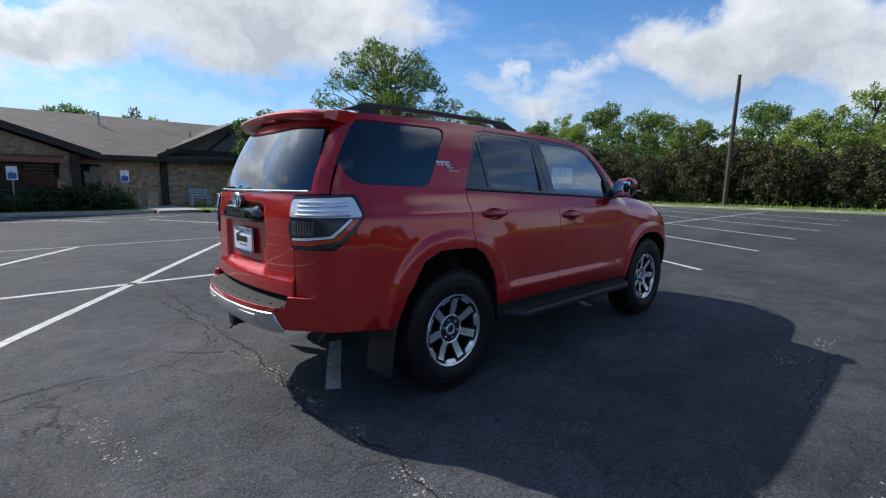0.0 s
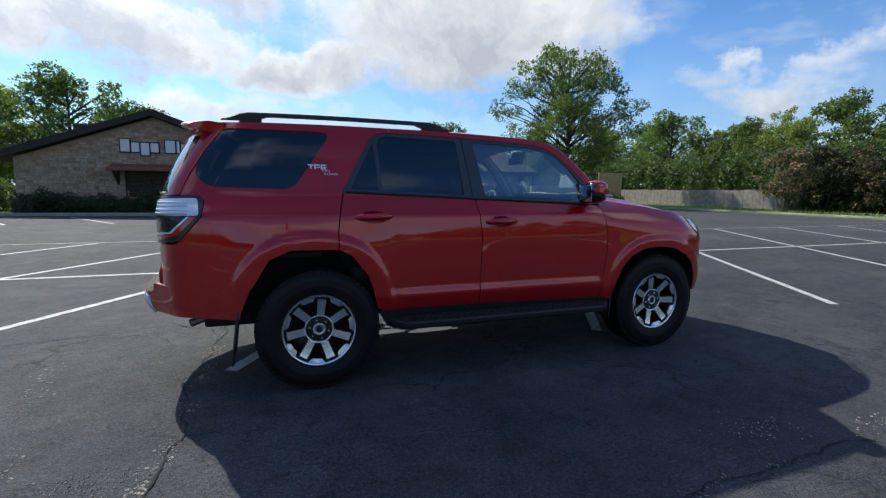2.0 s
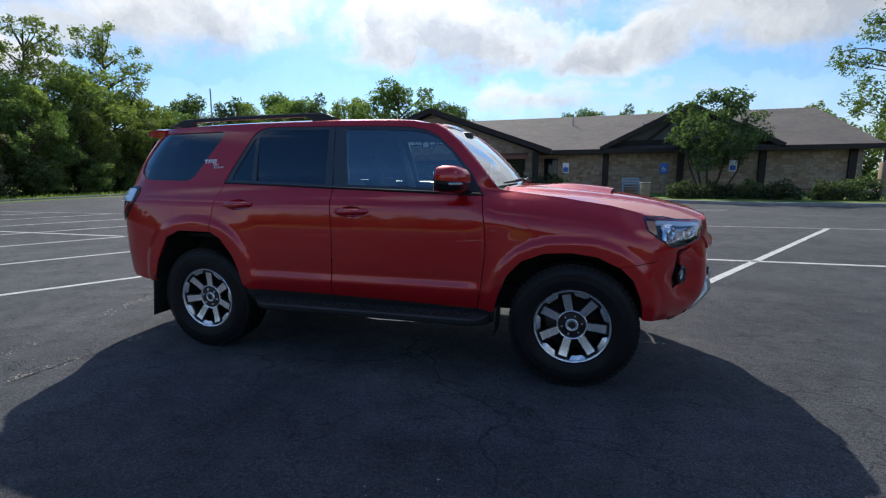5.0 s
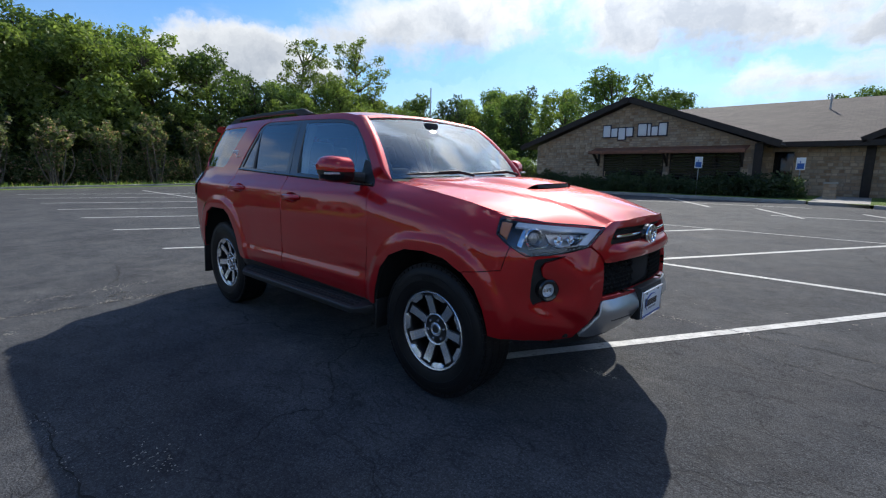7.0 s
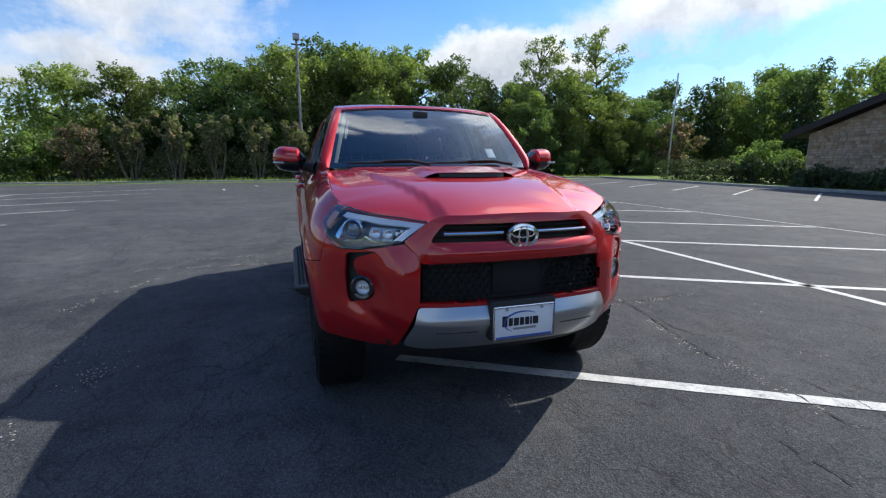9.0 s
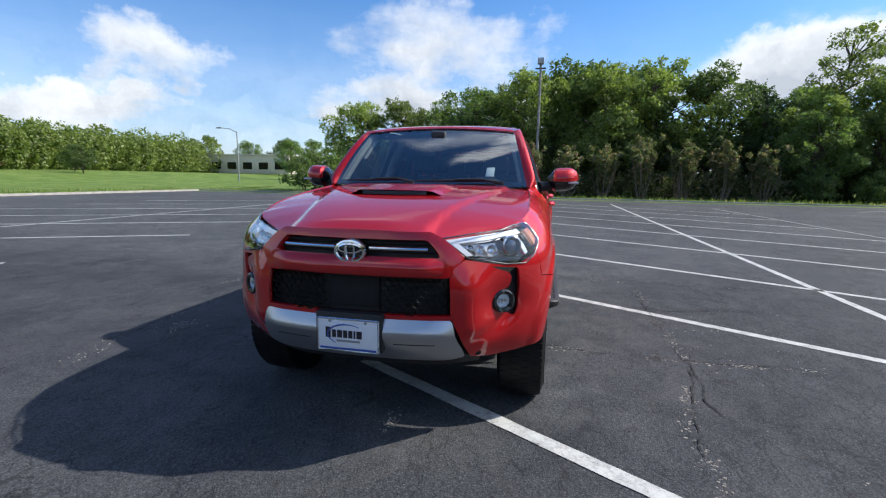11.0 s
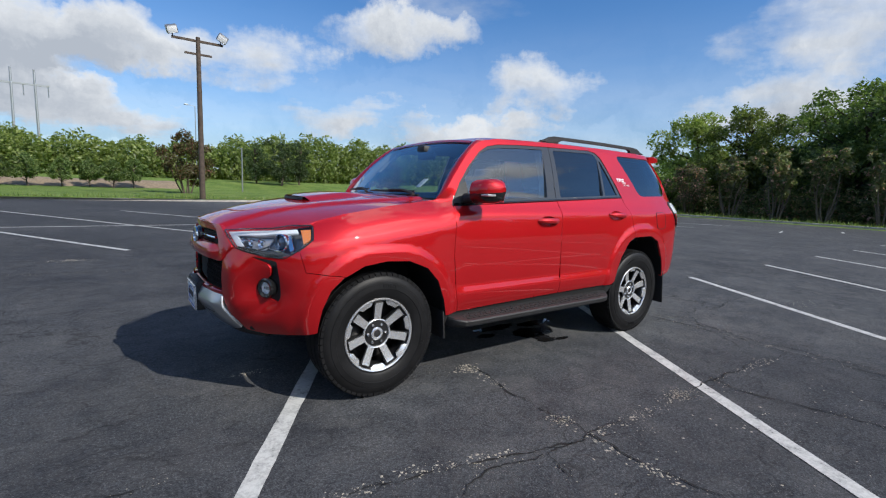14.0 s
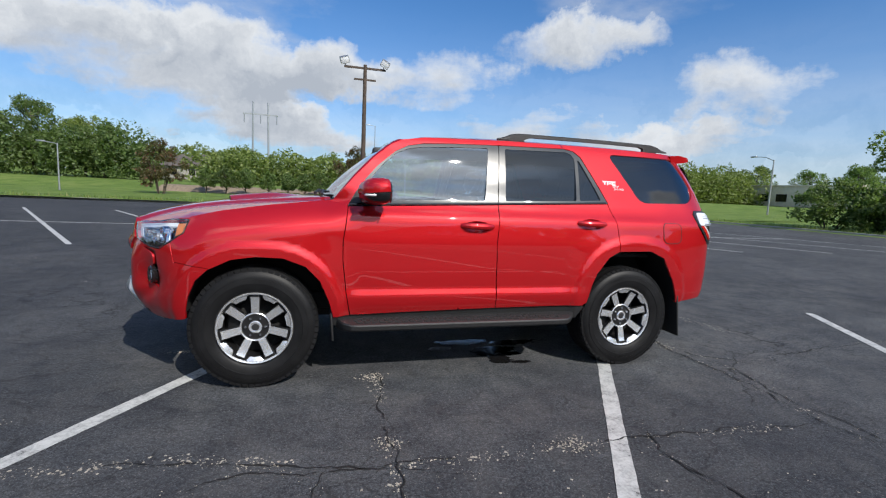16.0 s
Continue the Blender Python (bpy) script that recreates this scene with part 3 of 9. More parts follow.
LEAF_DARK = make_leaf("cedar_leaves", (0.042, 0.07, 0.032), (0.1, 0.145, 0.058))
LEAF_MYRTLE = make_leaf("crape_myrtle_leaves", (0.086, 0.112, 0.054), (0.180, 0.202, 0.096), (0.44, 0.25, 0.23))
LEAF_BRONZE = make_leaf("bronze_shrub_leaves", (0.088, 0.070, 0.035), (0.166, 0.149, 0.061), (0.280, 0.105, 0.088))
LEAF_HEDGE = make_leaf("clipped_hedge_leaves", (0.038, 0.058, 0.027), (0.092, 0.122, 0.056))
LEAF_BLADE = make_leaf("long_grass_blades", (0.088, 0.149, 0.032), (0.228, 0.298, 0.079), (0.385, 0.333, 0.158))
STONE = make_stone()
MORTAR = plain("sandy_mortar", (0.34, 0.27, 0.205), 0.95, vary=0.15, scale=8, bump=0.4)
SHINGLE = make_shingle()
FASCIA = plain("dark_brown_painted_timber", (0.032, 0.023, 0.018), 0.7, vary=0.25, scale=8, bump=0.3)
GABLE_BOARD = plain("grey_gable_board", (0.16, 0.16, 0.155), 0.8, vary=0.1, scale=4, bump=0.2)
AWNING = plain("rust_brown_awning", (0.22, 0.095, 0.055), 0.75, vary=0.2, scale=5, bump=0.3)
DARK_PANE = plain("dark_window_pane", (0.010, 0.011, 0.012), 0.12, vary=0.1, bump=0)
SIGN_WHITE = plain("white_sign_letter", (0.80, 0.81, 0.82), 0.45, vary=0.03, bump=0)
SIGN_NAVY = plain("navy_sign_edge", (0.02, 0.025, 0.05), 0.5, vary=0.05, bump=0)
SIGN_BLUE = plain("blue_sign_face", (0.03, 0.13, 0.42), 0.45, vary=0.05, bump=0)
STEEL = plain("galvanised_steel", (0.38, 0.39, 0.40), 0.45, 0.8, vary=0.12, scale=9, bump=0.15)
POLE_PALE = plain("pale_weathered_mast", (0.26, 0.25, 0.235), 0.8, vary=0.25, scale=5, bump=0.3)
POLE_WOOD = plain("weathered_pole_timber", (0.075, 0.055, 0.042), 0.9, vary=0.35, scale=5, bump=0.5)
FENCE_MAT = plain("grey_board_fence", (0.30, 0.27, 0.24), 0.9, vary=0.25, scale=3, bump=0.4)
YELLOW_WALL = plain("ochre_rendered_wall", (0.50, 0.34, 0.13), 0.9, vary=0.12, scale=3, bump=0.3)
BENCH_BLUE = plain("pale_blue_bench_paint", (0.42, 0.50, 0.56), 0.65, vary=0.12, bump=0.2)


# ---------------------------------------------------------------- the car: body surfaces
# x forward, y to the car's left, z up, origin on the ground midway between the axles.
import collections
from mathutils.geometry import delaunay_2d_cdt

PLAN = [(2.278, 0), (2.266, 0.25), (2.228, 0.44), (2.135, 0.60), (2.05, 0.70), (1.965, 0.79), (1.86, 0.862), (1.72, 0.897), (1.4, 0.905),
        (0.7, 0.907), (0, 0.908), (-0.7, 0.907), (-1.4, 0.905), (-1.85, 0.895), (-2.10, 0.868), (-2.235, 0.80), (-2.315, 0.66), (-2.37, 0.40), (-2.395, 0)]


def plan_table():
    pts = [Vector((x, y)) for x, y in PLAN]
    ext = [Vector((PLAN[1][0], -PLAN[1][1]))] + pts + [Vector((PLAN[-2][0], -PLAN[-2][1]))]
    out = []
    for i in range(1, len(ext) - 2):
        p0, p1, p2, p3 = ext[i - 1:i + 3]
        t0, t1, t2 = (p1 - p0).length ** 0.5, (p2 - p1).length ** 0.5, (p3 - p2).length ** 0.5
        m1 = (p2 - p1) + t1 * ((p1 - p0) / t0 - (p2 - p0) / (t0 + t1)) if t0 else p2 - p1
        m2 = (p2 - p1) + t1 * ((p3 - p2) / t2 - (p3 - p1) / (t1 + t2)) if t2 else p2 - p1
        for k in range(24):
            t = k / 24
            out.append((2 * t ** 3 - 3 * t * t + 1) * p1 + (t ** 3 - 2 * t * t + t) * m1 + (3 * t * t - 2 * t ** 3) * p2 + (t ** 3 - t * t) * m2)
    out.append(pts[-1])
    s = [0.0]
    for a, b in zip(out, out[1:]):
        s.append(s[-1] + (b - a).length)
    return np.array(s), np.array([p.x for p in out]), np.array([p.y for p in out])


PS, PX, PY = plan_table()
LONG = float(PS[-1])
width_at = curve((0.36, 0.842), (0.43, 0.866), (0.50, 0.882), (0.60, 0.894), (0.68, 0.900), (0.80, 0.905), (0.95, 0.906), (1.08, 0.897), (1.15, 0.886),
                 (1.18, 0.868), (1.22, 0.836), (1.28, 0.800), (1.45, 0.742), (1.60, 0.685), (1.70, 0.640), (1.78, 0.590))
nose_back = curve((0.36, 0.14), (0.46, 0.055), (0.55, 0.015), (0.64, 0.0), (0.75, 0.0), (0.88, 0.012), (0.97, 0.025), (1.06, 0.04), (1.12, 0.06))
tail_in = curve((0.45, 0.06), (0.6, 0.0), (1.15, 0.0), (1.24, 0.004), (1.30, 0.018), (1.5, 0.105), (1.7, 0.225), (1.78, 0.28))
hood_mid = curve((0.80, 1.272), (1.0, 1.262), (1.3, 1.243), (1.65, 1.205), (1.9, 1.165), (2.1, 1.118), (2.19, 1.09), (2.25, 1.068))
hood_edge_y = curve((0.80, 0.728), (0.92, 0.735), (1.3, 0.765), (1.6, 0.775), (1.80, 0.765), (1.90, 0.70), (2.05, 0.545), (2.17, 0.42), (2.235, 0.362))
hood_edge_z = curve((0.80, 1.258), (0.92, 1.250), (1.3, 1.207), (1.6, 1.158), (1.80, 1.107), (1.95, 1.078), (2.17, 1.048), (2.25, 1.062))


def flare(x, z):
    """How far the wheel arches stand out."""
    out = 0.0
    for cx, a, b in ((1.375, 0.455, 0.485), (-1.425, 0.455, 0.55)):
        q = (abs((x - cx) / a) ** 2.4 + abs(max(0.0, z - 0.385) / b) ** 2.4) ** (1 / 2.4)
        out = max(out, 0.018 * (1 - ease(1.12, 1.24, q)) + 0.010 * (1 - ease(1.10, 1.55, q)))
    return out


def half_width(x, z):
    w = width_at(z)
    # the doors swell along their foot
    w += 0.018 * ease(0.44, 0.585, z) * (1 - ease(0.605, 0.665, z)) * ease(-1.10, -0.75, x) * (1 - ease(0.72, 1.0, x))
    if x > 0.68:
        top = hood_edge_z(min(x, 1.82))
        u = min(1.0, max(0.0, (z - (top - 0.23)) / 0.23))
        crown = 0.908 - (0.908 - hood_edge_y(min(x, 1.80))) * u ** 2.3
        low = width_at(min(z, 0.95))
        crown = min(crown, low + 0.002)
        k = ease(0.70, 0.98, x) * (1 - ease(top - 0.01, top + 0.10, z))
        w = w * (1 - k) + crown * k
    return w


def skin(s, z):
    """A point of the body's outer skin: s runs from the middle of the nose round the car's left side to the middle of the tail; negative s is the right side."""
    side = 1.0
    s = (s + 2 * LONG) % (2 * LONG) if s < 0 else s
    if s > LONG:
        s, side = 2 * LONG - s, -1.0
    x, y = float(np.interp(s, PS, PX)), float(np.interp(s, PS, PY))
    real_x = x - nose_back(z) * ease(1.55, 2.15, x) + tail_in(z) * ease(-1.45, -2.25, x)
    w = half_width(real_x, z) / 0.9065
    y = y * w + flare(x, z) * min(1.0, y / 0.6)
    return Vector((real_x, side * y, z))


def S(x, z):
    """s of the side skin at a given x."""
    lo, hi = 0.55, LONG - 0.25
    for _ in range(28):
        mid = (lo + hi) / 2
        if skin(mid, z).x > x:
            lo = mid
        else:
            hi = mid
    return lo


def N(y, z):
    """s of the nose at a given y."""
    lo, hi = 0.0, 1.25
    for _ in range(28):
        mid = (lo + hi) / 2
        if skin(mid, z).y < abs(y):
            lo = mid
        else:
            hi = mid
    return math.copysign(lo, y)


def R(y, z):
    """s of the tail at a given y; the right side lies past the middle."""
    lo, hi = LONG - 1.1, LONG
    for _ in range(28):
        mid = (lo + hi) / 2
        if skin(mid, z).y > abs(y):
            lo = mid
        else:
            hi = mid
    return lo if y >= 0 else 2 * LONG - lo


def top(x, y):
    """The bonnet's surface."""
    ye, ze, zm = hood_edge_y(x), hood_edge_z(x), hood_mid(x)
    t = min(1.15, abs(y) / ye)
    z = zm - (zm - ze) * t ** 2.6
    crest = 0.33 + (0.58 - 0.33) * ease(2.25, 0.9, x)
    z += 0.017 * (1 - ease(crest - 0.012, crest + 0.045, abs(y))) - 0.008
    return Vector((x, y, z))


roof_line = curve((-2.06, 1.752), (-1.6, 1.768), (-1.0, 1.776), (-0.4, 1.772), (0.0, 1.758), (0.3, 1.728), (0.45, 1.697), (0.56, 1.66))


def smooth_outline(pts, step=0.03, round_by=0.0):
    """Fills a closed outline with evenly spaced points, its corners rounded a little."""
    pts = [Vector(p) for p in pts]
    if round_by:
        out = []
        for i, p in enumerate(pts):
            a, b = pts[i - 1], pts[(i + 1) % len(pts)]
            r = min(round_by, (a - p).length * 0.45, (b - p).length * 0.45)
            u, v = p + (a - p).normalized() * r, p + (b - p).normalized() * r
            for k in range(5):
                t = k / 4
                out.append(u * (1 - t) ** 2 + p * 2 * t * (1 - t) + v * t * t)
        pts = out
    full = []
    for a, b in zip(pts, pts[1:] + pts[:1]):
        n = max(1, int((b - a).length / step))
        full += [a.lerp(b, k / n) for k in range(n)]
    return full


def inside(p, loop):
    hit = False
    j = len(loop) - 1
    for i in range(len(loop)):
        a, b = loop[i], loop[j]
        if (a[1] > p[1]) != (b[1] > p[1]) and p[0] < (b[0] - a[0]) * (p[1] - a[1]) / (b[1] - a[1]) + a[0]:
            hit = not hit
        j = i
    return hit


def panel_mesh(outline, surface, holes=(), grid=0.04, depth=0.02, shift=0.0, round_by=0.0, hole_round=0.0, rim=True, side=1, bulge=0.0):
    """A pressed panel: an outline in the surface's own two coordinates, laid onto it, with its edges turned in."""
    loops = [smooth_outline(outline, step=grid * 0.6, round_by=round_by)] + [smooth_outline(h, step=grid * 0.6, round_by=hole_round) for h in holes]
    verts, edges = [], []
    for loop in loops:
        k = len(verts)
        verts += loop
        edges += [(k + i, k + (i + 1) % len(loop)) for i in range(len(loop))]
    lo = Vector((min(v[0] for v in loops[0]), min(v[1] for v in loops[0])))
    hi = Vector((max(v[0] for v in loops[0]), max(v[1] for v in loops[0])))
    nx, ny = int((hi[0] - lo[0]) / grid) + 1, int((hi[1] - lo[1]) / grid) + 1
    border_pts = np.array([(v[0], v[1]) for v in verts])
    for i in range(nx):
        for j in range(ny):
            p = Vector((lo[0] + (i + 0.5) * grid + 0.11 * grid * (j % 2), lo[1] + (j + 0.5) * grid))
            d = border_pts - (p[0], p[1])
            if (d * d).sum(axis=1).min() > (grid * 0.45) ** 2 and inside(p, loops[0]) and not any(inside(p, h) for h in loops[1:]):
                verts.append(p)
    co, _, faces, _, _, _ = delaunay_2d_cdt(verts, edges, [], 0, 1e-5)
    keep = []
    for f in faces:
        c = (co[f[0]] + co[f[1]] + co[f[2]]) / 3
        if inside(c, loops[0]) and not any(inside(c, h) for h in loops[1:]):
            keep.append(f)
    bm = bmesh.new()
    keep_normal = bm.verts.layers.float_vector.new("true_normal")
    eps = 0.004
    made, normals = [], []
    for p in co:
        q = surface(p[0], p[1])
        du, dv = surface(p[0] + eps, p[1]) - surface(p[0] - eps, p[1]), surface(p[0], p[1] + eps) - surface(p[0], p[1] - eps)
        n = du.cross(dv)
        n = n.normalized() if n.length > 1e-12 else Vector((0, 0, 1))
        if n.dot(q - Vector((0, 0, 0.7))) < 0:
            n = -n
        if bulge:
            n_in = min((p - w).length for w in loops[0])
            q = q + n * bulge * ease(0, 0.09, n_in)
        q = q + n * shift
        if side < 0:
            q, n = Vector((q.x, -q.y, q.z)), Vector((n.x, -n.y, n.z))
        v = bm.verts.new(q)
        v[keep_normal] = n
        made.append(v)
        normals.append(n)
    for f in keep:
        a, b, c = (made[i] for i in f)
        nn = (b.co - a.co).cross(c.co - a.co)
        if nn.dot(normals[f[0]] + normals[f[1]] + normals[f[2]]) < 0:
            b, c = c, b
        bm.faces.new((a, b, c))
    if rim:
        idx = {v: i for i, v in enumerate(made)}
        border = [e for e in bm.edges if len(e.link_faces) == 1]
        inner, outer, lean = {}, {}, collections.defaultdict(Vector)
        walls = []
        for e in border:
            for v in e.verts:
                if v not in inner:
                    inner[v] = bm.verts.new(v.co - normals[idx[v]] * depth)
                    outer[v] = bm.verts.new(v.co)
        for e in border:
            loop = [l for l in e.link_faces[0].loops if l.edge == e][0]
            a, b = loop.vert, loop.link_loop_next.vert
            walls.append((outer[b], outer[a], inner[a], inner[b]))
            n = (a.co - b.co).cross(inner[a].co - b.co)
            lean[a] += n
            lean[b] += n
        for q in walls:
            bm.faces.new(q)
        for v, n in lean.items():
            n = n.normalized()
            inner[v][keep_normal] = n
            outer[v][keep_normal] = (n + normals[idx[v]] * 0.8).normalized()
    loose = [v for v in bm.verts if not v.link_faces]
    bmesh.ops.delete(bm, geom=loose, context="VERTS")
    return bm


def pane_skin(s, z):
    """The door glass stands a little more upright than the frames."""
    p = skin(s, z)
    return p + Vector((0, math.copysign(0.055, p.y) * (z - 1.48), 0))


def on_side(pts):
    return [(S(x, z), z) for x, z in pts]


def on_nose(pts):
    return [(N(y, z), z) for y, z in pts]


def on_tail(pts):
    return [(R(y, z), z) for y, z in pts]


car = thing("suv", "red SUV with black roof rails and alloy wheels on asphalt", "car")

ARCH_F = [(1.80, 0.49), (1.775, 0.62), (1.73, 0.725), (1.65, 0.80), (1.53, 0.858), (1.38, 0.878), (1.22, 0.87), (1.08, 0.815), (0.99, 0.72), (0.93, 0.58), (0.90, 0.468)]
ARCH_R = [(-1.01, 0.50), (-1.04, 0.66), (-1.08, 0.76), (-1.18, 0.89), (-1.30, 0.938), (-1.56, 0.942), (-1.69, 0.885), (-1.79, 0.72), (-1.865, 0.525)]
FRAME_TOP = [(0.815, 1.222), (0.72, 1.375), (0.61, 1.50), (0.48, 1.612), (0.385, 1.660), (0.27, 1.683), (0.05, 1.698), (-0.33, 1.712), (-0.88, 1.724), (-0.965, 1.708), (-1.02, 1.665), (-1.225, 1.303)]


PULLS = ((-0.095, 1.105), (-1.03, 1.145))


def cup_outline(at, z):
    return [(at + 0.100 * math.cos(a), z - 0.004 + 0.040 * math.sin(a)) for a in np.linspace(0, 2 * math.pi, 24, endpoint=False)]


def build_body():
    for side in (1, -1):
        # front wing
        wing = [(1.87, 1.092), (1.80, 1.104), (1.60, 1.155), (1.30, 1.204), (0.93, 1.248), (0.87, 1.258), (0.815, 1.215), (0.848, 0.98), (0.848, 0.86), (0.822, 0.63), (0.795, 0.478)]
        wing += [(0.90, 0.468), (0.93, 0.58), (0.99, 0.72), (1.08, 0.815), (1.22, 0.87), (1.38, 0.878), (1.53, 0.858), (1.65, 0.80), (1.67, 0.807), (1.86, 0.834), (1.885, 0.951), (1.806, 1.010), (1.784, 1.087), (1.797, 1.0955)]
        part("front_wing", panel_mesh(on_side(wing), skin, side=side, grid=0.022), PAINT, car)
        # doors
        fdoor = [(0.808, 1.212), (-0.272, 1.256), (-0.246, 0.99), (-0.262, 0.505), (0.788, 0.480), (0.816, 0.63), (0.842, 0.86), (0.842, 0.98)]
        d = part("front_door", panel_mesh(on_side(fdoor), skin, holes=[on_side(cup_outline(*PULLS[0]))], side=side, grid=0.026, depth=0.012), PAINT, car)
        rdoor = [(-0.279, 1.2565), (-1.213, 1.297), (-1.243, 1.18), (-1.262, 1.05), (-1.264, 0.936), (-1.18, 0.892), (-1.08, 0.762), (-1.044, 0.665), (-1.016, 0.535), (-0.98, 0.512), (-0.269, 0.505), (-0.253, 0.99)]
        r = part("rear_door", panel_mesh(on_side(rdoor), skin, holes=[on_side(cup_outline(*PULLS[1]))], side=side, grid=0.026, depth=0.012), PAINT, car)
        # roof rail, rear pillar and quarter as one pressing
        quarter = [(0.905, 1.252), (0.762, 1.42), (0.622, 1.565), (0.505, 1.66), (0.42, 1.70), (0.25, 1.728), (-0.4, 1.750), (-1.2, 1.755), (-1.98, 1.742)]
        seam = [(R(0.600, 1.70), 1.70), (R(0.655, 1.55), 1.55), (R(0.70, 1.40), 1.40), (R(0.735, 1.275), 1.275)]
        lower = [(-2.075, 1.278), (-2.045, 1.245), (-2.055, 1.15), (-2.17, 1.02), (-2.21, 0.985)]
        belowr = [(R(0.60, 0.978), 0.978), (R(0.60, 0.714), 0.714)]
        rear = [(-2.12, 0.711), (-1.81, 0.702), (-1.79, 0.72), (-1.69, 0.885), (-1.56, 0.942), (-1.30, 0.938), (-1.270, 0.936), (-1.269, 1.05), (-1.250, 1.18), (-1.222, 1.295)]
        out = on_side(quarter) + seam + on_side(lower) + belowr + on_side(rear) + on_side(FRAME_TOP[::-1])
        window = on_side([(-1.270, 1.704), (-1.965, 1.704), (-2.115, 1.42), (-2.03, 1.330), (-1.53, 1.318)])
        part("quarter_panel", panel_mesh(out, skin, holes=[window], side=side, grid=0.024, hole_round=0.075), PAINT, car)
        mid_s, mid_z = sum(p[0] for p in window) / len(window), sum(p[1] for p in window) / len(window)
        pane = [(mid_s + (s - mid_s) * 1.05, mid_z + (z - mid_z) * 1.06) for s, z in window]
        part("quarter_window", panel_mesh(pane, skin, side=side, grid=0.04, shift=-0.010, round_by=0.07, rim=False), GLASS_DARK, car, "dark privacy glass rear quarter window")
        part("rocker", panel_mesh(on_side([(0.90, 0.476), (0.80, 0.472), (-0.26, 0.502), (-0.98, 0.506), (-1.005, 0.495), (-0.95, 0.40), (0.90, 0.40)]), skin, side=side, grid=0.06, shift=-0.012), MATT_BLACK, car, "black plastic sill cover")
        # black window frames and panes
        f_hole = [(0.745, 1.262), (0.665, 1.40), (0.57, 1.515), (0.465, 1.605), (0.375, 1.640), (0.27, 1.658), (0.05, 1.672), (-0.235, 1.683), (-0.182, 1.288)]
        ftop = [p for p in FRAME_TOP if p[0] > -0.3]
        frame1 = on_side(ftop + [(-0.322, 1.7105), (-0.2775, 1.262), (0.0, 1.252)])
        part("front_window_frame", panel_mesh(frame1, skin, holes=[on_side(f_hole)], side=side, grid=0.05, shift=-0.006, hole_round=0.02), PILLAR, d, "satin black window frame")
        part("front_window", panel_mesh(on_side(f_hole), pane_skin, side=side, grid=0.05, shift=-0.016, round_by=0.02, rim=False), GLASS_SIDE, d, "green tinted front door glass")
        rtop = [p for p in FRAME_TOP if p[0] < -0.34]
        frame2 = on_side([(-0.328, 1.7107)] + rtop + [(-0.75, 1.281), (-0.284, 1.2625)])
        r_hole = [(-0.372, 1.686), (-0.90, 1.698), (-0.945, 1.680), (-0.965, 1.645), (-0.945, 1.316), (-0.345, 1.292)]
        t_hole = [(-0.992, 1.640), (-1.008, 1.630), (-1.165, 1.327), (-0.975, 1.318)]
        part("rear_window_frame", panel_mesh(frame2, skin, holes=[on_side(r_hole), on_side(t_hole)], side=side, grid=0.05, shift=-0.006, hole_round=0.015), PILLAR, r, "satin black window frame")
        part("rear_window", panel_mesh(on_side(r_hole), pane_skin, side=side, grid=0.05, shift=-0.016, round_by=0.015, rim=False), GLASS_DARK, r, "dark privacy glass rear door window")
        part("rear_quarter_light", panel_mesh(on_side(t_hole), skin, side=side, grid=0.07, shift=-0.014, round_by=0.015, rim=False), GLASS_DARK, r, "small dark triangular pane")
        # bright belt strip under the panes
        bm = bmesh.new()
        belt = [skin(S(x, z), z) for x, z in ((0.80, 1.226), (0.25, 1.247), (-0.27, 1.268), (-0.8, 1.289), (-1.2, 1.307))]
        tube_into(bm, [(p.x, side * (p.y + 0.003), p.z) for p in belt], [0.0075] * 5, 6)
        part("belt_moulding", bm, GLOSS_BLACK, car)
        # door pulls: a bar across each pressed cup
        for (at, z), parent in ((PULLS[0], d), (PULLS[1], r)):
            bm = bmesh.new()
            pts, rad = [], []
            for k in range(13):
                u = (k - 6) / 6
                q = skin(S(at + u * 0.120, z), z)
                pts.append((q.x, side * (q.y + 0.032 * (1 - abs(u) ** 3.0) - 0.004), z + 0.002 * u))
                rad.append(0.0245 * (1 - 0.40 * abs(u) ** 4))
            tube_into(bm, pts, rad, 10)
            part("door_handle", bm, PAINT, parent)

            def dish(sv, zv, at=at, zc=z):
                p = skin(sv, zv)
                q = ((p.x - at) / 0.102) ** 2 + ((zv - zc + 0.004) / 0.042) ** 2
                return p - Vector((0, math.copysign(0.030 * max(0.0, 1 - q), p.y), 0))
            part("handle_cup", panel_mesh(on_side(cup_outline(at, z)), dish, side=side, grid=0.016, shift=-0.001, depth=0.003), PAINT, parent)
    # fuel flap on the left side
    flap = [(-1.705, 1.165), (-1.845, 1.165), (-1.87, 1.14), (-1.87, 1.03), (-1.84, 1.005), (-1.72, 1.005), (-1.69, 1.03), (-1.69, 1.14)]
    part("fuel_flap", panel_mesh(on_side(flap), skin, grid=0.04, shift=0.0022, depth=0.006, round_by=0.03), PAINT, car)
    bm = bmesh.new()
    loop = [skin(*p) for p in on_side(smooth_outline(flap, step=0.02, round_by=0.03))]
    tube_into(bm, [p + Vector((0, 0.001, 0)) for p in loop] + [loop[0]], [0.0034] * (len(loop) + 1), 5, cap=False)
    part("fuel_flap_gap", bm, MATT_BLACK, car)


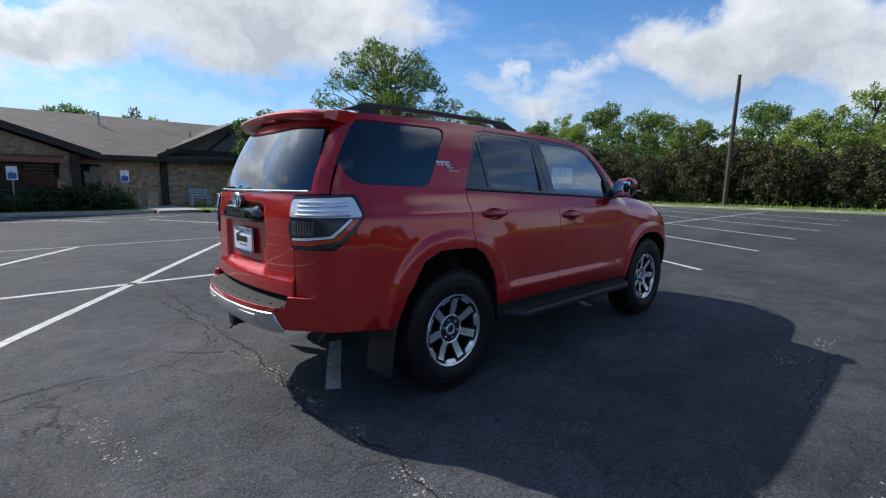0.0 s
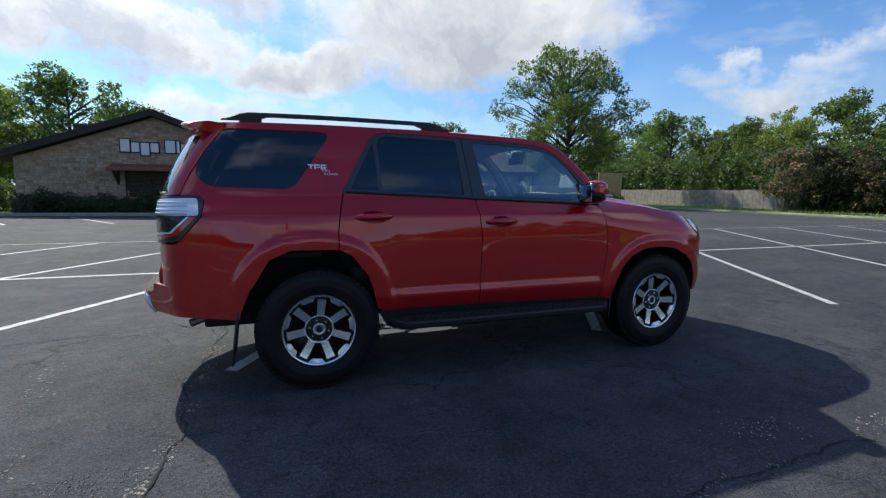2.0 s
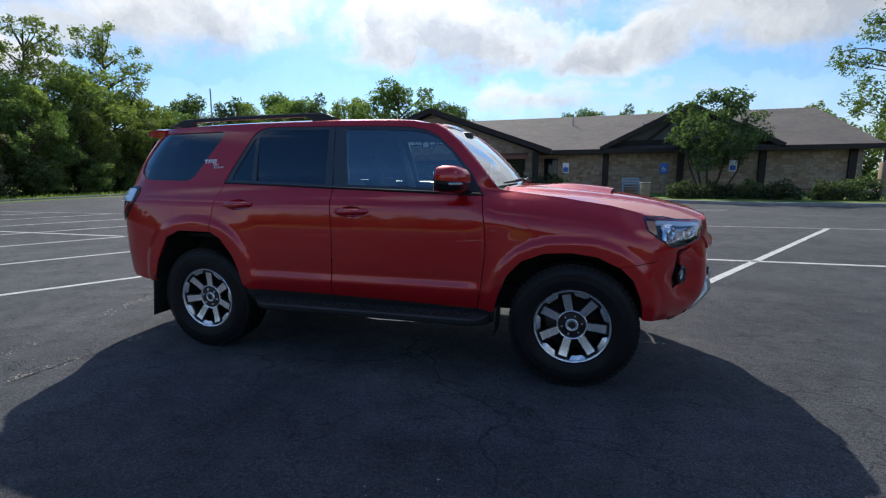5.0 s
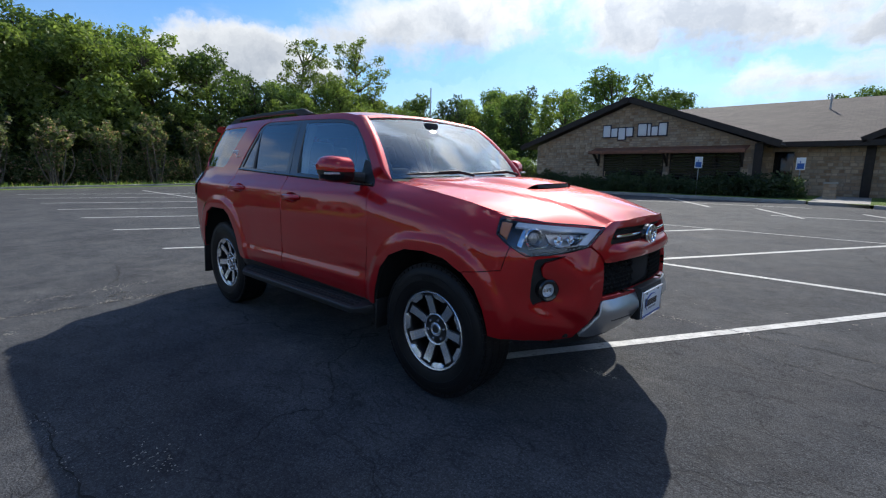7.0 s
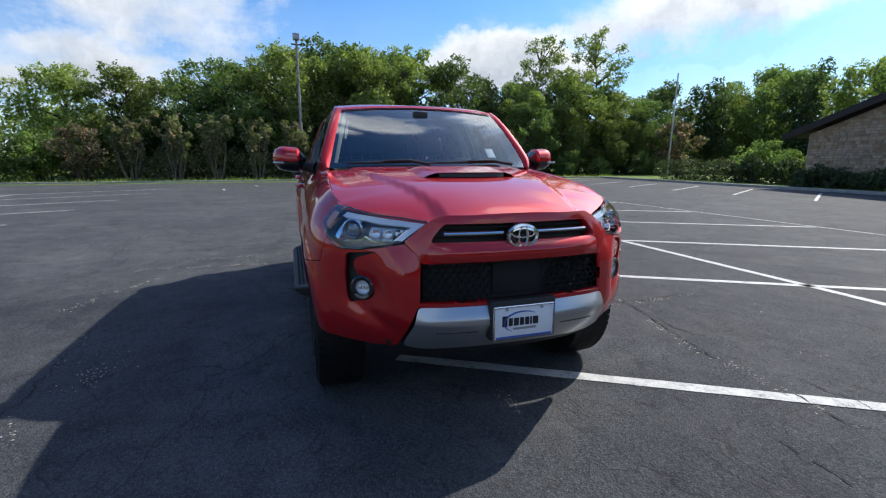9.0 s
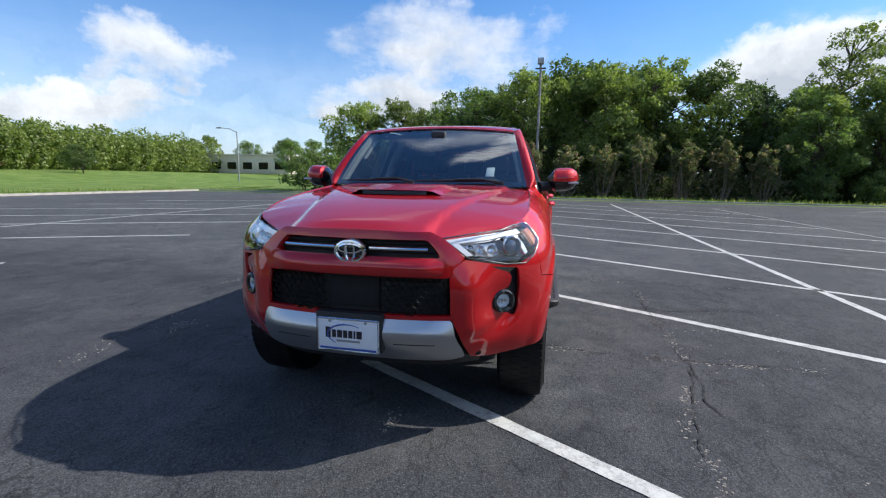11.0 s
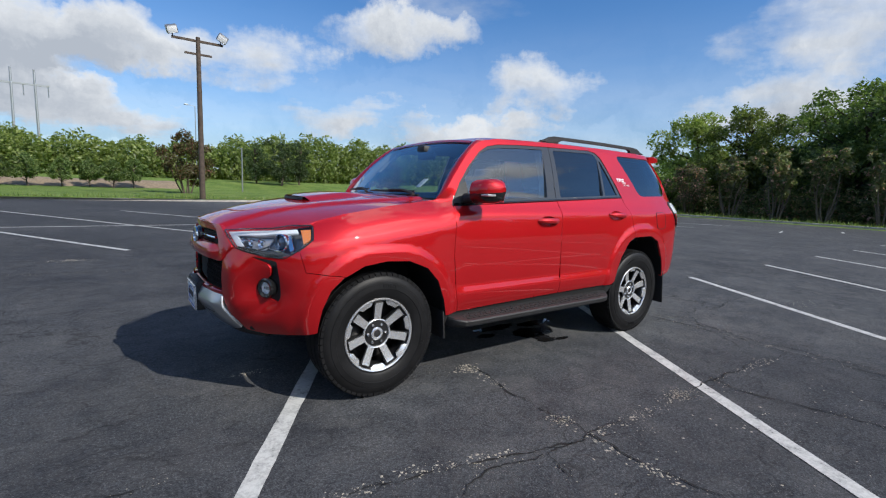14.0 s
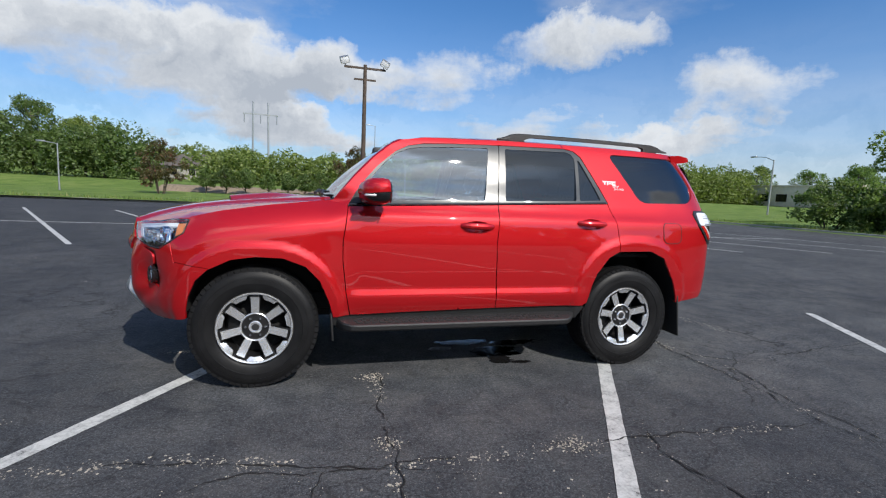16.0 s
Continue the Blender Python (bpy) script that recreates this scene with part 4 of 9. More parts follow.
def build_front():
    # grille surround: painted frame with its cross bar
    y1 = 0.362
    surround = [(-y1, 1.066), (y1, 1.066), (0.412, 1.040), (0.515, 0.950), (0.470, 0.905), (0.452, 0.862), (-0.452, 0.862), (-0.470, 0.905), (-0.515, 0.950), (-0.412, 1.040)]
    upper = [(-0.350, 1.030), (0.350, 1.030), (0.392, 0.985), (0.412, 0.952), (-0.412, 0.952), (-0.392, 0.985)]
    part("grille_surround", panel_mesh(on_nose(surround), skin, holes=[on_nose(upper)], grid=0.03, shift=0.012, depth=0.05, round_by=0.012, hole_round=0.015), PAINT, car)
    # painted cross bar swells forward
    bm = bmesh.new()
    rows = []
    for k in range(31):
        y = -0.43 + 0.86 * k / 30
        row = []
        for z, out in ((0.952, 0.010), (0.940, 0.022), (0.915, 0.031), (0.888, 0.030), (0.868, 0.018), (0.860, 0.0)):
            p = skin(N(y, z), z)
            row.append(bm.verts.new((p.x + out * (1 - 0.75 * ease(0.34, 0.43, abs(y))) + 0.006, p.y, p.z)))
        rows.append(row)
    for a, b in zip(rows, rows[1:]):
        for i in range(5):
            bm.faces.new((a[i], a[i + 1], b[i + 1], b[i]))
    part("grille_bar", bm, PAINT, car)
    # black grille backs with mesh
    grille = part("upper_grille", panel_mesh(on_nose([(-0.42, 1.035), (0.42, 1.035), (0.43, 0.945), (-0.43, 0.945)]), skin, grid=0.08, shift=-0.045, rim=False), MATT_BLACK, car)
    low = part("lower_grille", panel_mesh(on_nose([(-0.455, 0.87), (0.455, 0.87), (0.462, 0.68), (-0.462, 0.68)]), skin, grid=0.08, shift=-0.055, rim=False), MATT_BLACK, car)
    bm = bmesh.new()
    for row in range(7):
        z = 0.70 + row * 0.0245
        for col in range(26):
            y = -0.44 + col * 0.0345 + 0.017 * (row % 2)
            if abs(y) > 0.445 or abs(y) < 0.13:
                continue
            p = skin(N(y, z), z)
            c = Vector((p.x - 0.040, p.y, z))
            ring, ring2 = [], []
            for k in range(6):
                a = math.pi / 3 * k + math.pi / 6
                ring.append(bm.verts.new(c + Vector((0.012, 0.0175 * math.cos(a) * 1.1, 0.0155 * math.sin(a)))))
                ring2.append(bm.verts.new(c + Vector((0.0, 0.013 * math.cos(a) * 1.1, 0.0115 * math.sin(a)))))
            for k in range(6):
                bm.faces.new((ring[k], ring[(k + 1) % 6], ring2[(k + 1) % 6], ring2[k]))
    tagged(part("grille_mesh", bm, UNDER, low), kind="stuff")
    part("radar_panel", bevelled_box((2.215, -0.125, 0.70), (2.235, 0.125, 0.86), 0.01), UNDER, low, "plain black sensor panel")
    for z in (1.012, 0.974):
        bm = bmesh.new()
        pts = [skin(N(y, z), z) + Vector((-0.02, 0, 0)) for y in np.linspace(-0.39, 0.39, 15)]
        tube_into(bm, pts, [0.007] * 15, 6)
        part("grille_slat", bm, UNDER, grille)
    for sgn in (1, -1):
        bm = bmesh.new()
        pts = [skin(N(sgn * y, 0.990), 0.990) + Vector((0.006, 0, 0.0)) for y in np.linspace(0.085, 0.355, 9)]
        tube_into(bm, pts, [0.0085] * 9, 8)
        part("chrome_bar", bm, CHROME, grille, "bright chrome strip")
    # badge: chrome oval ring on a black ground
    badge = part("front_badge", lathe([(0.0, 0.012), (0.060, 0.010), (0.078, 0.004), (0.080, -0.012)], 40), GLOSS_BLACK, car, "chrome oval badge on black")
    base = pose(2.268, 0, 0.974, 0, 0, -90) @ Matrix.Diagonal((1.0, 1.0, 0.74, 1))
    badge.matrix_basis = base
    for rx, rz, w in ((0.069, 0.048, 0.0085), (0.022, 0.046, 0.0065)):
        bm = bmesh.new()
        pts = [(0.016, rx * math.cos(a), rz * math.sin(a)) for a in np.linspace(0, 2 * math.pi, 41)]
        tube_into(bm, pts, [w] * 41, 6, cap=False)
        p = part("badge_ring", bm, CHROME, badge)
        p.matrix_basis = base.inverted() @ Matrix.Translation((2.268, 0, 0.974))
    bm = bmesh.new()
    tube_into(bm, [(0.016, 0.058 * math.cos(a), 0.014 + 0.020 * math.sin(a)) for a in np.linspace(0, 2 * math.pi, 33)], [0.0065] * 33, 6, cap=False)
    p = part("badge_ring", bm, CHROME, badge)
    p.matrix_basis = base.inverted() @ Matrix.Translation((2.268, 0, 0.974))
    # bumper cover
    half = [(0.462, 0.680), (0.455, 0.862), (0.472, 0.903), (0.518, 0.944)]
    under_lamp = [(0.60, 0.925), (0.70, 0.905), (0.765, 0.905)]
    left = on_nose([(0.47, 0.660), (0.505, 0.56), (0.545, 0.455), (0.64, 0.44)])
    left += on_side([(1.90, 0.455), (1.80, 0.475), (1.78, 0.62), (1.735, 0.725), (1.656, 0.8005), (1.863, 0.8295), (1.888, 0.950)])
    left += on_nose(under_lamp[::-1] + half[::-1])
    for sgn in (1, -1):
        loop = [(s, z) for s, z in left]
        fog = [(0.625, 0.907), (0.70, 0.896), (0.755, 0.890), (0.768, 0.80), (0.768, 0.68), (0.752, 0.645), (0.733, 0.655), (0.70, 0.666), (0.666, 0.684), (0.652, 0.72), (0.661, 0.755), (0.688, 0.779), (0.722, 0.792), (0.728, 0.845), (0.712, 0.870), (0.665, 0.888)]
        part("front_bumper_corner", panel_mesh(loop, bumper_skin, holes=[on_nose(fog)], side=sgn, grid=0.022, hole_round=0.02, round_by=0.006), PAINT, car)
        part("fog_lamp_recess", panel_mesh(on_nose([(0.62, 0.93), (0.76, 0.93), (0.79, 0.78), (0.79, 0.62), (0.62, 0.62)]), skin, side=sgn, grid=0.05, shift=-0.045, rim=False), MATT_BLACK, car)
        c = bumper_skin(N(0.703, 0.727), 0.727)
        m = Matrix.Translation((c.x + 0.012, sgn * (c.y + 0.004), c.z)) @ Matrix.Rotation(radians(sgn * 30), 4, "Z") @ Matrix.Rotation(radians(-90), 4, "Z")
        ring = part("fog_lamp", lathe([(0.056, -0.03), (0.058, 0.010), (0.050, 0.016), (0.037, 0.012), (0.034, 0.0)], 28), GLOSS_BLACK, car, "round fog lamp in a black bezel")
        ring.matrix_basis = m
        part("reflector", lathe([(0.034, 0.002), (0.028, -0.010), (0.014, -0.016), (0.0, -0.016)], 24), FOG_BOWL, ring)
        part("lens", lathe([(0.034, 0.006), (0.024, 0.012), (0.0, 0.015)], 24), LENS, ring)
        for k in range(3):
            part("bulb", bevelled_box((-0.024 + k * 0.017, -0.014, -0.010), (-0.012 + k * 0.017, -0.002, 0.010), 0.003), CHROME, ring)
    part("bumper_strip", panel_mesh(on_nose([(-0.47, 0.682), (0.47, 0.682), (0.474, 0.664), (-0.474, 0.664)]), skin, grid=0.03, shift=0.004, depth=0.04), PAINT, car)
    # silver skid panel under the nose
    def skid(s, z):
        p = skin(s, z)
        k = (0.664 - z) / 0.072 if z > 0.592 else 1.0 - 1.35 * (0.592 - z) / 0.13
        return p + Vector((0.036 * k * (1 - ease(0.40, 0.55, abs(p.y)) * 0.5), 0, 0))
    shape = [(-0.468, 0.662), (0.468, 0.662), (0.490, 0.575), (0.520, 0.466), (0.44, 0.448), (-0.44, 0.448), (-0.520, 0.466), (-0.490, 0.575)]
    skid_ob = part("skid_panel", panel_mesh(on_nose(shape), skid, grid=0.025, shift=0.008, depth=0.03, round_by=0.02), SILVER, car, "satin silver lower bumper panel")
    for sgn in (1, -1):
        bm = bmesh.new()
        tube_into(bm, [skid(N(sgn * y, 0.548), 0.548) + Vector((0.0085, 0, 0)) for y in np.linspace(0.21, 0.40, 6)], [0.0035] * 6, 5)
        part("slot", bm, MATT_BLACK, skid_ob)
    part("air_dam", panel_mesh(on_nose([(-0.60, 0.455), (0.60, 0.455), (0.58, 0.385), (-0.58, 0.385)]), skin, grid=0.06, shift=-0.02), MATT_BLACK, car)
    # plate on its holder
    part("plate_holder", bevelled_box((2.262, -0.165, 0.505), (2.312, 0.165, 0.690), 0.008), MATT_BLACK, car)
    plate(car, pose(2.316, 0.0, 0.585, 90, 0, 90), "front_plate")


def bumper_skin(s, z):
    """The bumper corner: the nose's skin with a tusk standing out beside the grille and a dished fog pocket."""
    p = skin(s, z)
    y = abs(p.y)
    tusk = math.exp(-((y - 0.55) / 0.075) ** 2) * ease(0.44, 0.62, z) * (1 - ease(0.80, 0.95, z))
    pocket = math.exp(-(((y - 0.700) / 0.095) ** 2 + ((z - 0.715) / 0.095) ** 2))
    n = Vector((0.8, math.copysign(0.6, p.y), 0))
    fold = math.exp(-(((z - 0.60 - 0.55 * (y - 0.66)) / 0.040) ** 2)) * ease(0.47, 0.60, y) * (1 - ease(0.70, 0.80, y))
    return p + n * (0.020 * tusk - 0.036 * pocket - 0.014 * fold)


def plate(parent, m, name):
    """A dealer's paper plate in a thin frame: a blue swoosh, dark blocks for its print."""
    base = part(name, bevelled_box((-0.152, -0.078, -0.004), (0.152, 0.078, 0.004), 0.006), PLATE_WHITE, parent, "white dealer plate in a thin chrome frame")
    base.matrix_basis = m
    bm = bmesh.new()
    box_into(bm, (-0.110, -0.016, 0.0045), (-0.085, 0.034, 0.0062))
    x = -0.078
    for w in (0.020, 0.024, 0.020, 0.020, 0.008, 0.026):
        box_into(bm, (x, -0.014, 0.0045), (x + w, 0.022, 0.0062))
        x += w + 0.006
    part("print_block", bm, PLATE_BLACK, base)
    bm = bmesh.new()
    box_into(bm, (-0.055, -0.034, 0.0045), (0.060, -0.024, 0.0062))
    part("print_line", bm, STEEL, base)
    bm = bmesh.new()
    box_into(bm, (-0.14, -0.079, 0.0045), (0.14, -0.062, 0.0066))
    part("print_strip", bm, PLATE_BLUE, base)
    bm = bmesh.new()
    tube_into(bm, [(0.095 * math.cos(a) - 0.005, 0.050 * math.sin(a), 0.005) for a in np.linspace(0.9, 4.1, 20)], [0.0012 + 0.0030 * math.sin(math.pi * k / 19) for k in range(20)], 6)
    part("swoosh", bm, PLATE_BLUE, base)
    bm = bmesh.new()
    tube_into(bm, [(sx * 0.149, sy * 0.075, 0.004) for sx, sy in ((-1, -1), (1, -1), (1, 1), (-1, 1), (-1, -1))], [0.005] * 5, 6, cap=False)
    part("plate_frame", bm, CHROME, base)
    for sx in (-1, 1):
        b = part("screw", lathe([(0.0, 0.004), (0.007, 0.003), (0.008, 0.0)], 12, "z"), STEEL, base)
        b.location = (sx * 0.088, 0.064, 0.004)


def build_headlamps():
    loop_n = [(0.412, 1.040), (0.53, 0.948), (0.62, 0.930), (0.70, 0.910)]
    for sgn in (1, -1):
        outline = on_nose(loop_n) + on_side([(1.955, 0.908), (1.90, 0.946), (1.812, 1.010), (1.790, 1.084), (1.80, 1.091), (1.90, 1.086)]) + on_nose([(0.66, 1.068), (0.52, 1.055)])
        lamp = part("headlamp", panel_mesh(outline, skin, side=sgn, grid=0.05, shift=-0.075, rim=False), LAMP_GREY, car, "clear-lensed headlamp with projector and amber marker")
        part("lens", panel_mesh(outline, skin, side=sgn, grid=0.03, shift=0.006, depth=0.012, round_by=0.008, bulge=0.008), LENS, lamp, "clear polycarbonate lens")
        # bezel edge
        bm = bmesh.new()
        loop = [skin(*p) for p in smooth_outline(outline, step=0.02, round_by=0.008)]
        tube_into(bm, [(p.x, sgn * p.y, p.z) for p in loop] + [(loop[0].x, sgn * loop[0].y, loop[0].z)], [0.0038] * (len(loop) + 1), 6, cap=False)
        part("bezel", bm, LAMP_DARK, lamp)
        # bright upper light guide
        strip = on_nose([(0.425, 1.036), (0.520, 0.958), (0.560, 0.960), (0.490, 1.020), (0.53, 1.026), (0.62, 1.034)]) + on_side([(1.98, 1.048), (1.87, 1.060), (1.87, 1.080)]) + on_nose([(0.62, 1.062), (0.52, 1.050)])
        part("light_guide", panel_mesh(strip, skin, side=sgn, grid=0.03, shift=-0.022, depth=0.02), LAMP_SILVER, lamp)
        # projector and inner reflector cells
        for y, z, r in ((0.725, 0.990, 0.050),):
            c = skin(N(y, z), z)
            m = Matrix.Translation((c.x - 0.045, sgn * (c.y - 0.02), c.z)) @ Matrix.Rotation(radians(sgn * 30), 4, "Z") @ Matrix.Rotation(radians(-90), 4, "Z")
            ring = part("projector", lathe([(r, -0.03), (r * 1.02, 0.02), (r * 0.88, 0.026), (r * 0.72, 0.004), (r * 0.70, -0.01)], 28), CHROME, lamp)
            ring.matrix_basis = m
            ball = part("projector_glass", lathe([(r * 0.70, -0.005), (r * 0.55, 0.014), (r * 0.3, 0.022), (0.0, 0.025)], 24), PROJECTOR, lamp)
            ball.matrix_basis = m
        inner = on_nose([(0.485, 1.010), (0.555, 0.955), (0.63, 0.945), (0.665, 0.955), (0.665, 1.030), (0.56, 1.024)])
        part("inner_reflector", panel_mesh(inner, skin, side=sgn, grid=0.03, shift=-0.060, depth=0.01), LAMP_INNER, lamp)
        for y, z, r in ((0.535, 0.985, 0.019), (0.580, 0.980, 0.023), (0.632, 0.978, 0.026)):
            c = skin(N(y, z), z)
            cup = part("reflector_cell", lathe([(r, 0.012), (r * 0.92, 0.010), (r * 0.6, -0.012), (0.0, -0.018)], 20), REFLECTOR, lamp)
            cup.matrix_basis = Matrix.Translation((c.x - 0.040, sgn * (c.y - 0.01), c.z)) @ Matrix.Rotation(radians(sgn * 22), 4, "Z") @ Matrix.Rotation(radians(-90), 4, "Z")
        bm = bmesh.new()
        tube_into(bm, [(p.x - 0.03, sgn * (p.y - 0.008), p.z) for p in (skin(N(y, z), z) for y, z in ((0.50, 1.0), (0.56, 0.948), (0.64, 0.940), (0.675, 0.962), (0.69, 0.945), (0.76, 0.935)))], [0.0045] * 6, 6)
        part("bright_trim", bm, CHROME, lamp)
        amber = on_side([(1.856, 1.066), (1.805, 1.070), (1.820, 1.018), (1.862, 0.992)])
        part("amber_marker", panel_mesh(amber, skin, side=sgn, grid=0.02, shift=-0.006, depth=0.02), AMBER, lamp, "amber side marker")
        fin = on_side([(1.935, 1.04), (1.915, 1.04), (1.915, 0.96), (1.935, 0.95)])
        part("reflector_fin", panel_mesh(fin, skin, side=sgn, grid=0.02, shift=-0.02, depth=0.03), REFLECTOR, lamp)


def build_hood():
    edge = [(2.232, 0.0), (2.232, 0.20), (2.222, 0.34), (2.212, 0.365)]
    edge += [(x, hood_edge_y(x) - 0.004) for x in (2.165, 2.10, 2.05, 1.98, 1.90, 1.84, 1.80, 1.70, 1.50, 1.30, 1.10, 0.93)]
    edge += [(0.90, 0.70), (0.945, 0.50), (0.975, 0.25), (0.985, 0.0)]
    outline = edge + [(x, -y) for x, y in edge[-2:0:-1]]

    def bonnet(x, y):
        p = top(x, y)
        # front lip rolls down to the grille
        lip = ease(2.13, 2.245, x)
        p.z -= 0.012 * lip * lip
        return p
    part("bonnet", panel_mesh(outline, bonnet, grid=0.026, depth=0.02), PAINT, car)
    # scoop: a raised box with a dark mouth facing forward
    bm = bmesh.new()
    rows = []
    for k in range(15):
        x = 1.665 - 0.60 * k / 14
        row = []
        fade = 1 - ease(1.40, 1.06, x)
        w = 0.235 + 0.01 * k / 14
        for j in range(21):
            y = -0.32 + 0.64 * j / 20
            z = top(x, y).z
            rise = (0.030 * fade + 0.002) * (1 - ease(w - 0.03, w + 0.080, abs(y)))
            row.append(bm.verts.new((x - 0.05 * (abs(y) / 0.3) ** 2 if k == 0 else x - 0.05 * (abs(y) / 0.3) ** 2 * (1 - k / 14), y, z + rise - 0.002)))
        rows.append(row)
    for a, b in zip(rows, rows[1:]):
        for i in range(20):
            bm.faces.new((a[i], a[i + 1], b[i + 1], b[i]))
    scoop = part("hood_scoop", bm, PAINT, car, "raised bonnet scoop with a dark mouth")
    bm = bmesh.new()
    pts_a, pts_b = [], []
    for j in range(17):
        y = -0.195 + 0.39 * j / 16
        x = 1.667 - 0.05 * (abs(y) / 0.3) ** 2
        z = top(x, y).z
        pts_a.append(bm.verts.new((x - 0.002, y, z + 0.024)))
        pts_b.append(bm.verts.new((x + 0.004, y, z + 0.004)))
    for j in range(16):
        bm.faces.new((pts_a[j], pts_a[j + 1], pts_b[j + 1], pts_b[j]))
    part("scoop_mouth", bm, MATT_BLACK, scoop)
    # cowl
    bm = bmesh.new()
    rows = []
    for k in range(21):
        y = -0.74 + 1.48 * k / 20
        x0 = 0.985 - 0.11 * (abs(y) / 0.74) ** 2
        rows.append([bm.verts.new((x0 + 0.02, y, 1.235)), bm.verts.new((x0 - 0.03, y, 1.248)), bm.verts.new((x0 - 0.09, y, 1.262))])
    for a, b in zip(rows, rows[1:]):
        for i in range(2):
            bm.faces.new((a[i], b[i], b[i + 1], a[i + 1]))
    part("cowl", bm, MATT_BLACK, car)
    for y0, y1 in ((0.50, -0.06), (-0.12, -0.60)):
        bm = bmesh.new()
        pts = []
        for k in range(7):
            y = y0 + (y1 - y0) * k / 6
            q = screen(y / 0.70, 0.055 - 0.02 * k / 6)
            pts.append(q + Vector((0.020, 0, 0.012)))
        tube_into(bm, pts, [0.007, 0.010, 0.010, 0.010, 0.009, 0.008, 0.005], 6)
        w = part("wiper", bm, MATT_BLACK, car)
        bm = bmesh.new()
        tube_into(bm, [pts[0] + Vector((0.05, 0.06, -0.02)), pts[1] + Vector((0.018, 0.0, 0.008)), pts[3] + Vector((0.012, 0, 0.008))], [0.012, 0.010, 0.007], 6)
        part("wiper_arm", bm, MATT_BLACK, w)


def screen(u, v):
    """The windscreen: u across from -1 to 1, v from its foot to its head."""
    x0, x1 = 0.985 - 0.105 * u * u, 0.425 + 0.050 * u * u
    y0, y1 = 0.728 * u, 0.590 * u
    z0, z1 = 1.262, 1.725 - 0.038 * u * u
    p = Vector((x0 + (x1 - x0) * v, y0 + (y1 - y0) * v, z0 + (z1 - z0) * v))
    bow = 4 * v * (1 - v)
    return p + Vector((0.022 * bow, 0, 0.020 * bow))


def sheet(f, us, vs, flip=False):
    bm = bmesh.new()
    rows = [[bm.verts.new(f(u, v)) for v in vs] for u in us]
    for a, b in zip(rows, rows[1:]):
        for i in range(len(vs) - 1):
            q = (a[i], b[i], b[i + 1], a[i + 1])
            bm.faces.new(q[::-1] if flip else q)
    return bm


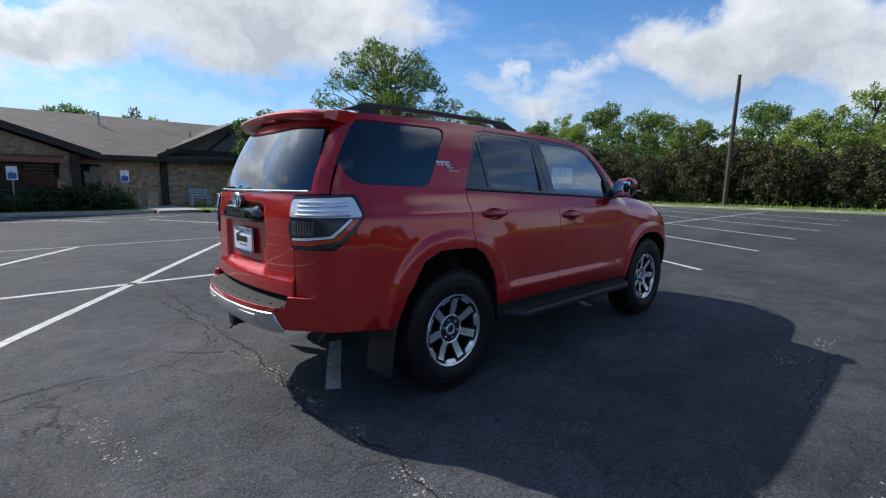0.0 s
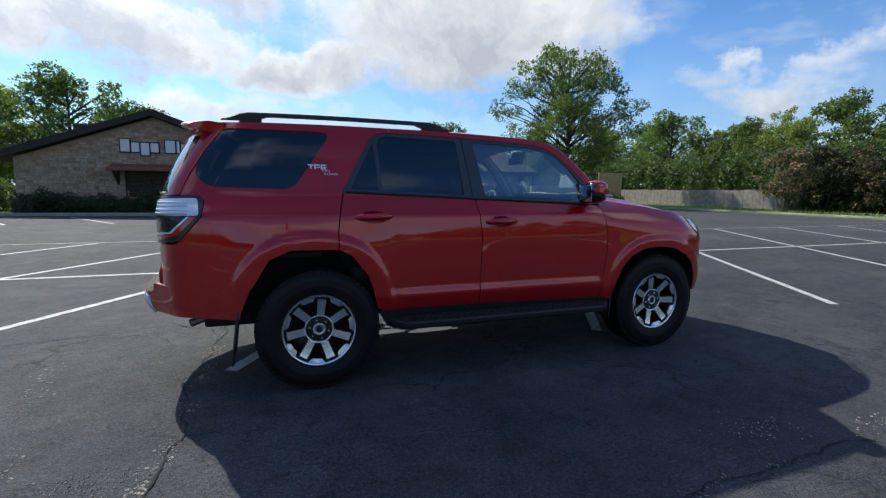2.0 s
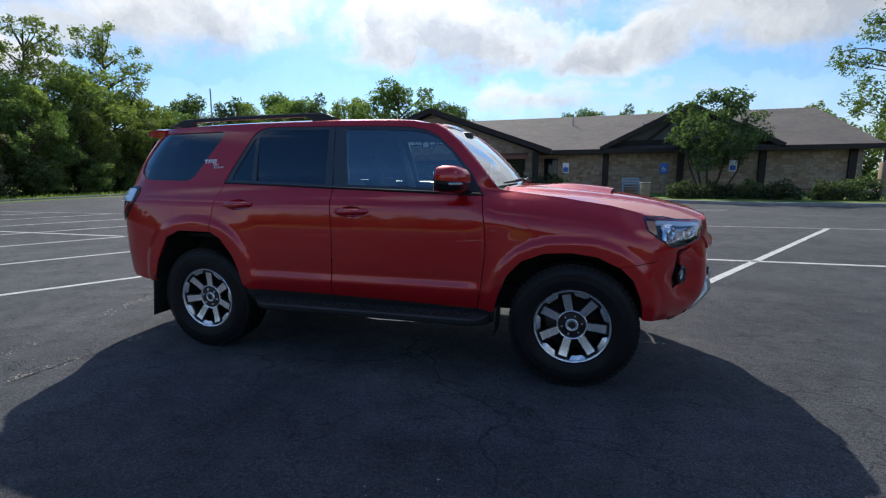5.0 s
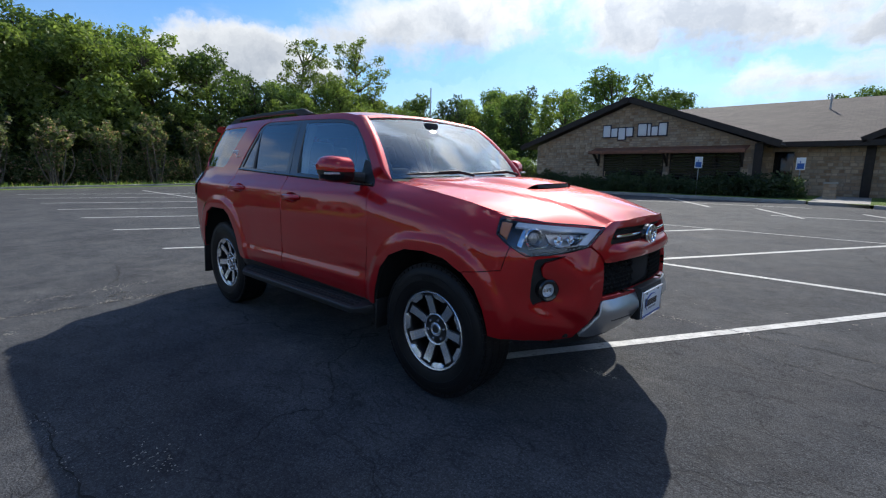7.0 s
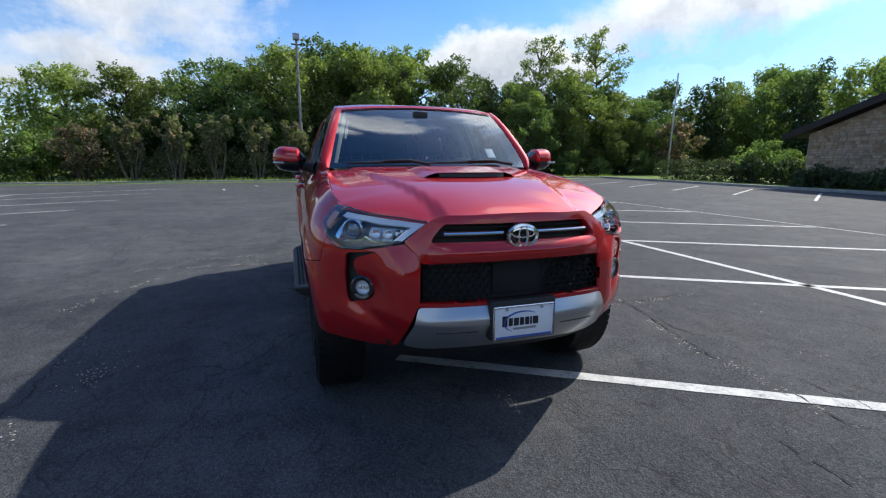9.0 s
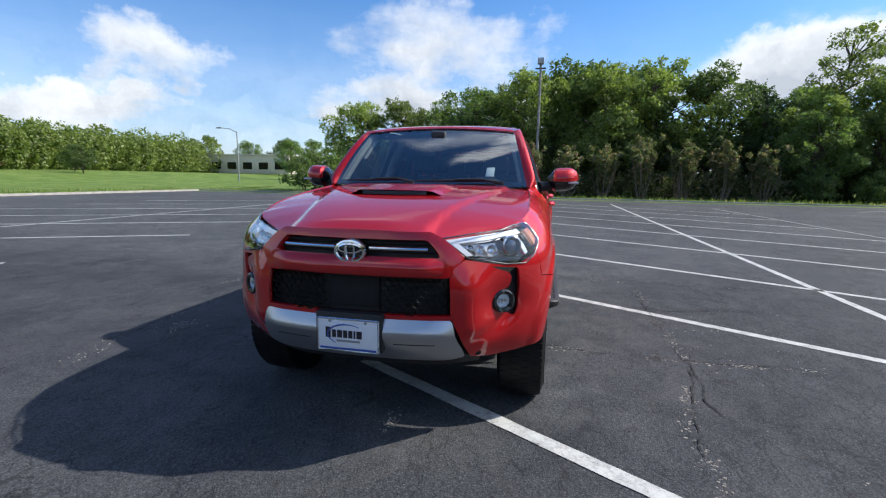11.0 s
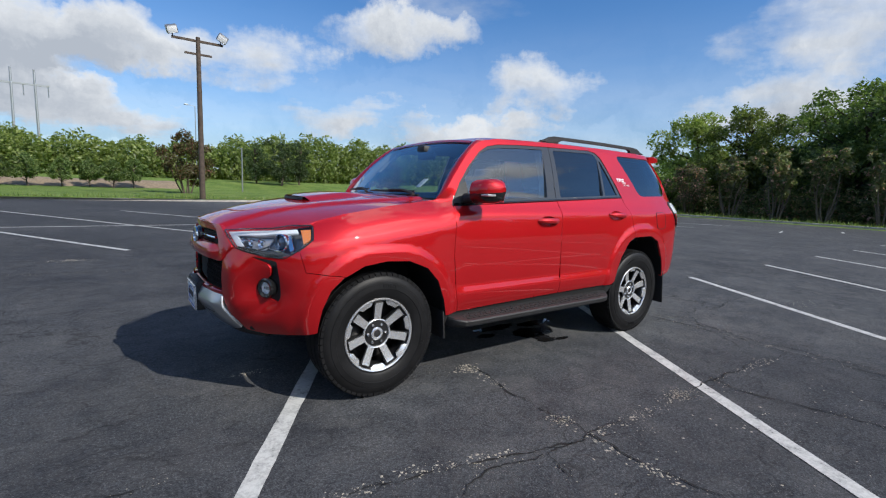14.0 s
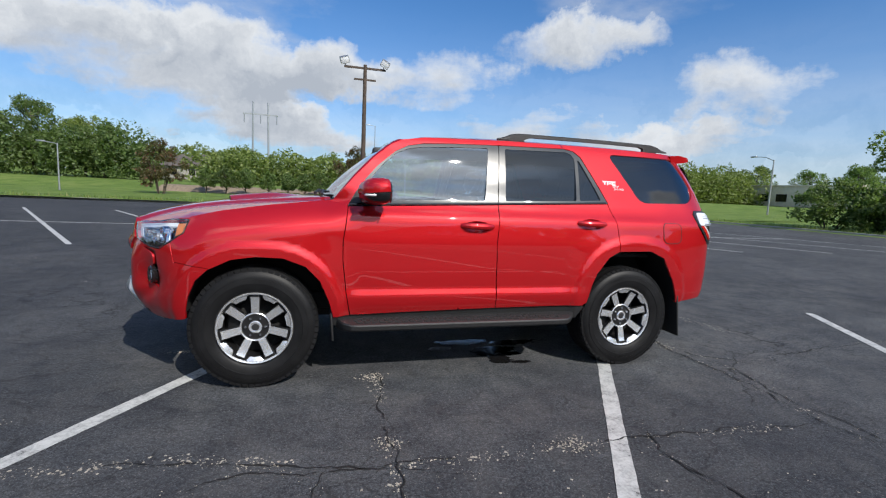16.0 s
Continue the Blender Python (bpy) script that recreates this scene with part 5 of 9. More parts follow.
def build_cabin_top():
    part("windscreen", sheet(lambda u, v: screen(u, v), np.linspace(-1, 1, 25), np.linspace(0, 1, 13)), GLASS_CLEAR, car, "tinted laminated windscreen")
    # black print round the screen's edge
    bm = bmesh.new()
    loop_o = [screen(u, 0) for u in np.linspace(-1, 1, 21)] + [screen(1, v) for v in np.linspace(0, 1, 11)[1:]] + [screen(u, 1) for u in np.linspace(1, -1, 21)[1:]] + [screen(-1, v) for v in np.linspace(1, 0, 11)[1:-1]]
    loop_i = [screen(u * 0.965, 0.07) for u in np.linspace(-1, 1, 21)] + [screen(0.965, 0.07 + 0.88 * v) for v in np.linspace(0, 1, 11)[1:]] + [screen(u * 0.965, 0.95) for u in np.linspace(1, -1, 21)[1:]] + [screen(-0.965, 0.07 + 0.88 * v) for v in np.linspace(1, 0, 11)[1:-1]]
    drop = Vector((-0.004, 0, -0.004))
    vo, vi = [bm.verts.new(p + drop) for p in loop_o], [bm.verts.new(p + drop) for p in loop_i]
    for k in range(len(vo)):
        bm.faces.new((vo[k], vo[(k + 1) % len(vo)], vi[(k + 1) % len(vi)], vi[k]))
    part("screen_border", bm, GLOSS_BLACK, car)
    # front pillars bridge the screen and the side
    side_line = [(0.905, 1.252), (0.762, 1.42), (0.622, 1.565), (0.505, 1.66), (0.42, 1.70)]
    zs = [p[1] for p in side_line]
    for sgn in (1, -1):
        bm = bmesh.new()
        rows = []
        for k in range(17):
            v = k / 16
            a = screen(1.0, v)
            z = 1.252 + (1.700 - 1.252) * v
            x = float(np.interp(z, zs, [p[0] for p in side_line]))
            b = skin(S(x, z), z)
            mid = (a + b) / 2 + Vector((0.016, 0.012, 0.014))
            row = []
            for t in np.linspace(0, 1, 7):
                q = a * (1 - t) ** 2 + mid * 2 * t * (1 - t) + b * t * t
                row.append(bm.verts.new((q.x, sgn * q.y, q.z)))
            rows.append(row)
        for a, b in zip(rows, rows[1:]):
            for i in range(6):
                bm.faces.new((a[i], a[i + 1], b[i + 1], b[i]) if sgn > 0 else (a[i + 1], a[i], b[i], b[i + 1]))
        part("front_pillar", bm, PAINT, car)
    # roof
    rim = []
    for x, z in ((0.44, 1.70), (0.25, 1.728), (-0.1, 1.742), (-0.4, 1.750), (-0.8, 1.754), (-1.2, 1.755), (-1.6, 1.751), (-1.98, 1.742)):
        rim.append((x, skin(S(x, z), z).y, z))
    edge_y = curve(*sorted([(x, y) for x, y, z in rim]))
    edge_z = curve(*sorted([(x, z) for x, y, z in rim]))

    def roof(u, v):
        x = -2.03 + v * (0.425 + 2.03 + 0.050 * u * u)
        ye, ze = edge_y(x), edge_z(x)
        if x > 0.425:
            ye = 0.592 + (edge_y(0.44) - 0.592) * 0.6
        zc = max(roof_line(x) + 0.022, ze + 0.012) if x < 0.40 else 1.7255
        z = zc - (zc - ze) * abs(u) ** 3.2
        if v > 0.93:
            k = (v - 0.93) / 0.07
            head = screen(u, 1.0)
            z = z * (1 - k) + (head.z + 0.002) * k
        return Vector((x, ye * u, z))
    part("roof", sheet(roof, np.linspace(-1, 1, 31), np.linspace(0, 1, 41)), PAINT, car)
    # the roof's front edge turns down over the head of the screen
    part("roof_header", sheet(lambda u, v: screen(u, 0.955 + 0.047 * v) + Vector((0.006 - 0.004 * v, 0, 0.008)), np.linspace(-1, 1, 25), np.linspace(0, 1, 4)), PAINT, car)
    # roof rails
    for sgn in (1, -1):
        bm = bmesh.new()
        pts, rows = [], []
        for k in range(29):
            x = -0.36 - 1.60 * k / 28
            u = k / 28
            lift = 0.046 * ease(0, 0.10, u) * (1 - ease(0.90, 1.0, u))
            z0 = edge_z(x) + 0.012
            y = 0.505
            w = 0.017
            base = z0 + 0.010
            topz = base + 0.008 + lift
            gap = lift * 0.55 * ease(0.13, 0.17, u) * (1 - ease(0.83, 0.87, u))
            ring = [(x, y - w, base + gap), (x, y - w * 0.9, topz - 0.006), (x, y - w * 0.5, topz), (x, y + w * 0.5, topz), (x, y + w * 0.9, topz - 0.006), (x, y + w, base + gap)]
            rows.append([bm.verts.new((a, sgn * b, c)) for a, b, c in ring])
        for a, b in zip(rows, rows[1:]):
            for i in range(6):
                q = (a[i], a[(i + 1) % 6], b[(i + 1) % 6], b[i])
                bm.faces.new(q)
        bm.faces.new(rows[0][::-1])
        bm.faces.new(rows[-1])
        bmesh.ops.recalc_face_normals(bm, faces=bm.faces[:])
        rail = part("roof_rail", bm, MATT_BLACK, car, "black raised roof rail")
        for x in (-0.52, -1.78):
            part("rail_foot", bevelled_box((x - 0.07, sgn * 0.505 - 0.016, edge_z(x) - 0.01), (x + 0.07, sgn * 0.505 + 0.016, edge_z(x) + 0.045), 0.006), MATT_BLACK, rail)
    # mirrors
    for sgn in (1, -1):
        bm = bmesh.new()
        rows = []
        for k in range(13):
            t = k / 12
            y = 0.875 + 0.215 * t
            r = (0.35 + 0.65 * ease(0.0, 0.25, t)) * math.sqrt(max(0.0, 1 - (max(0, t - 0.55) / 0.47) ** 2.4))
            row = []
            for j in range(16):
                a = 2 * math.pi * j / 16
                ca, sa = math.cos(a), math.sin(a)
                dx = (0.126 if ca > 0 else 0.066) * math.copysign(abs(ca) ** 0.7, ca) * r
                dz = 0.088 * math.copysign(abs(sa) ** 0.75, sa) * r
                row.append(bm.verts.new((0.645 - 0.05 * t + dx, sgn * y, 1.308 + 0.02 * t + dz)))
            rows.append(row)
        for a, b in zip(rows, rows[1:]):
            for i in range(16):
                bm.faces.new((a[i], a[(i + 1) % 16], b[(i + 1) % 16], b[i]))
        bm.faces.new(rows[0])
        bm.faces.new(rows[-1])
        bmesh.ops.recalc_face_normals(bm, faces=bm.faces[:])
        bmesh.ops.bisect_plane(bm, geom=bm.verts[:] + bm.edges[:] + bm.faces[:], plane_co=(0.62, 0, 1.317), plane_no=(-0.10, 0, -1), clear_outer=True)
        bmesh.ops.bisect_plane(bm, geom=bm.verts[:] + bm.edges[:] + bm.faces[:], plane_co=(0.562, 0, 1.3), plane_no=(-1, 0, 0.10), clear_outer=True)
        mirror = part("wing_mirror", bm, PAINT, car, "red door mirror with a black lower half")
        bm = bmesh.new()
        rows = []
        for k in range(13):
            t = k / 12
            y = 0.872 + 0.216 * t
            r = (0.35 + 0.65 * ease(0.0, 0.25, t)) * math.sqrt(max(0.0, 1 - (max(0, t - 0.55) / 0.47) ** 2.4)) * 0.975
            row = []
            for j in range(16):
                a = 2 * math.pi * j / 16
                ca, sa = math.cos(a), math.sin(a)
                dx = (0.126 if ca > 0 else 0.066) * math.copysign(abs(ca) ** 0.7, ca) * r
                dz = 0.086 * math.copysign(abs(sa) ** 0.75, sa) * r
                row.append(bm.verts.new((0.645 - 0.05 * t + dx, sgn * y, 1.308 + 0.02 * t + dz)))
            rows.append(row)
        for a, b in zip(rows, rows[1:]):
            for i in range(16):
                bm.faces.new((a[i], a[(i + 1) % 16], b[(i + 1) % 16], b[i]))
        bm.faces.new(rows[0])
        bm.faces.new(rows[-1])
        bmesh.ops.recalc_face_normals(bm, faces=bm.faces[:])
        part("mirror_shell", bm, GLOSS_BLACK, mirror)
        part("indicator", bevelled_box((0.655, 0.985, 1.288) if sgn > 0 else (0.655, -1.088, 1.288), (0.728, 1.088, 1.303) if sgn > 0 else (0.728, -0.985, 1.303), 0.006), LAMP_INNER, mirror, "grey indicator strip")
        part("mirror_glass", bevelled_box((0.552, min(sgn * 0.91, sgn * 1.06), 1.250), (0.558, max(sgn * 0.91, sgn * 1.06), 1.372), 0.003), CHROME, mirror)
        bm = bmesh.new()
        tube_into(bm, [(0.70, sgn * 0.81, 1.262), (0.675, sgn * 0.86, 1.270), (0.655, sgn * 0.91, 1.272)], [0.040, 0.034, 0.030], 10)
        part("mirror_stalk", bm, MATT_BLACK, mirror)
    # black corner piece where the mirror is fixed
        part("mirror_sail", panel_mesh(on_side([(0.80, 1.235), (0.72, 1.365), (0.655, 1.39), (0.655, 1.247)]), skin, side=sgn, grid=0.05, shift=-0.002, depth=0.012), MATT_BLACK, mirror)


def build_rear():
    # tail lamps
    for sgn in (1, -1):
        outline = [(R(0.575, 1.262), 1.262)] + on_side([(-2.062, 1.272), (-2.048, 1.240), (-2.058, 1.152), (-2.168, 1.025)]) + [(R(0.735, 0.985), 0.985), (R(0.59, 0.985), 0.985), (R(0.565, 1.10), 1.10)]
        lamp = part("tail_lamp", panel_mesh(outline, skin, side=sgn, grid=0.04, shift=0.010, depth=0.05, round_by=0.02), LAMP_DARK, car, "tail lamp with clear upper half and red band")
        clear = [(R(0.585, 1.245), 1.245)] + on_side([(-2.080, 1.254), (-2.070, 1.165), (-2.078, 1.154)]) + [(R(0.72, 1.154), 1.154), (R(0.58, 1.154), 1.154)]
        part("clear_lens", panel_mesh(clear, skin, side=sgn, grid=0.03, shift=0.016, depth=0.02, round_by=0.02, bulge=0.008), LAMP_SILVER, lamp, "silvered clear lens")
        for k in range(4):
            z = 1.168 + 0.022 * k
            bm = bmesh.new()
            pts = [skin(R(y, z), z) for y in (0.625, 0.67, 0.72, 0.77)] + [skin(S(x, z), z) for x in (-2.16, -2.12)]
            tube_into(bm, [(p.x - 0.016, sgn * (p.y + 0.016), p.z) for p in pts], [0.006] * 6, 6)
            part("lens_rib", bm, LAMP_SILVER if k % 2 else LAMP_INNER, lamp)
        so, sc = S(-2.066, 1.150), S(-2.172, 1.028)
        red = [(so + 0.018, 1.148), (sc + 0.016, 1.038), (R(0.72, 1.007), 1.007), (R(0.60, 1.007), 1.007), (R(0.60, 1.026), 1.026), (R(0.69, 1.028), 1.028), (sc + 0.046, 1.048), (so + 0.050, 1.148)]
        part("red_band", panel_mesh(red, skin, side=sgn, grid=0.02, shift=0.014, depth=0.02), RED_LENS, lamp, "red reflector band")
        guide = [(so + 0.055, 1.148), (sc + 0.051, 1.051), (R(0.68, 1.032), 1.032), (R(0.60, 1.032), 1.032), (R(0.60, 1.043), 1.043), (R(0.667, 1.045), 1.045), (sc + 0.065, 1.059), (so + 0.070, 1.148)]
        part("light_guide", panel_mesh(guide, skin, side=sgn, grid=0.02, shift=0.015, depth=0.02), LAMP_SILVER, lamp, "silver light guide")
        for k in range(8):
            y = 0.60 + 0.017 * k
            part("led_rib", panel_mesh([(R(y + 0.011, 1.135), 1.135), (R(y, 1.135), 1.135), (R(y, 1.06), 1.06), (R(y + 0.011, 1.06), 1.06)], skin, side=sgn, grid=0.02, shift=0.014, depth=0.01), plain("smoked_lens", (0.10, 0.10, 0.11), 0.1, vary=0.05, bump=0, Coat_Weight=1.0) if "smoked_lens" not in bpy.data.materials else bpy.data.materials["smoked_lens"], lamp)

    def gate_skin(s, z):
        p = skin(s, z)
        y = abs(p.y)
        # the middle is dished for the plate
        dish = (1 - ease(0.26, 0.33, y)) * ease(0.80, 0.88, z) * (1 - ease(1.19, 1.23, z))
        step = 0.016 * ease(0.84, 0.78, z)
        return p + Vector((0.030 * dish - step, 0, 0))
    loop = [(R(0.592, z), z) for z in (0.72, 0.85, 0.975, 1.10)] + [(R(0.568, 1.11), 1.11), (R(0.575, 1.27), 1.27), (R(0.728, 1.282), 1.282), (R(0.693, 1.40), 1.40), (R(0.648, 1.55), 1.55), (R(0.594, 1.70), 1.70)]
    mirror = [(2 * LONG - s, z) for s, z in loop[::-1]]
    glass = [(0.662, 1.292), (0.622, 1.45), (0.560, 1.655), (-0.560, 1.655), (-0.622, 1.45), (-0.662, 1.292)]
    gate = part("tailgate", panel_mesh(loop + mirror, gate_skin, holes=[on_tail(glass)], grid=0.024, hole_round=0.02, depth=0.03), PAINT, car)
    def rear_glass(s, z):
        p, mid = skin(s, z), skin(LONG, z)
        return Vector((mid.x + 0.10 * p.y ** 2 + 0.58 * p.y ** 4, p.y, z))
    part("rear_screen", panel_mesh(on_tail(glass), rear_glass, grid=0.05, shift=-0.006, round_by=0.02, rim=False), GLASS_DARK, gate, "dark rear screen glass")
    bm = bmesh.new()
    tube_into(bm, [skin(R(y, 1.29), 1.29) + Vector((-0.006, 0, 0)) for y in np.linspace(-0.65, 0.65, 15)], [0.007] * 15, 6)
    part("screen_strip", bm, CHROME, gate)
    # handle garnish over the plate
    rows = []
    bm = bmesh.new()
    for k in range(21):
        y = -0.29 + 0.58 * k / 20
        w = 1 - ease(0.24, 0.29, abs(y))
        row = []
        for dz, out in ((0.092, 0.0), (0.078, 0.024), (0.030, 0.040), (0.0, 0.036), (-0.006, 0.0)):
            zz = 1.108 + dz * (0.6 + 0.4 * w)
            p = skin(R(y, zz), zz)
            row.append(bm.verts.new((p.x - out * (0.35 + 0.65 * w) + 0.006, y, zz)))
        rows.append(row)
    for a, b in zip(rows, rows[1:]):
        for i in range(4):
            bm.faces.new((a[i], a[i + 1], b[i + 1], b[i]))
    bmesh.ops.recalc_face_normals(bm, faces=bm.faces[:])
    garnish = part("plate_garnish", bm, GLOSS_BLACK, gate, "gloss black handle garnish")
    bm = bmesh.new()
    for k in range(6):
        y = 0.13 - k * 0.052
        p = skin(R(0, 1.15), 1.15)
        box_into(bm, (p.x - 0.040, y - 0.040, 1.134), (p.x - 0.034, y, 1.158))
    part("raised_mark", bm, RIM_BLACK, garnish)
    # badge above it
    p = skin(R(0.0, 1.225), 1.225)
    bm = bmesh.new()
    for rx, rz in ((0.062, 0.044), (0.020, 0.042)):
        tube_into(bm, [(p.x - 0.022, rx * math.cos(a), 1.225 + rz * math.sin(a)) for a in np.linspace(0, 2 * math.pi, 33)], [0.008] * 33, 6, cap=False)
    part("rear_badge", bm, CHROME, gate, "chrome oval badge")
    back = part("badge_ground", lathe([(0.0, 0.02), (0.055, 0.016), (0.066, 0.0), (0.066, -0.012)], 28), GLOSS_BLACK, gate)
    back.matrix_basis = pose(p.x, 0, 1.225, 0, 0, 90) @ Matrix.Diagonal((1, 1, 0.72, 1))
    q = skin(R(0, 0.97), 0.97)
    plate(car, pose(q.x + 0.012, 0, 0.985, 90, 0, -90), "rear_plate")
    # spoiler over the rear screen
    bm = bmesh.new()
    rows = []
    for k in range(33):
        u = -1 + k / 16
        a = abs(u)
        xr = -2.235 + 0.045 * a ** 2 + 0.055 * a ** 9
        row = []
        zt = 1.770 - 0.030 * a ** 2.5
        slim = 1 - 0.42 * ease(0.72, 1.0, a)
        for x, z, wide in ((-1.93, zt - 0.006, 0.602), (-2.03, zt + 0.003, 0.602), (xr + 0.07, zt - 0.002, 0.596), (xr + 0.022, zt - 0.009, 0.590), (xr + 0.004, zt - 0.018, 0.587), (xr, zt - 0.028, 0.586),
                           (xr + 0.012, zt - 0.040, 0.586), (-2.13, zt - 0.020 - 0.046 * slim, 0.590), (-2.06, zt - 0.022 - 0.063 * slim, 0.596), (-1.95, zt - 0.075, 0.598)):
            row.append(bm.verts.new((x, wide * u, z)))
        rows.append(row)
    for a, b in zip(rows, rows[1:]):
        for i in range(10):
            bm.faces.new((a[i], a[(i + 1) % 10], b[(i + 1) % 10], b[i]))
    ends = [bm.faces.new(rows[0]), bm.faces.new(rows[-1][::-1])]
    bmesh.ops.triangulate(bm, faces=ends)
    bmesh.ops.recalc_face_normals(bm, faces=bm.faces[:])
    part("roof_spoiler", bm, PAINT, car, "body-coloured roof spoiler")
    part("stop_lamp", bevelled_box((-2.20, -0.10, 1.708), (-2.12, 0.10, 1.722), 0.004), RED_LENS, car)

    # rear bumper: side corners, step, silver lower panel
    out_x = curve((0.0, 0.115), (0.35, 0.106), (0.54, 0.075), (0.64, 0.030), (0.74, 0.0))

    def rear_bumper(s, z):
        p = skin(s, z)
        back = 0.0 if p.x > -1.95 else out_x(abs(p.y)) * ease(-1.95, -2.25, p.x)
        return p + Vector((-back * ease(0.42, 0.55, z), 0, 0))
    for sgn in (1, -1):
        c = [(S(-1.872, 0.515), 0.515), (S(-1.803, 0.708), 0.708), (S(-2.12, 0.7175), 0.7175)] + on_tail([(0.72, 0.7205), (0.595, 0.7205), (0.585, 0.67), (0.54, 0.652), (0.52, 0.60), (0.56, 0.53)])
        c += [(S(-2.15, 0.535), 0.535)]
        part("rear_bumper_corner", panel_mesh(c, rear_bumper, side=sgn, grid=0.022, depth=0.03, shift=-0.0025), PAINT, car)
    part("bumper_lip", panel_mesh(on_tail([(0.545, 0.660), (-0.545, 0.660), (-0.525, 0.632), (0.525, 0.632)]), rear_bumper, grid=0.03, shift=0.004, depth=0.04), PAINT, car)
    low = part("rear_skid_panel", panel_mesh(on_tail([(0.525, 0.628), (-0.525, 0.628), (-0.56, 0.525), (-0.45, 0.510), (0.45, 0.510), (0.56, 0.525)]), rear_bumper, grid=0.03, shift=0.010, depth=0.03, round_by=0.015), SILVER, car, "satin silver lower bumper panel")
    for y in (-0.30, 0.30):
        part("tow_cover", panel_mesh(on_tail([(y + 0.09, 0.605), (y - 0.09, 0.605), (y - 0.09, 0.555), (y + 0.09, 0.555)]), rear_bumper, grid=0.04, shift=0.0125, depth=0.004, round_by=0.012), SILVER, low)
    bm = bmesh.new()
    rows = []
    for k in range(25):
        y = -0.56 + 1.12 * k / 24
        a = rear_bumper(R(y, 0.655), 0.655)
        b = skin(R(y, 0.70), 0.70)
        rows.append([bm.verts.new((a.x - 0.002, y, 0.660)), bm.verts.new((a.x + 0.012, y, 0.668)), bm.verts.new((b.x + 0.02, y, 0.690)), bm.verts.new((b.x + 0.03, y, 0.73))])
    for a, b in zip(rows, rows[1:]):
        for i in range(3):
            bm.faces.new((a[i], a[i + 1], b[i + 1], b[i]))
    bmesh.ops.recalc_face_normals(bm, faces=bm.faces[:])
    step = part("bumper_step", bm, STEP_PAD, car, "black textured bumper step pad")
    for k in range(9):
        y = -0.44 + 0.11 * k
        a = rear_bumper(R(y, 0.655), 0.655)
        part("tread_bar", bevelled_box((a.x + 0.03, y - 0.035, 0.668), (a.x + 0.065, y + 0.035, 0.675), 0.004), STEP_PAD, step)
    # tow receiver and exhaust
    bm = bmesh.new()
    box_into(bm, (-2.46, -0.035, 0.462), (-2.30, 0.035, 0.525))
    hitch = part("tow_receiver", bm, UNDER, car, "black tow receiver")
    part("receiver_mouth", bevelled_box((-2.485, -0.042, 0.455), (-2.46, 0.042, 0.532), 0.008), MATT_BLACK, hitch)
    bm = bmesh.new()
    tube_into(bm, [(-2.40, 0.06, 0.462), (-2.45, 0.085, 0.430), (-2.47, 0.060, 0.418)], [0.008] * 3, 6)
    part("chain_loop", bm, MATT_BLACK, hitch)
    bm = bmesh.new()
    tube_into(bm, [(-1.90, -0.46, 0.45), (-2.12, -0.49, 0.445), (-2.20, -0.53, 0.425)], [0.027, 0.027, 0.027], 14, cap=False)
    part("exhaust_pipe", bm, STEEL, car, "dull steel exhaust pipe")


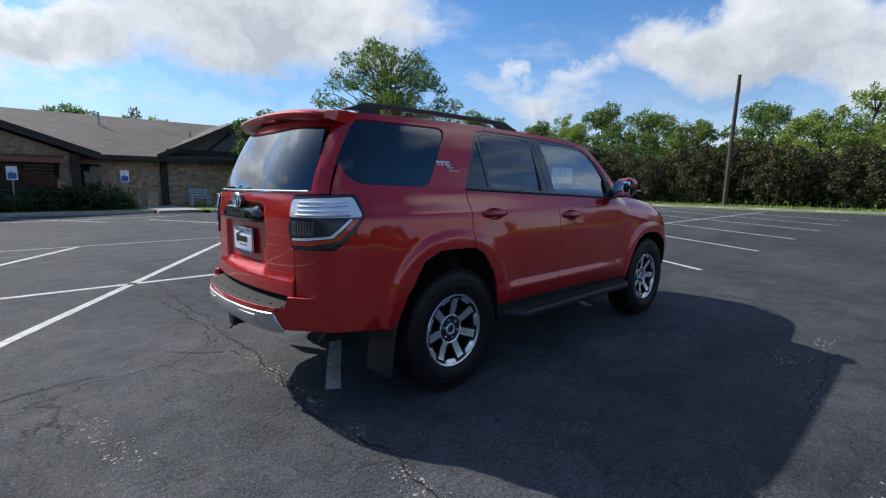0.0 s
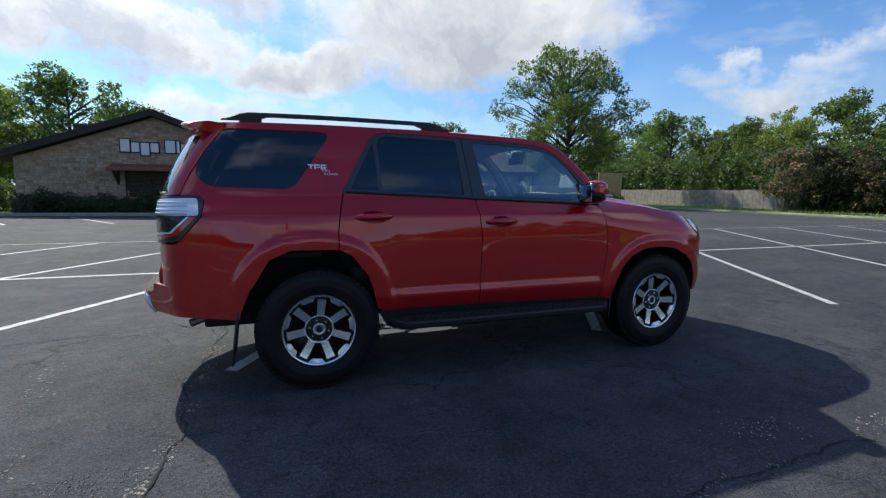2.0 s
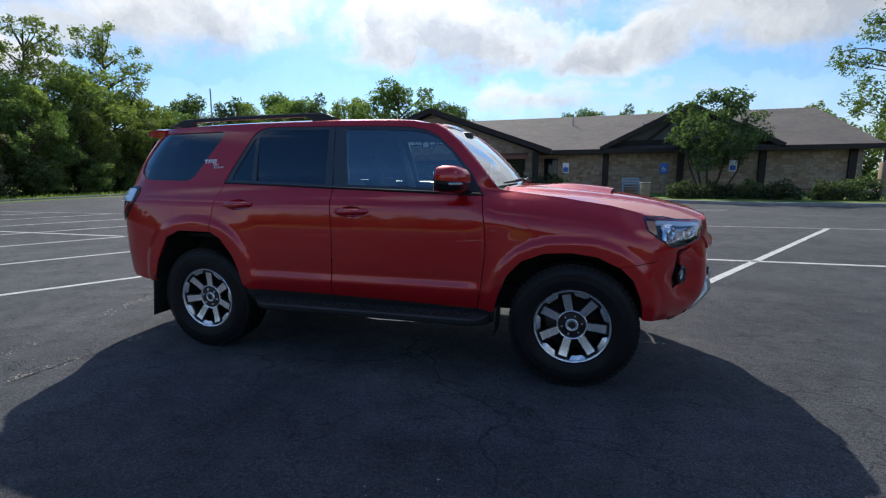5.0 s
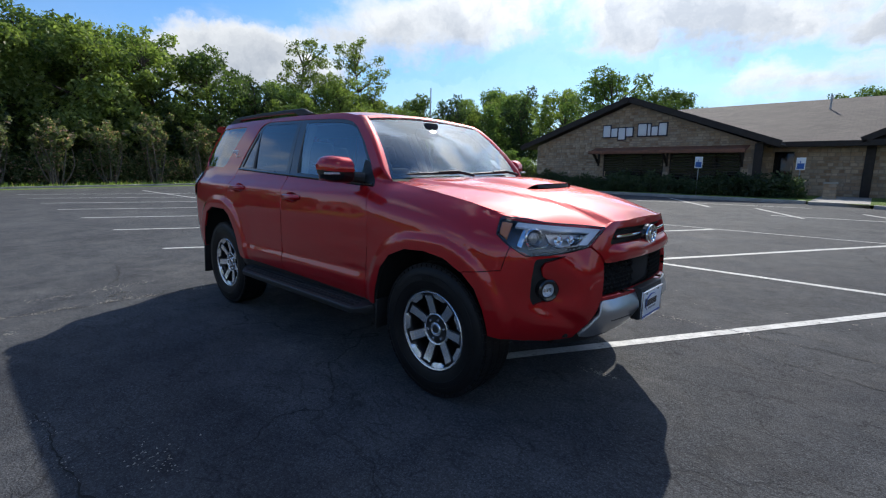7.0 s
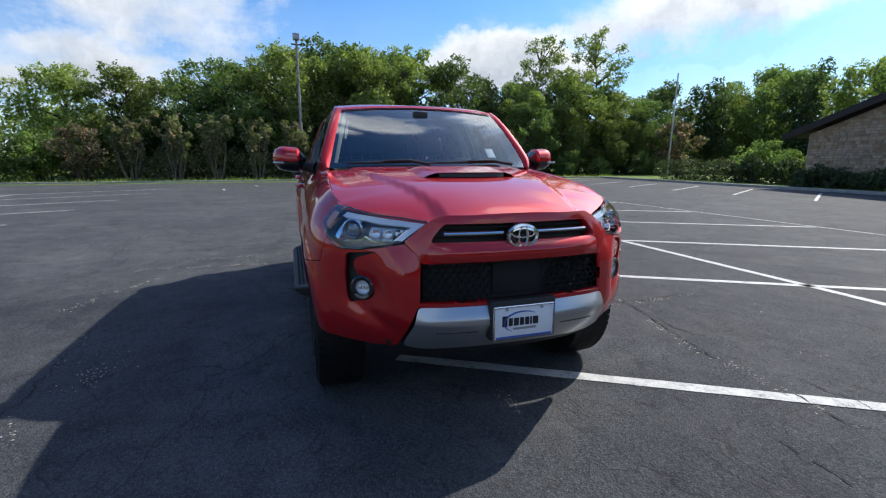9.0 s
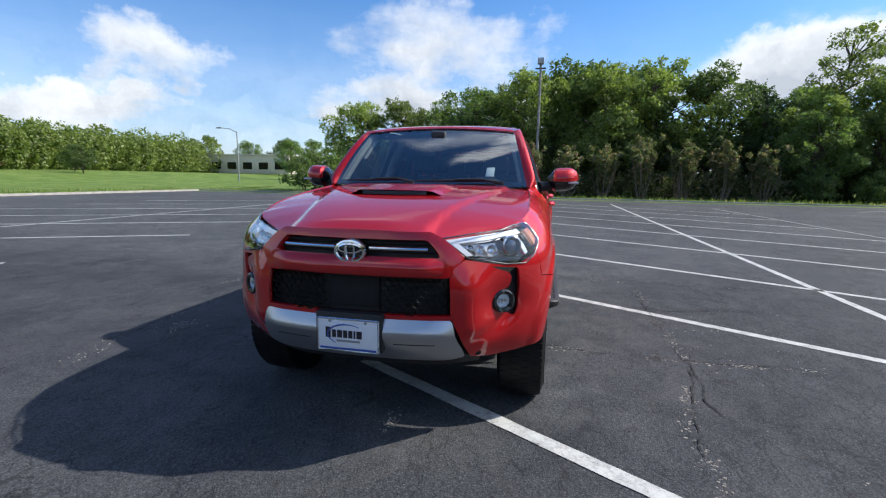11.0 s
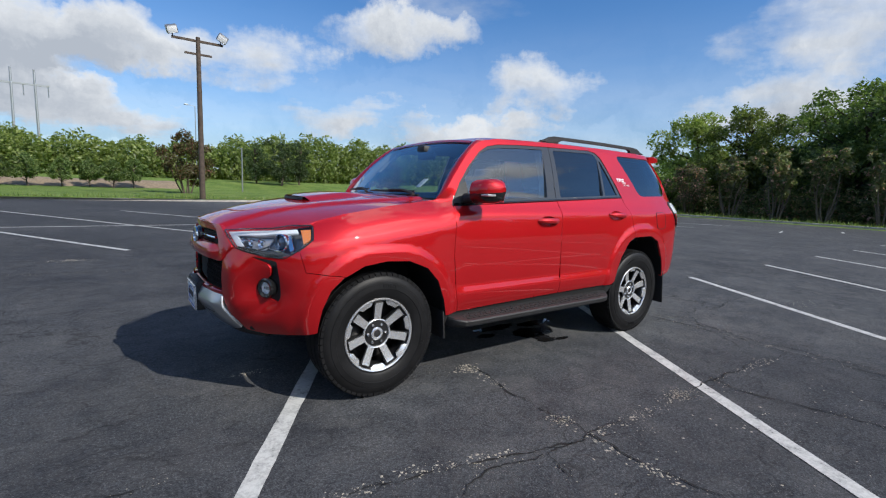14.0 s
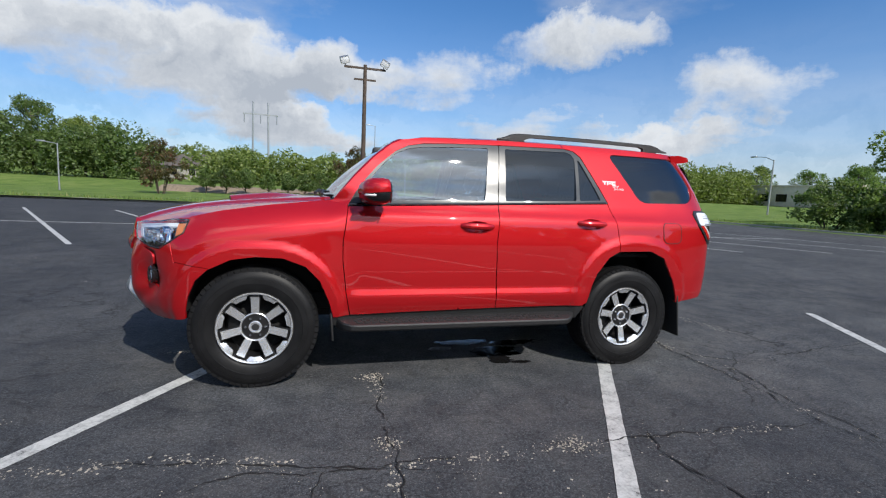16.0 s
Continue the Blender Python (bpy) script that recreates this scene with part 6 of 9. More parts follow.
def build_wheel():
    """One wheel, its outer face towards +y, hub at its origin."""
    w = new("wheel")
    prof = [(0.225, -0.115), (0.245, -0.128), (0.30, -0.136), (0.350, -0.130), (0.375, -0.118), (0.394, -0.098), (0.400, -0.06), (0.401, 0.0), (0.400, 0.06), (0.394, 0.098), (0.375, 0.118), (0.350, 0.130), (0.335, 0.131), (0.333, 0.134), (0.300, 0.136), (0.298, 0.133), (0.260, 0.128), (0.245, 0.120), (0.236, 0.100), (0.225, 0.090)]
    tyre = part("tyre", lathe(prof, 72), TYRE, w, "black all-terrain tyre")
    # tread blocks
    bm = bmesh.new()
    for k in range(60):
        a = 2 * math.pi * k / 60
        for y0, y1, off in ((-0.108, -0.062, 0.0), (-0.050, -0.006, 0.5), (0.006, 0.050, 0.0), (0.062, 0.108, 0.5)):
            m = Matrix.Rotation(-(a + off * math.pi / 30), 4, "Y")
            r = 0.3985 if abs(y0 + y1) < 0.1 else 0.3945
            box_into(bm, (r - 0.01, y0, -0.0178), (r + 0.0042, y1, 0.0178), m)
    for k in range(60):
        m = Matrix.Rotation(2 * math.pi * (k + 0.5) / 60, 4, "Y")
        box_into(bm, (0.372, 0.108, -0.0165), (0.3925, 0.1175, 0.0165), m)
    tagged(part("tread", bm, TYRE, tyre), kind="stuff")
    # sidewall lettering as raised plain bars
    bm = bmesh.new()
    for mid in (0.9, 2.6, 4.4, 5.7):
        for k in range(6):
            m = Matrix.Rotation(mid + 0.055 * k, 4, "Y")
            box_into(bm, (0.308, 0.130, -0.005), (0.330, 0.1372, 0.005), m)
    tagged(part("sidewall_mark", bm, TYRE, tyre), kind="stuff")
    rim = part("rim", lathe([(0.228, -0.115), (0.212, -0.10), (0.200, -0.04), (0.200, 0.03), (0.206, 0.070), (0.214, 0.082), (0.2205, 0.094), (0.2255, 0.1115), (0.233, 0.116), (0.238, 0.112), (0.237, 0.092)], 72), RIM_BLACK, w, "dark and machined seven-spoke alloy rim")
    part("rim_lip", lathe([(0.2225, 0.106), (0.2255, 0.1140), (0.2335, 0.1172), (0.2385, 0.112)], 72), MACHINED, rim)
    part("back_plate", lathe([(0.0, 0.0), (0.10, -0.005), (0.195, -0.03), (0.205, -0.05)], 40), UNDER, w)
    part("brake_disc", lathe([(0.07, -0.02), (0.165, -0.02), (0.165, -0.04)], 40), UNDER, w)
    part("brake_calliper", bevelled_box((0.09, -0.03, -0.06), (0.175, 0.03, 0.07), 0.015), RIM_BLACK, w)
    # spokes: machined faces with dark flanks; a machined block closes each pocket at the lip
    for k in range(7):
        ang = 2 * math.pi * k / 7 + 0.22
        m = Matrix.Rotation(ang, 4, "Y")
        bm = bmesh.new()
        rows = []
        for r, hw, y in ((0.094, 0.0235, 0.0790), (0.13, 0.0243, 0.0845), (0.175, 0.0255, 0.0925), (0.196, 0.0262, 0.0985), (0.206, 0.0262, 0.1020)):
            rows.append([bm.verts.new(m @ Vector((r, y, -hw))), bm.verts.new(m @ Vector((r, y, hw)))])
        for a, b in zip(rows, rows[1:]):
            bm.faces.new((a[0], a[1], b[1], b[0]))
        ext = bmesh.ops.extrude_face_region(bm, geom=bm.faces[:])
        for v in [g for g in ext["geom"] if isinstance(g, bmesh.types.BMVert)]:
            v.co.y -= 0.004
        bmesh.ops.recalc_face_normals(bm, faces=bm.faces[:])
        part("spoke", bm, MACHINED, rim, sharp=20)
        bm = bmesh.new()
        rows = []
        for r, hw, y in ((0.070, 0.027, 0.068), (0.085, 0.027, 0.0715), (0.13, 0.029, 0.078), (0.175, 0.032, 0.087), (0.205, 0.036, 0.094), (0.217, 0.040, 0.096)):
            rows.append([bm.verts.new(m @ Vector(p)) for p in ((r, y, -hw), (r, y, hw), (r, y - 0.045, hw * 0.8), (r, y - 0.045, -hw * 0.8))])
        for a, b in zip(rows, rows[1:]):
            for i in range(4):
                bm.faces.new((a[i], a[(i + 1) % 4], b[(i + 1) % 4], b[i]))
        bmesh.ops.recalc_face_normals(bm, faces=bm.faces[:])
        part("spoke_flank", bm, RIM_BLACK, rim)
        bm = bmesh.new()
        vs = []
        for da in (-0.23, -0.16, 0.0, 0.16, 0.23):
            mm = Matrix.Rotation(ang + math.pi / 7 + da, 4, "Y")
            vs.append((bm.verts.new(mm @ Vector((0.2165 if abs(da) > 0.2 else 0.196, 0.1005, 0))), bm.verts.new(mm @ Vector((0.2225, 0.1100, 0)))))
        for p, q in zip(vs, vs[1:]):
            bm.faces.new((p[0], p[1], q[1], q[0]))
        ext = bmesh.ops.extrude_face_region(bm, geom=bm.faces[:])
        for v in [g for g in ext["geom"] if isinstance(g, bmesh.types.BMVert)]:
            v.co.y -= 0.010
        bmesh.ops.recalc_face_normals(bm, faces=bm.faces[:])
        part("lip_block", bm, MACHINED, rim, sharp=20)
    part("hub_ring", lathe([(0.084, 0.070), (0.0865, 0.0765), (0.0915, 0.0785), (0.0955, 0.0765), (0.097, 0.066)], 48), MACHINED, rim)
    part("hub", lathe([(0.085, 0.03), (0.085, 0.060), (0.082, 0.069), (0.040, 0.072), (0.038, 0.066), (0.0, 0.066)], 40), RIM_BLACK, rim)
    part("centre_cap", lathe([(0.041, 0.060), (0.041, 0.077), (0.035, 0.083), (0.026, 0.082), (0.023, 0.079), (0.0, 0.080)], 32), MACHINED, rim, "silver centre cap")
    part("cap_mark", lathe([(0.023, 0.0800), (0.014, 0.0815), (0.0, 0.0815)], 20), LAMP_DARK, rim)
    for k in range(6):
        m = Matrix.Rotation(2 * math.pi * k / 6, 4, "Y")
        n = part("lug_nut", lathe([(0.0105, 0.05), (0.0105, 0.078), (0.007, 0.084), (0.0, 0.085)], 6), CHROME, rim)
        n.matrix_basis = m @ Matrix.Translation((0.062, 0, 0))
    return w


def step_board(sgn):
    """A running board: flat by the sill, sloping to a thin outer lip, its ends swept back."""
    bm = bmesh.new()
    rows = []
    for x, out in ((-0.935, 0.30), (-0.915, 0.52), (-0.87, 0.80), (-0.82, 0.97), (-0.77, 1.0), (0.0, 1.0), (0.73, 1.0), (0.785, 0.97), (0.835, 0.80), (0.87, 0.52), (0.885, 0.30)):
        reach = 0.80 + 0.198 * out
        flat = min(0.885, reach - 0.03)
        lip = 0.457 - max(0.0, reach - 0.885) * 0.22
        ring = [(0.80, 0.452), (0.806, 0.458), (flat, 0.458), (reach - 0.008, lip), (reach, lip - 0.010), (reach - 0.004, lip - 0.036), (reach - 0.03, 0.380), (0.80, 0.384)]
        rows.append([bm.verts.new((x, sgn * y, z)) for y, z in ring])
    for a, b in zip(rows, rows[1:]):
        for i in range(8):
            bm.faces.new((a[i], a[(i + 1) % 8], b[(i + 1) % 8], b[i]))
    bm.faces.new(rows[0])
    bm.faces.new(rows[-1][::-1])
    bmesh.ops.recalc_face_normals(bm, faces=bm.faces)
    return bm


def build_running_gear():
    first = build_wheel()
    for x, sgn, turn in ((1.395, 1, 0.0), (-1.395, 1, 0.5), (1.395, -1, 0.2), (-1.395, -1, 0.8)):
        m = Matrix.Translation((x, sgn * 0.768, 0.401)) @ (Matrix.Identity(4) if sgn > 0 else Matrix.Rotation(math.pi, 4, "Z")) @ Matrix.Rotation(turn, 4, "Y")
        w = first if x > 0 and sgn > 0 else copy_thing(first, m)
        w.matrix_basis = m
        w.parent = car
        w.name = "wheel"
    # arch liners
    for cx, arch in ((1.375, ARCH_F), (-1.43, ARCH_R)):
        for sgn in (1, -1):
            bm = bmesh.new()
            rows = []
            n = 30
            for k in range(n + 1):
                t = k / n * (len(arch) - 1)
                i = min(int(t), len(arch) - 2)
                a, b = arch[i], arch[i + 1]
                x, z = a[0] + (b[0] - a[0]) * (t - i), a[1] + (b[1] - a[1]) * (t - i)
                y = skin(S(x, z), z).y
                grow = 1.04
                xi, zi = cx + (x - cx) * grow, 0.39 + (z - 0.39) * grow
                rows.append([bm.verts.new((x, sgn * (y - 0.004), z)), bm.verts.new((x, sgn * (y - 0.03), z)), bm.verts.new((xi, sgn * (y - 0.06), zi)), bm.verts.new((xi, sgn * 0.50, zi))])
            for a, b in zip(rows, rows[1:]):
                for i in range(3):
                    bm.faces.new((a[i], a[i + 1], b[i + 1], b[i]))
            c = bm.verts.new((cx, sgn * 0.50, 0.5))
            for a, b in zip(rows, rows[1:]):
                bm.faces.new((a[3], c, b[3]))
            part("arch_liner", bm, UNDER, car)
    # underbody: floor, frame rails, axles
    part("floor_pan", bevelled_box((-2.08, -0.60, 0.45), (2.10, 0.60, 0.58), 0.03), UNDER, car)
    part("mid_floor", bevelled_box((-0.95, -0.86, 0.42), (0.86, 0.86, 0.55), 0.03), UNDER, car)
    for sgn in (1, -1):
        part("frame_rail", bevelled_box((-2.12, min(sgn * 0.40, sgn * 0.52), 0.38), (2.0, max(sgn * 0.40, sgn * 0.52), 0.49), 0.02), UNDER, car)
    for x in (1.395, -1.395):
        bm = bmesh.new()
        tube_into(bm, [(x, -0.72, 0.40), (x, -0.15, 0.38), (x, 0.15, 0.38), (x, 0.72, 0.40)], [0.05, 0.07, 0.11, 0.05], 12)
        part("axle", bm, UNDER, car)
    # engine bay and cabin lower body, dark, so that no daylight shows through
    part("engine_bay", bevelled_box((0.98, -0.55, 0.5), (2.12, 0.55, 0.98), 0.03), UNDER, car)
    # side steps
    for sgn in (1, -1):
        def y2(a, b):
            return (min(sgn * a, sgn * b), max(sgn * a, sgn * b))
        step = part("side_step", step_board(sgn), MATT_BLACK, car, "black running board with a sloping ribbed tread", sharp=24)
        bm = bmesh.new()
        slope = math.atan2(0.022, 0.10)
        for k in range(30):
            x = -0.77 + 1.50 * k / 29
            for y, wide, off in ((0.905, 0.020, 0.0), (0.932, 0.014, 0.022), (0.958, 0.020, 0.0)):
                m = Matrix.Translation((x + off, sgn * y, 0.457 - (y - 0.885) * math.tan(slope))) @ Matrix.Rotation(-sgn * slope, 4, "X")
                box_into(bm, (-wide, -0.0085, -0.003), (wide, 0.0085, 0.0028), m)
        tagged(part("tread_ribbing", bm, STEP_PAD, step), kind="stuff")
        bm = bmesh.new()
        tube_into(bm, [(-0.80, sgn * 0.990, 0.428), (0.0, sgn * 0.992, 0.428), (0.77, sgn * 0.990, 0.428)], [0.0045, 0.006, 0.0045], 6)
        part("step_edge", bm, STEP_EDGE, step, "dull grey outer lip")
        for x in (-0.6, 0.1, 0.6):
            lo, hi = y2(0.55, 0.84)
            part("step_bracket", bevelled_box((x - 0.03, lo, 0.395), (x + 0.03, hi, 0.435), 0.008), UNDER, step)
        # mud flaps
        for x, z0, z1, ya, yb in ((0.915, 0.30, 0.50, 0.70, 0.90), (-1.880, 0.225, 0.58, 0.66, 0.905)):
            lo, hi = y2(ya, yb)
            m = Matrix.Translation((x, 0, z1)) @ Matrix.Rotation(radians(7 if x < 0 else 4), 4, "Y") @ Matrix.Translation((-x, 0, -z1))
            part("mud_flap", bevelled_box((x - 0.008, lo, z0), (x + 0.008, hi, z1), 0.007, m), MATT_BLACK, car, "black rubber mud flap")


def build_interior():
    part("dashboard", bevelled_box((0.42, -0.70, 0.92), (0.98, 0.70, 1.225), 0.06, seg=3), CABIN, car)
    part("dash_top", bevelled_box((0.55, -0.66, 1.215), (0.96, 0.66, 1.250), 0.03), CABIN, car)
    part("centre_console", bevelled_box((-0.45, -0.13, 0.55), (0.45, 0.13, 0.92), 0.04), CABIN, car)
    for sgn in (1, -1):
        part("door_trim", panel_mesh(on_side([(0.70, 1.20), (-1.15, 1.27), (-1.0, 0.98), (0.75, 0.85)]), skin, side=sgn, grid=0.12, shift=-0.09, depth=0.02), CABIN, car)
    # steering wheel
    bm = bmesh.new()
    m = Matrix.Translation((0.36, 0.37, 1.15)) @ Matrix.Rotation(radians(-65), 4, "Y")
    tube_into(bm, [m @ Vector((0.185 * math.cos(a), 0.185 * math.sin(a), 0)) for a in np.linspace(0, 2 * math.pi, 37)], [0.016] * 37, 8, cap=False)
    sw = part("steering_wheel", bm, CABIN, car, "black steering wheel")
    for a in (0.0, math.pi / 2 + 0.2, -math.pi / 2 - 0.2):
        bm = bmesh.new()
        tube_into(bm, [m @ Vector((0.03 * math.cos(a), 0.03 * math.sin(a), 0)), m @ Vector((0.185 * math.cos(a), 0.185 * math.sin(a), 0))], [0.03, 0.016], 8)
        part("wheel_spoke", bm, CABIN, sw)
    hubm = part("wheel_boss", bevelled_box((-0.06, -0.07, -0.03), (0.06, 0.07, 0.03), 0.025), CABIN, sw)
    hubm.matrix_basis = m
    # seats with head rests
    for x, ys in ((-0.25, (0.37, -0.37)), (-1.12, (0.42, 0.0, -0.42))):
        for y in ys:
            wdt = 0.25 if x > -0.5 else 0.20
            seat = part("seat", bevelled_box((x - 0.05, y - wdt, 0.60), (x + 0.46, y + wdt, 0.80), 0.06, seg=3), SEAT, car, "dark leather seat")
            m = Matrix.Translation((x, y, 0.75)) @ Matrix.Rotation(radians(-17), 4, "Y")
            part("seat_back", bevelled_box((-0.08, -wdt, 0.0), (0.07, wdt, 0.60), 0.06, m, 3), SEAT, seat)
            part("head_rest", bevelled_box((-0.06, -0.12, 0.64), (0.05, 0.12, 0.83), 0.045, m, 3), SEAT, seat)
            bm = bmesh.new()
            for o in (-0.05, 0.05):
                tube_into(bm, [m @ Vector((0, o, 0.56)), m @ Vector((0, o, 0.68))], [0.007, 0.007], 6)
            part("head_rest_post", bm, CHROME, seat)
    part("load_cover", bevelled_box((-2.15, -0.70, 0.86), (-1.35, 0.70, 0.90), 0.02), CABIN, car)
    # roof lining and inner pillars
    bm = sheet(lambda u, v: Vector((-1.9 + v * 2.30, 0.565 * u, 1.715 - 0.05 * abs(u) ** 3 - 0.03 * v ** 6)), np.linspace(-1, 1, 9), np.linspace(0, 1, 9), True)
    part("roof_lining", bm, LINING, car)
    for sgn in (1, -1):
        bm = bmesh.new()
        tube_into(bm, [screen(sgn * 1.0, v) + Vector((-0.05, -sgn * 0.015, -0.02)) for v in np.linspace(0, 1, 7)], [0.035] * 7, 8)
        part("pillar_trim", bm, LINING, car)
        bm = bmesh.new()
        tube_into(bm, [(-0.22, sgn * 0.72, 1.2), (-0.27, sgn * 0.655, 1.45), (-0.30, sgn * 0.55, 1.67)], [0.04, 0.04, 0.04], 8)
        part("pillar_trim", bm, LINING, car)
    # grab handle, driving mirror, sticker, paper on the dash
    bm = bmesh.new()
    tube_into(bm, [screen(-0.93, v) + Vector((-0.11, 0.03, 0)) for v in (0.42, 0.48, 0.6, 0.72, 0.78)], [0.012, 0.015, 0.015, 0.015, 0.012], 8)
    part("grab_handle", bm, LINING, car)
    mir = part("driving_mirror", bevelled_box((-0.02, -0.12, -0.035), (0.02, 0.12, 0.035), 0.018), CABIN, car)
    mir.matrix_basis = Matrix.Translation((0.49, 0.0, 1.60))
    part("mirror_mount", bevelled_box((0.47, -0.06, 1.62), (0.56, 0.06, 1.685), 0.02), CABIN, car)
    c = screen(0.66, 0.22)
    st = part("screen_sticker", bevelled_box((-0.002, -0.030, -0.05), (0.002, 0.030, 0.05), 0.001), PAPER, car, "white price sticker inside the windscreen")
    st.matrix_basis = Matrix.Translation(c + Vector((-0.012, 0, -0.01))) @ Matrix.Rotation(radians(-50), 4, "Y")
    part("dash_paper", bevelled_box((0.76, -0.19, 1.252), (0.90, 0.05, 1.256), 0.001), PAPER, car, "sheet of white paper on the dashboard")


def build_decals():
    """White bars where the model's lettering stands on the rear pillar."""
    for sgn in (1, -1):
        bm = bmesh.new()

        def bar(x0, x1, z0, z1, slant=0.012):
            q = [(x0, z0), (x1, z0), (x1 - slant * 0, z1), (x0, z1)]
            vs = []
            for x, z in q:
                p = skin(S(x, z), z)
                vs.append(bm.verts.new((p.x, sgn * (p.y + 0.0022), p.z)))
            bm.faces.new(vs)
        # first word large, the second and third smaller and lower, read from the front on the left side and from the rear on the right
        x0, step = (-1.192, -1.0) if sgn > 0 else (-1.435, 1.0)

        def mark(at, w, z0, z1):
            bar(x0 + step * at, x0 + step * (at + w), z0, z1)
        mark(0.0, 0.036, 1.474, 1.483)
        mark(0.014, 0.010, 1.452, 1.474)
        for at in (0.040, 0.082):
            mark(at, 0.036, 1.474, 1.483)
            mark(at, 0.010, 1.452, 1.474)
            mark(at + 0.014, 0.022, 1.460, 1.467)
        mark(0.086, 0.030, 1.450, 1.457)
        part("pillar_lettering", bm, WHITE, car, "white lettering on the rear pillar", smooth=False)
        for word, at, z, size in (("OFF", 0.088, 1.434, 0.021), ("ROAD", 0.100, 1.414, 0.021)):
            font = bpy.data.curves.new("pillar_word", "FONT")
            font.body, font.size, font.extrude, font.space_character = word, size, 0.0006, 1.05
            carrier = bpy.data.objects.new("pillar_word", font)
            me = bpy.data.meshes.new_from_object(carrier)
            bpy.data.objects.remove(carrier)
            for v in me.vertices:
                x, zz = x0 + step * (at + v.co.x * 1.5), z + v.co.y
                p = skin(S(x, zz), zz)
                v.co = (p.x, sgn * (p.y + 0.0024 + v.co.z), p.z)
            me.materials.clear()
            me.materials.append(WHITE)
            o = new("pillar_word", me)
            o.parent = car


build_body()
build_front()
build_headlamps()
build_hood()
build_cabin_top()
build_rear()
build_running_gear()
build_interior()
build_decals()


# ---------------------------------------------------------------- ground, car park, kerbs, lines
LOT = [(-29.5, -27.5), (29.5, -28.5), (29.5, 60.0), (16.0, 60.0), (16.0, 18.5), (14.0, 17.0), (8.0, 17.2), (3.2, 19.6), (1.2, 20.6), (-4.0, 21.0), (-29.5, 23.8)]


def lawn_height(x, y):
    """The grass rises gently beyond the car park's far edge."""
    h = 0.10
    h += 0.18 * ease(-30, -50, y) + 1.0 * ease(-51, -64, y) + 1.7 * ease(-64, -140, y)
    h += 0.5 * ease(32, 60, x) + 0.4 * ease(-32, -60, x)
    return h


def build_ground():
    bm = bmesh.new()
    xs = [-1500, -700, -300, -160, -110] + list(range(-90, 91, 6)) + [110, 160, 300, 700, 1500]
    ys = [-1500, -700, -300, -190, -150, -120] + list(range(-102, 79, 6)) + [100, 160, 300, 700, 1500]
    grid = {}
    for i, x in enumerate(xs):
        for j, y in enumerate(ys):
            inside_lot = -29.4 < x < 29.4 and -27.4 < y < 60
            z = -0.25 if inside_lot else lawn_height(x, y)
            if -36 <= x <= 36 and -34 <= y <= 66 and not inside_lot:
                z = min(z, 0.06)
            grid[i, j] = bm.verts.new((x, y, z))
    for i in range(len(xs) - 1):
        for j in range(len(ys) - 1):
            bm.faces.new((grid[i, j], grid[i + 1, j], grid[i + 1, j + 1], grid[i, j + 1]))
    tagged(part("ground", bm, GRASS), "mown green lawn round the car park", "lawn", kind="structure")
    # verges: narrow strips that close the gap between the lot and the lawn
    for name, lo, hi in (("verge", (-42, -34), (-29.5, 66)), ("verge", (29.5, -34), (42, 66)), ("verge", (-42, -40), (42, -27.9))):
        bm = bmesh.new()
        nx, ny = max(2, int((hi[0] - lo[0]) / 2)), max(2, int((hi[1] - lo[1]) / 2))
        g = [[bm.verts.new((lo[0] + (hi[0] - lo[0]) * i / nx, lo[1] + (hi[1] - lo[1]) * j / ny, 0.105 + 0.03 * noise.noise(Vector((i * 0.7, j * 0.7, 3))))) for j in range(ny + 1)] for i in range(nx + 1)]
        for i in range(nx):
            for j in range(ny):
                bm.faces.new((g[i][j], g[i + 1][j], g[i + 1][j + 1], g[i][j + 1]))
        if name == "verge" and lo[1] == -40:
            for v in bm.verts:
                v.co.z += 0.012 + max(0.0, lawn_height(v.co.x, v.co.y) - 0.1) + 0.02
        tagged(part("verge", bm, GRASS), "rough grass verge along the kerb", "lawn", kind="structure")
    # the asphalt, one slab
    bm = bmesh.new()
    up = [bm.verts.new((x, y, 0)) for x, y in LOT]
    down = [bm.verts.new((x, y, -0.2)) for x, y in LOT]
    bm.faces.new(up)
    for k in range(len(LOT)):
        n = (k + 1) % len(LOT)
        bm.faces.new((up[n], up[k], down[k], down[n]))
    bmesh.ops.triangulate(bm, faces=[f for f in bm.faces if len(f.verts) > 4])
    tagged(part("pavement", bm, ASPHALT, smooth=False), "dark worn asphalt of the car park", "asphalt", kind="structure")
    # planted bed round the building
    bed = [(-29.5, 23.95), (-4.0, 21.15), (1.2, 20.75), (3.2, 19.75), (8.0, 17.35), (14.0, 17.15), (15.85, 18.6), (15.85, 60), (-60, 60), (-60, 23.95)]
    bm = bmesh.new()
    bm.faces.new([bm.verts.new((x, y, 0.115)) for x, y in bed])
    bmesh.ops.triangulate(bm, faces=bm.faces[:])
    tagged(part("planting_bed", bm, GRASS, smooth=False), "rough grass bed before the building", "lawn", kind="structure")
    # bark mulch bank behind the row of small trees
    bm = bmesh.new()
    rows = []
    for k in range(41):
        x = -3.5 + 20.0 * k / 40
        w = noise.noise(Vector((x * 0.6, 2.0, 0.0)))
        rows.append([bm.verts.new((x, y + 0.5 * w, z + 0.10 * w * (0 < z < 2))) for y, z in ((-49.4, 0.22), (-50.4, 0.50), (-51.8, 0.92), (-53.4, 1.02), (-56.0, 0.35))])
    for r0, r1 in zip(rows, rows[1:]):
        for i in range(4):
            bm.faces.new((r0[i], r0[i + 1], r1[i + 1], r1[i]))
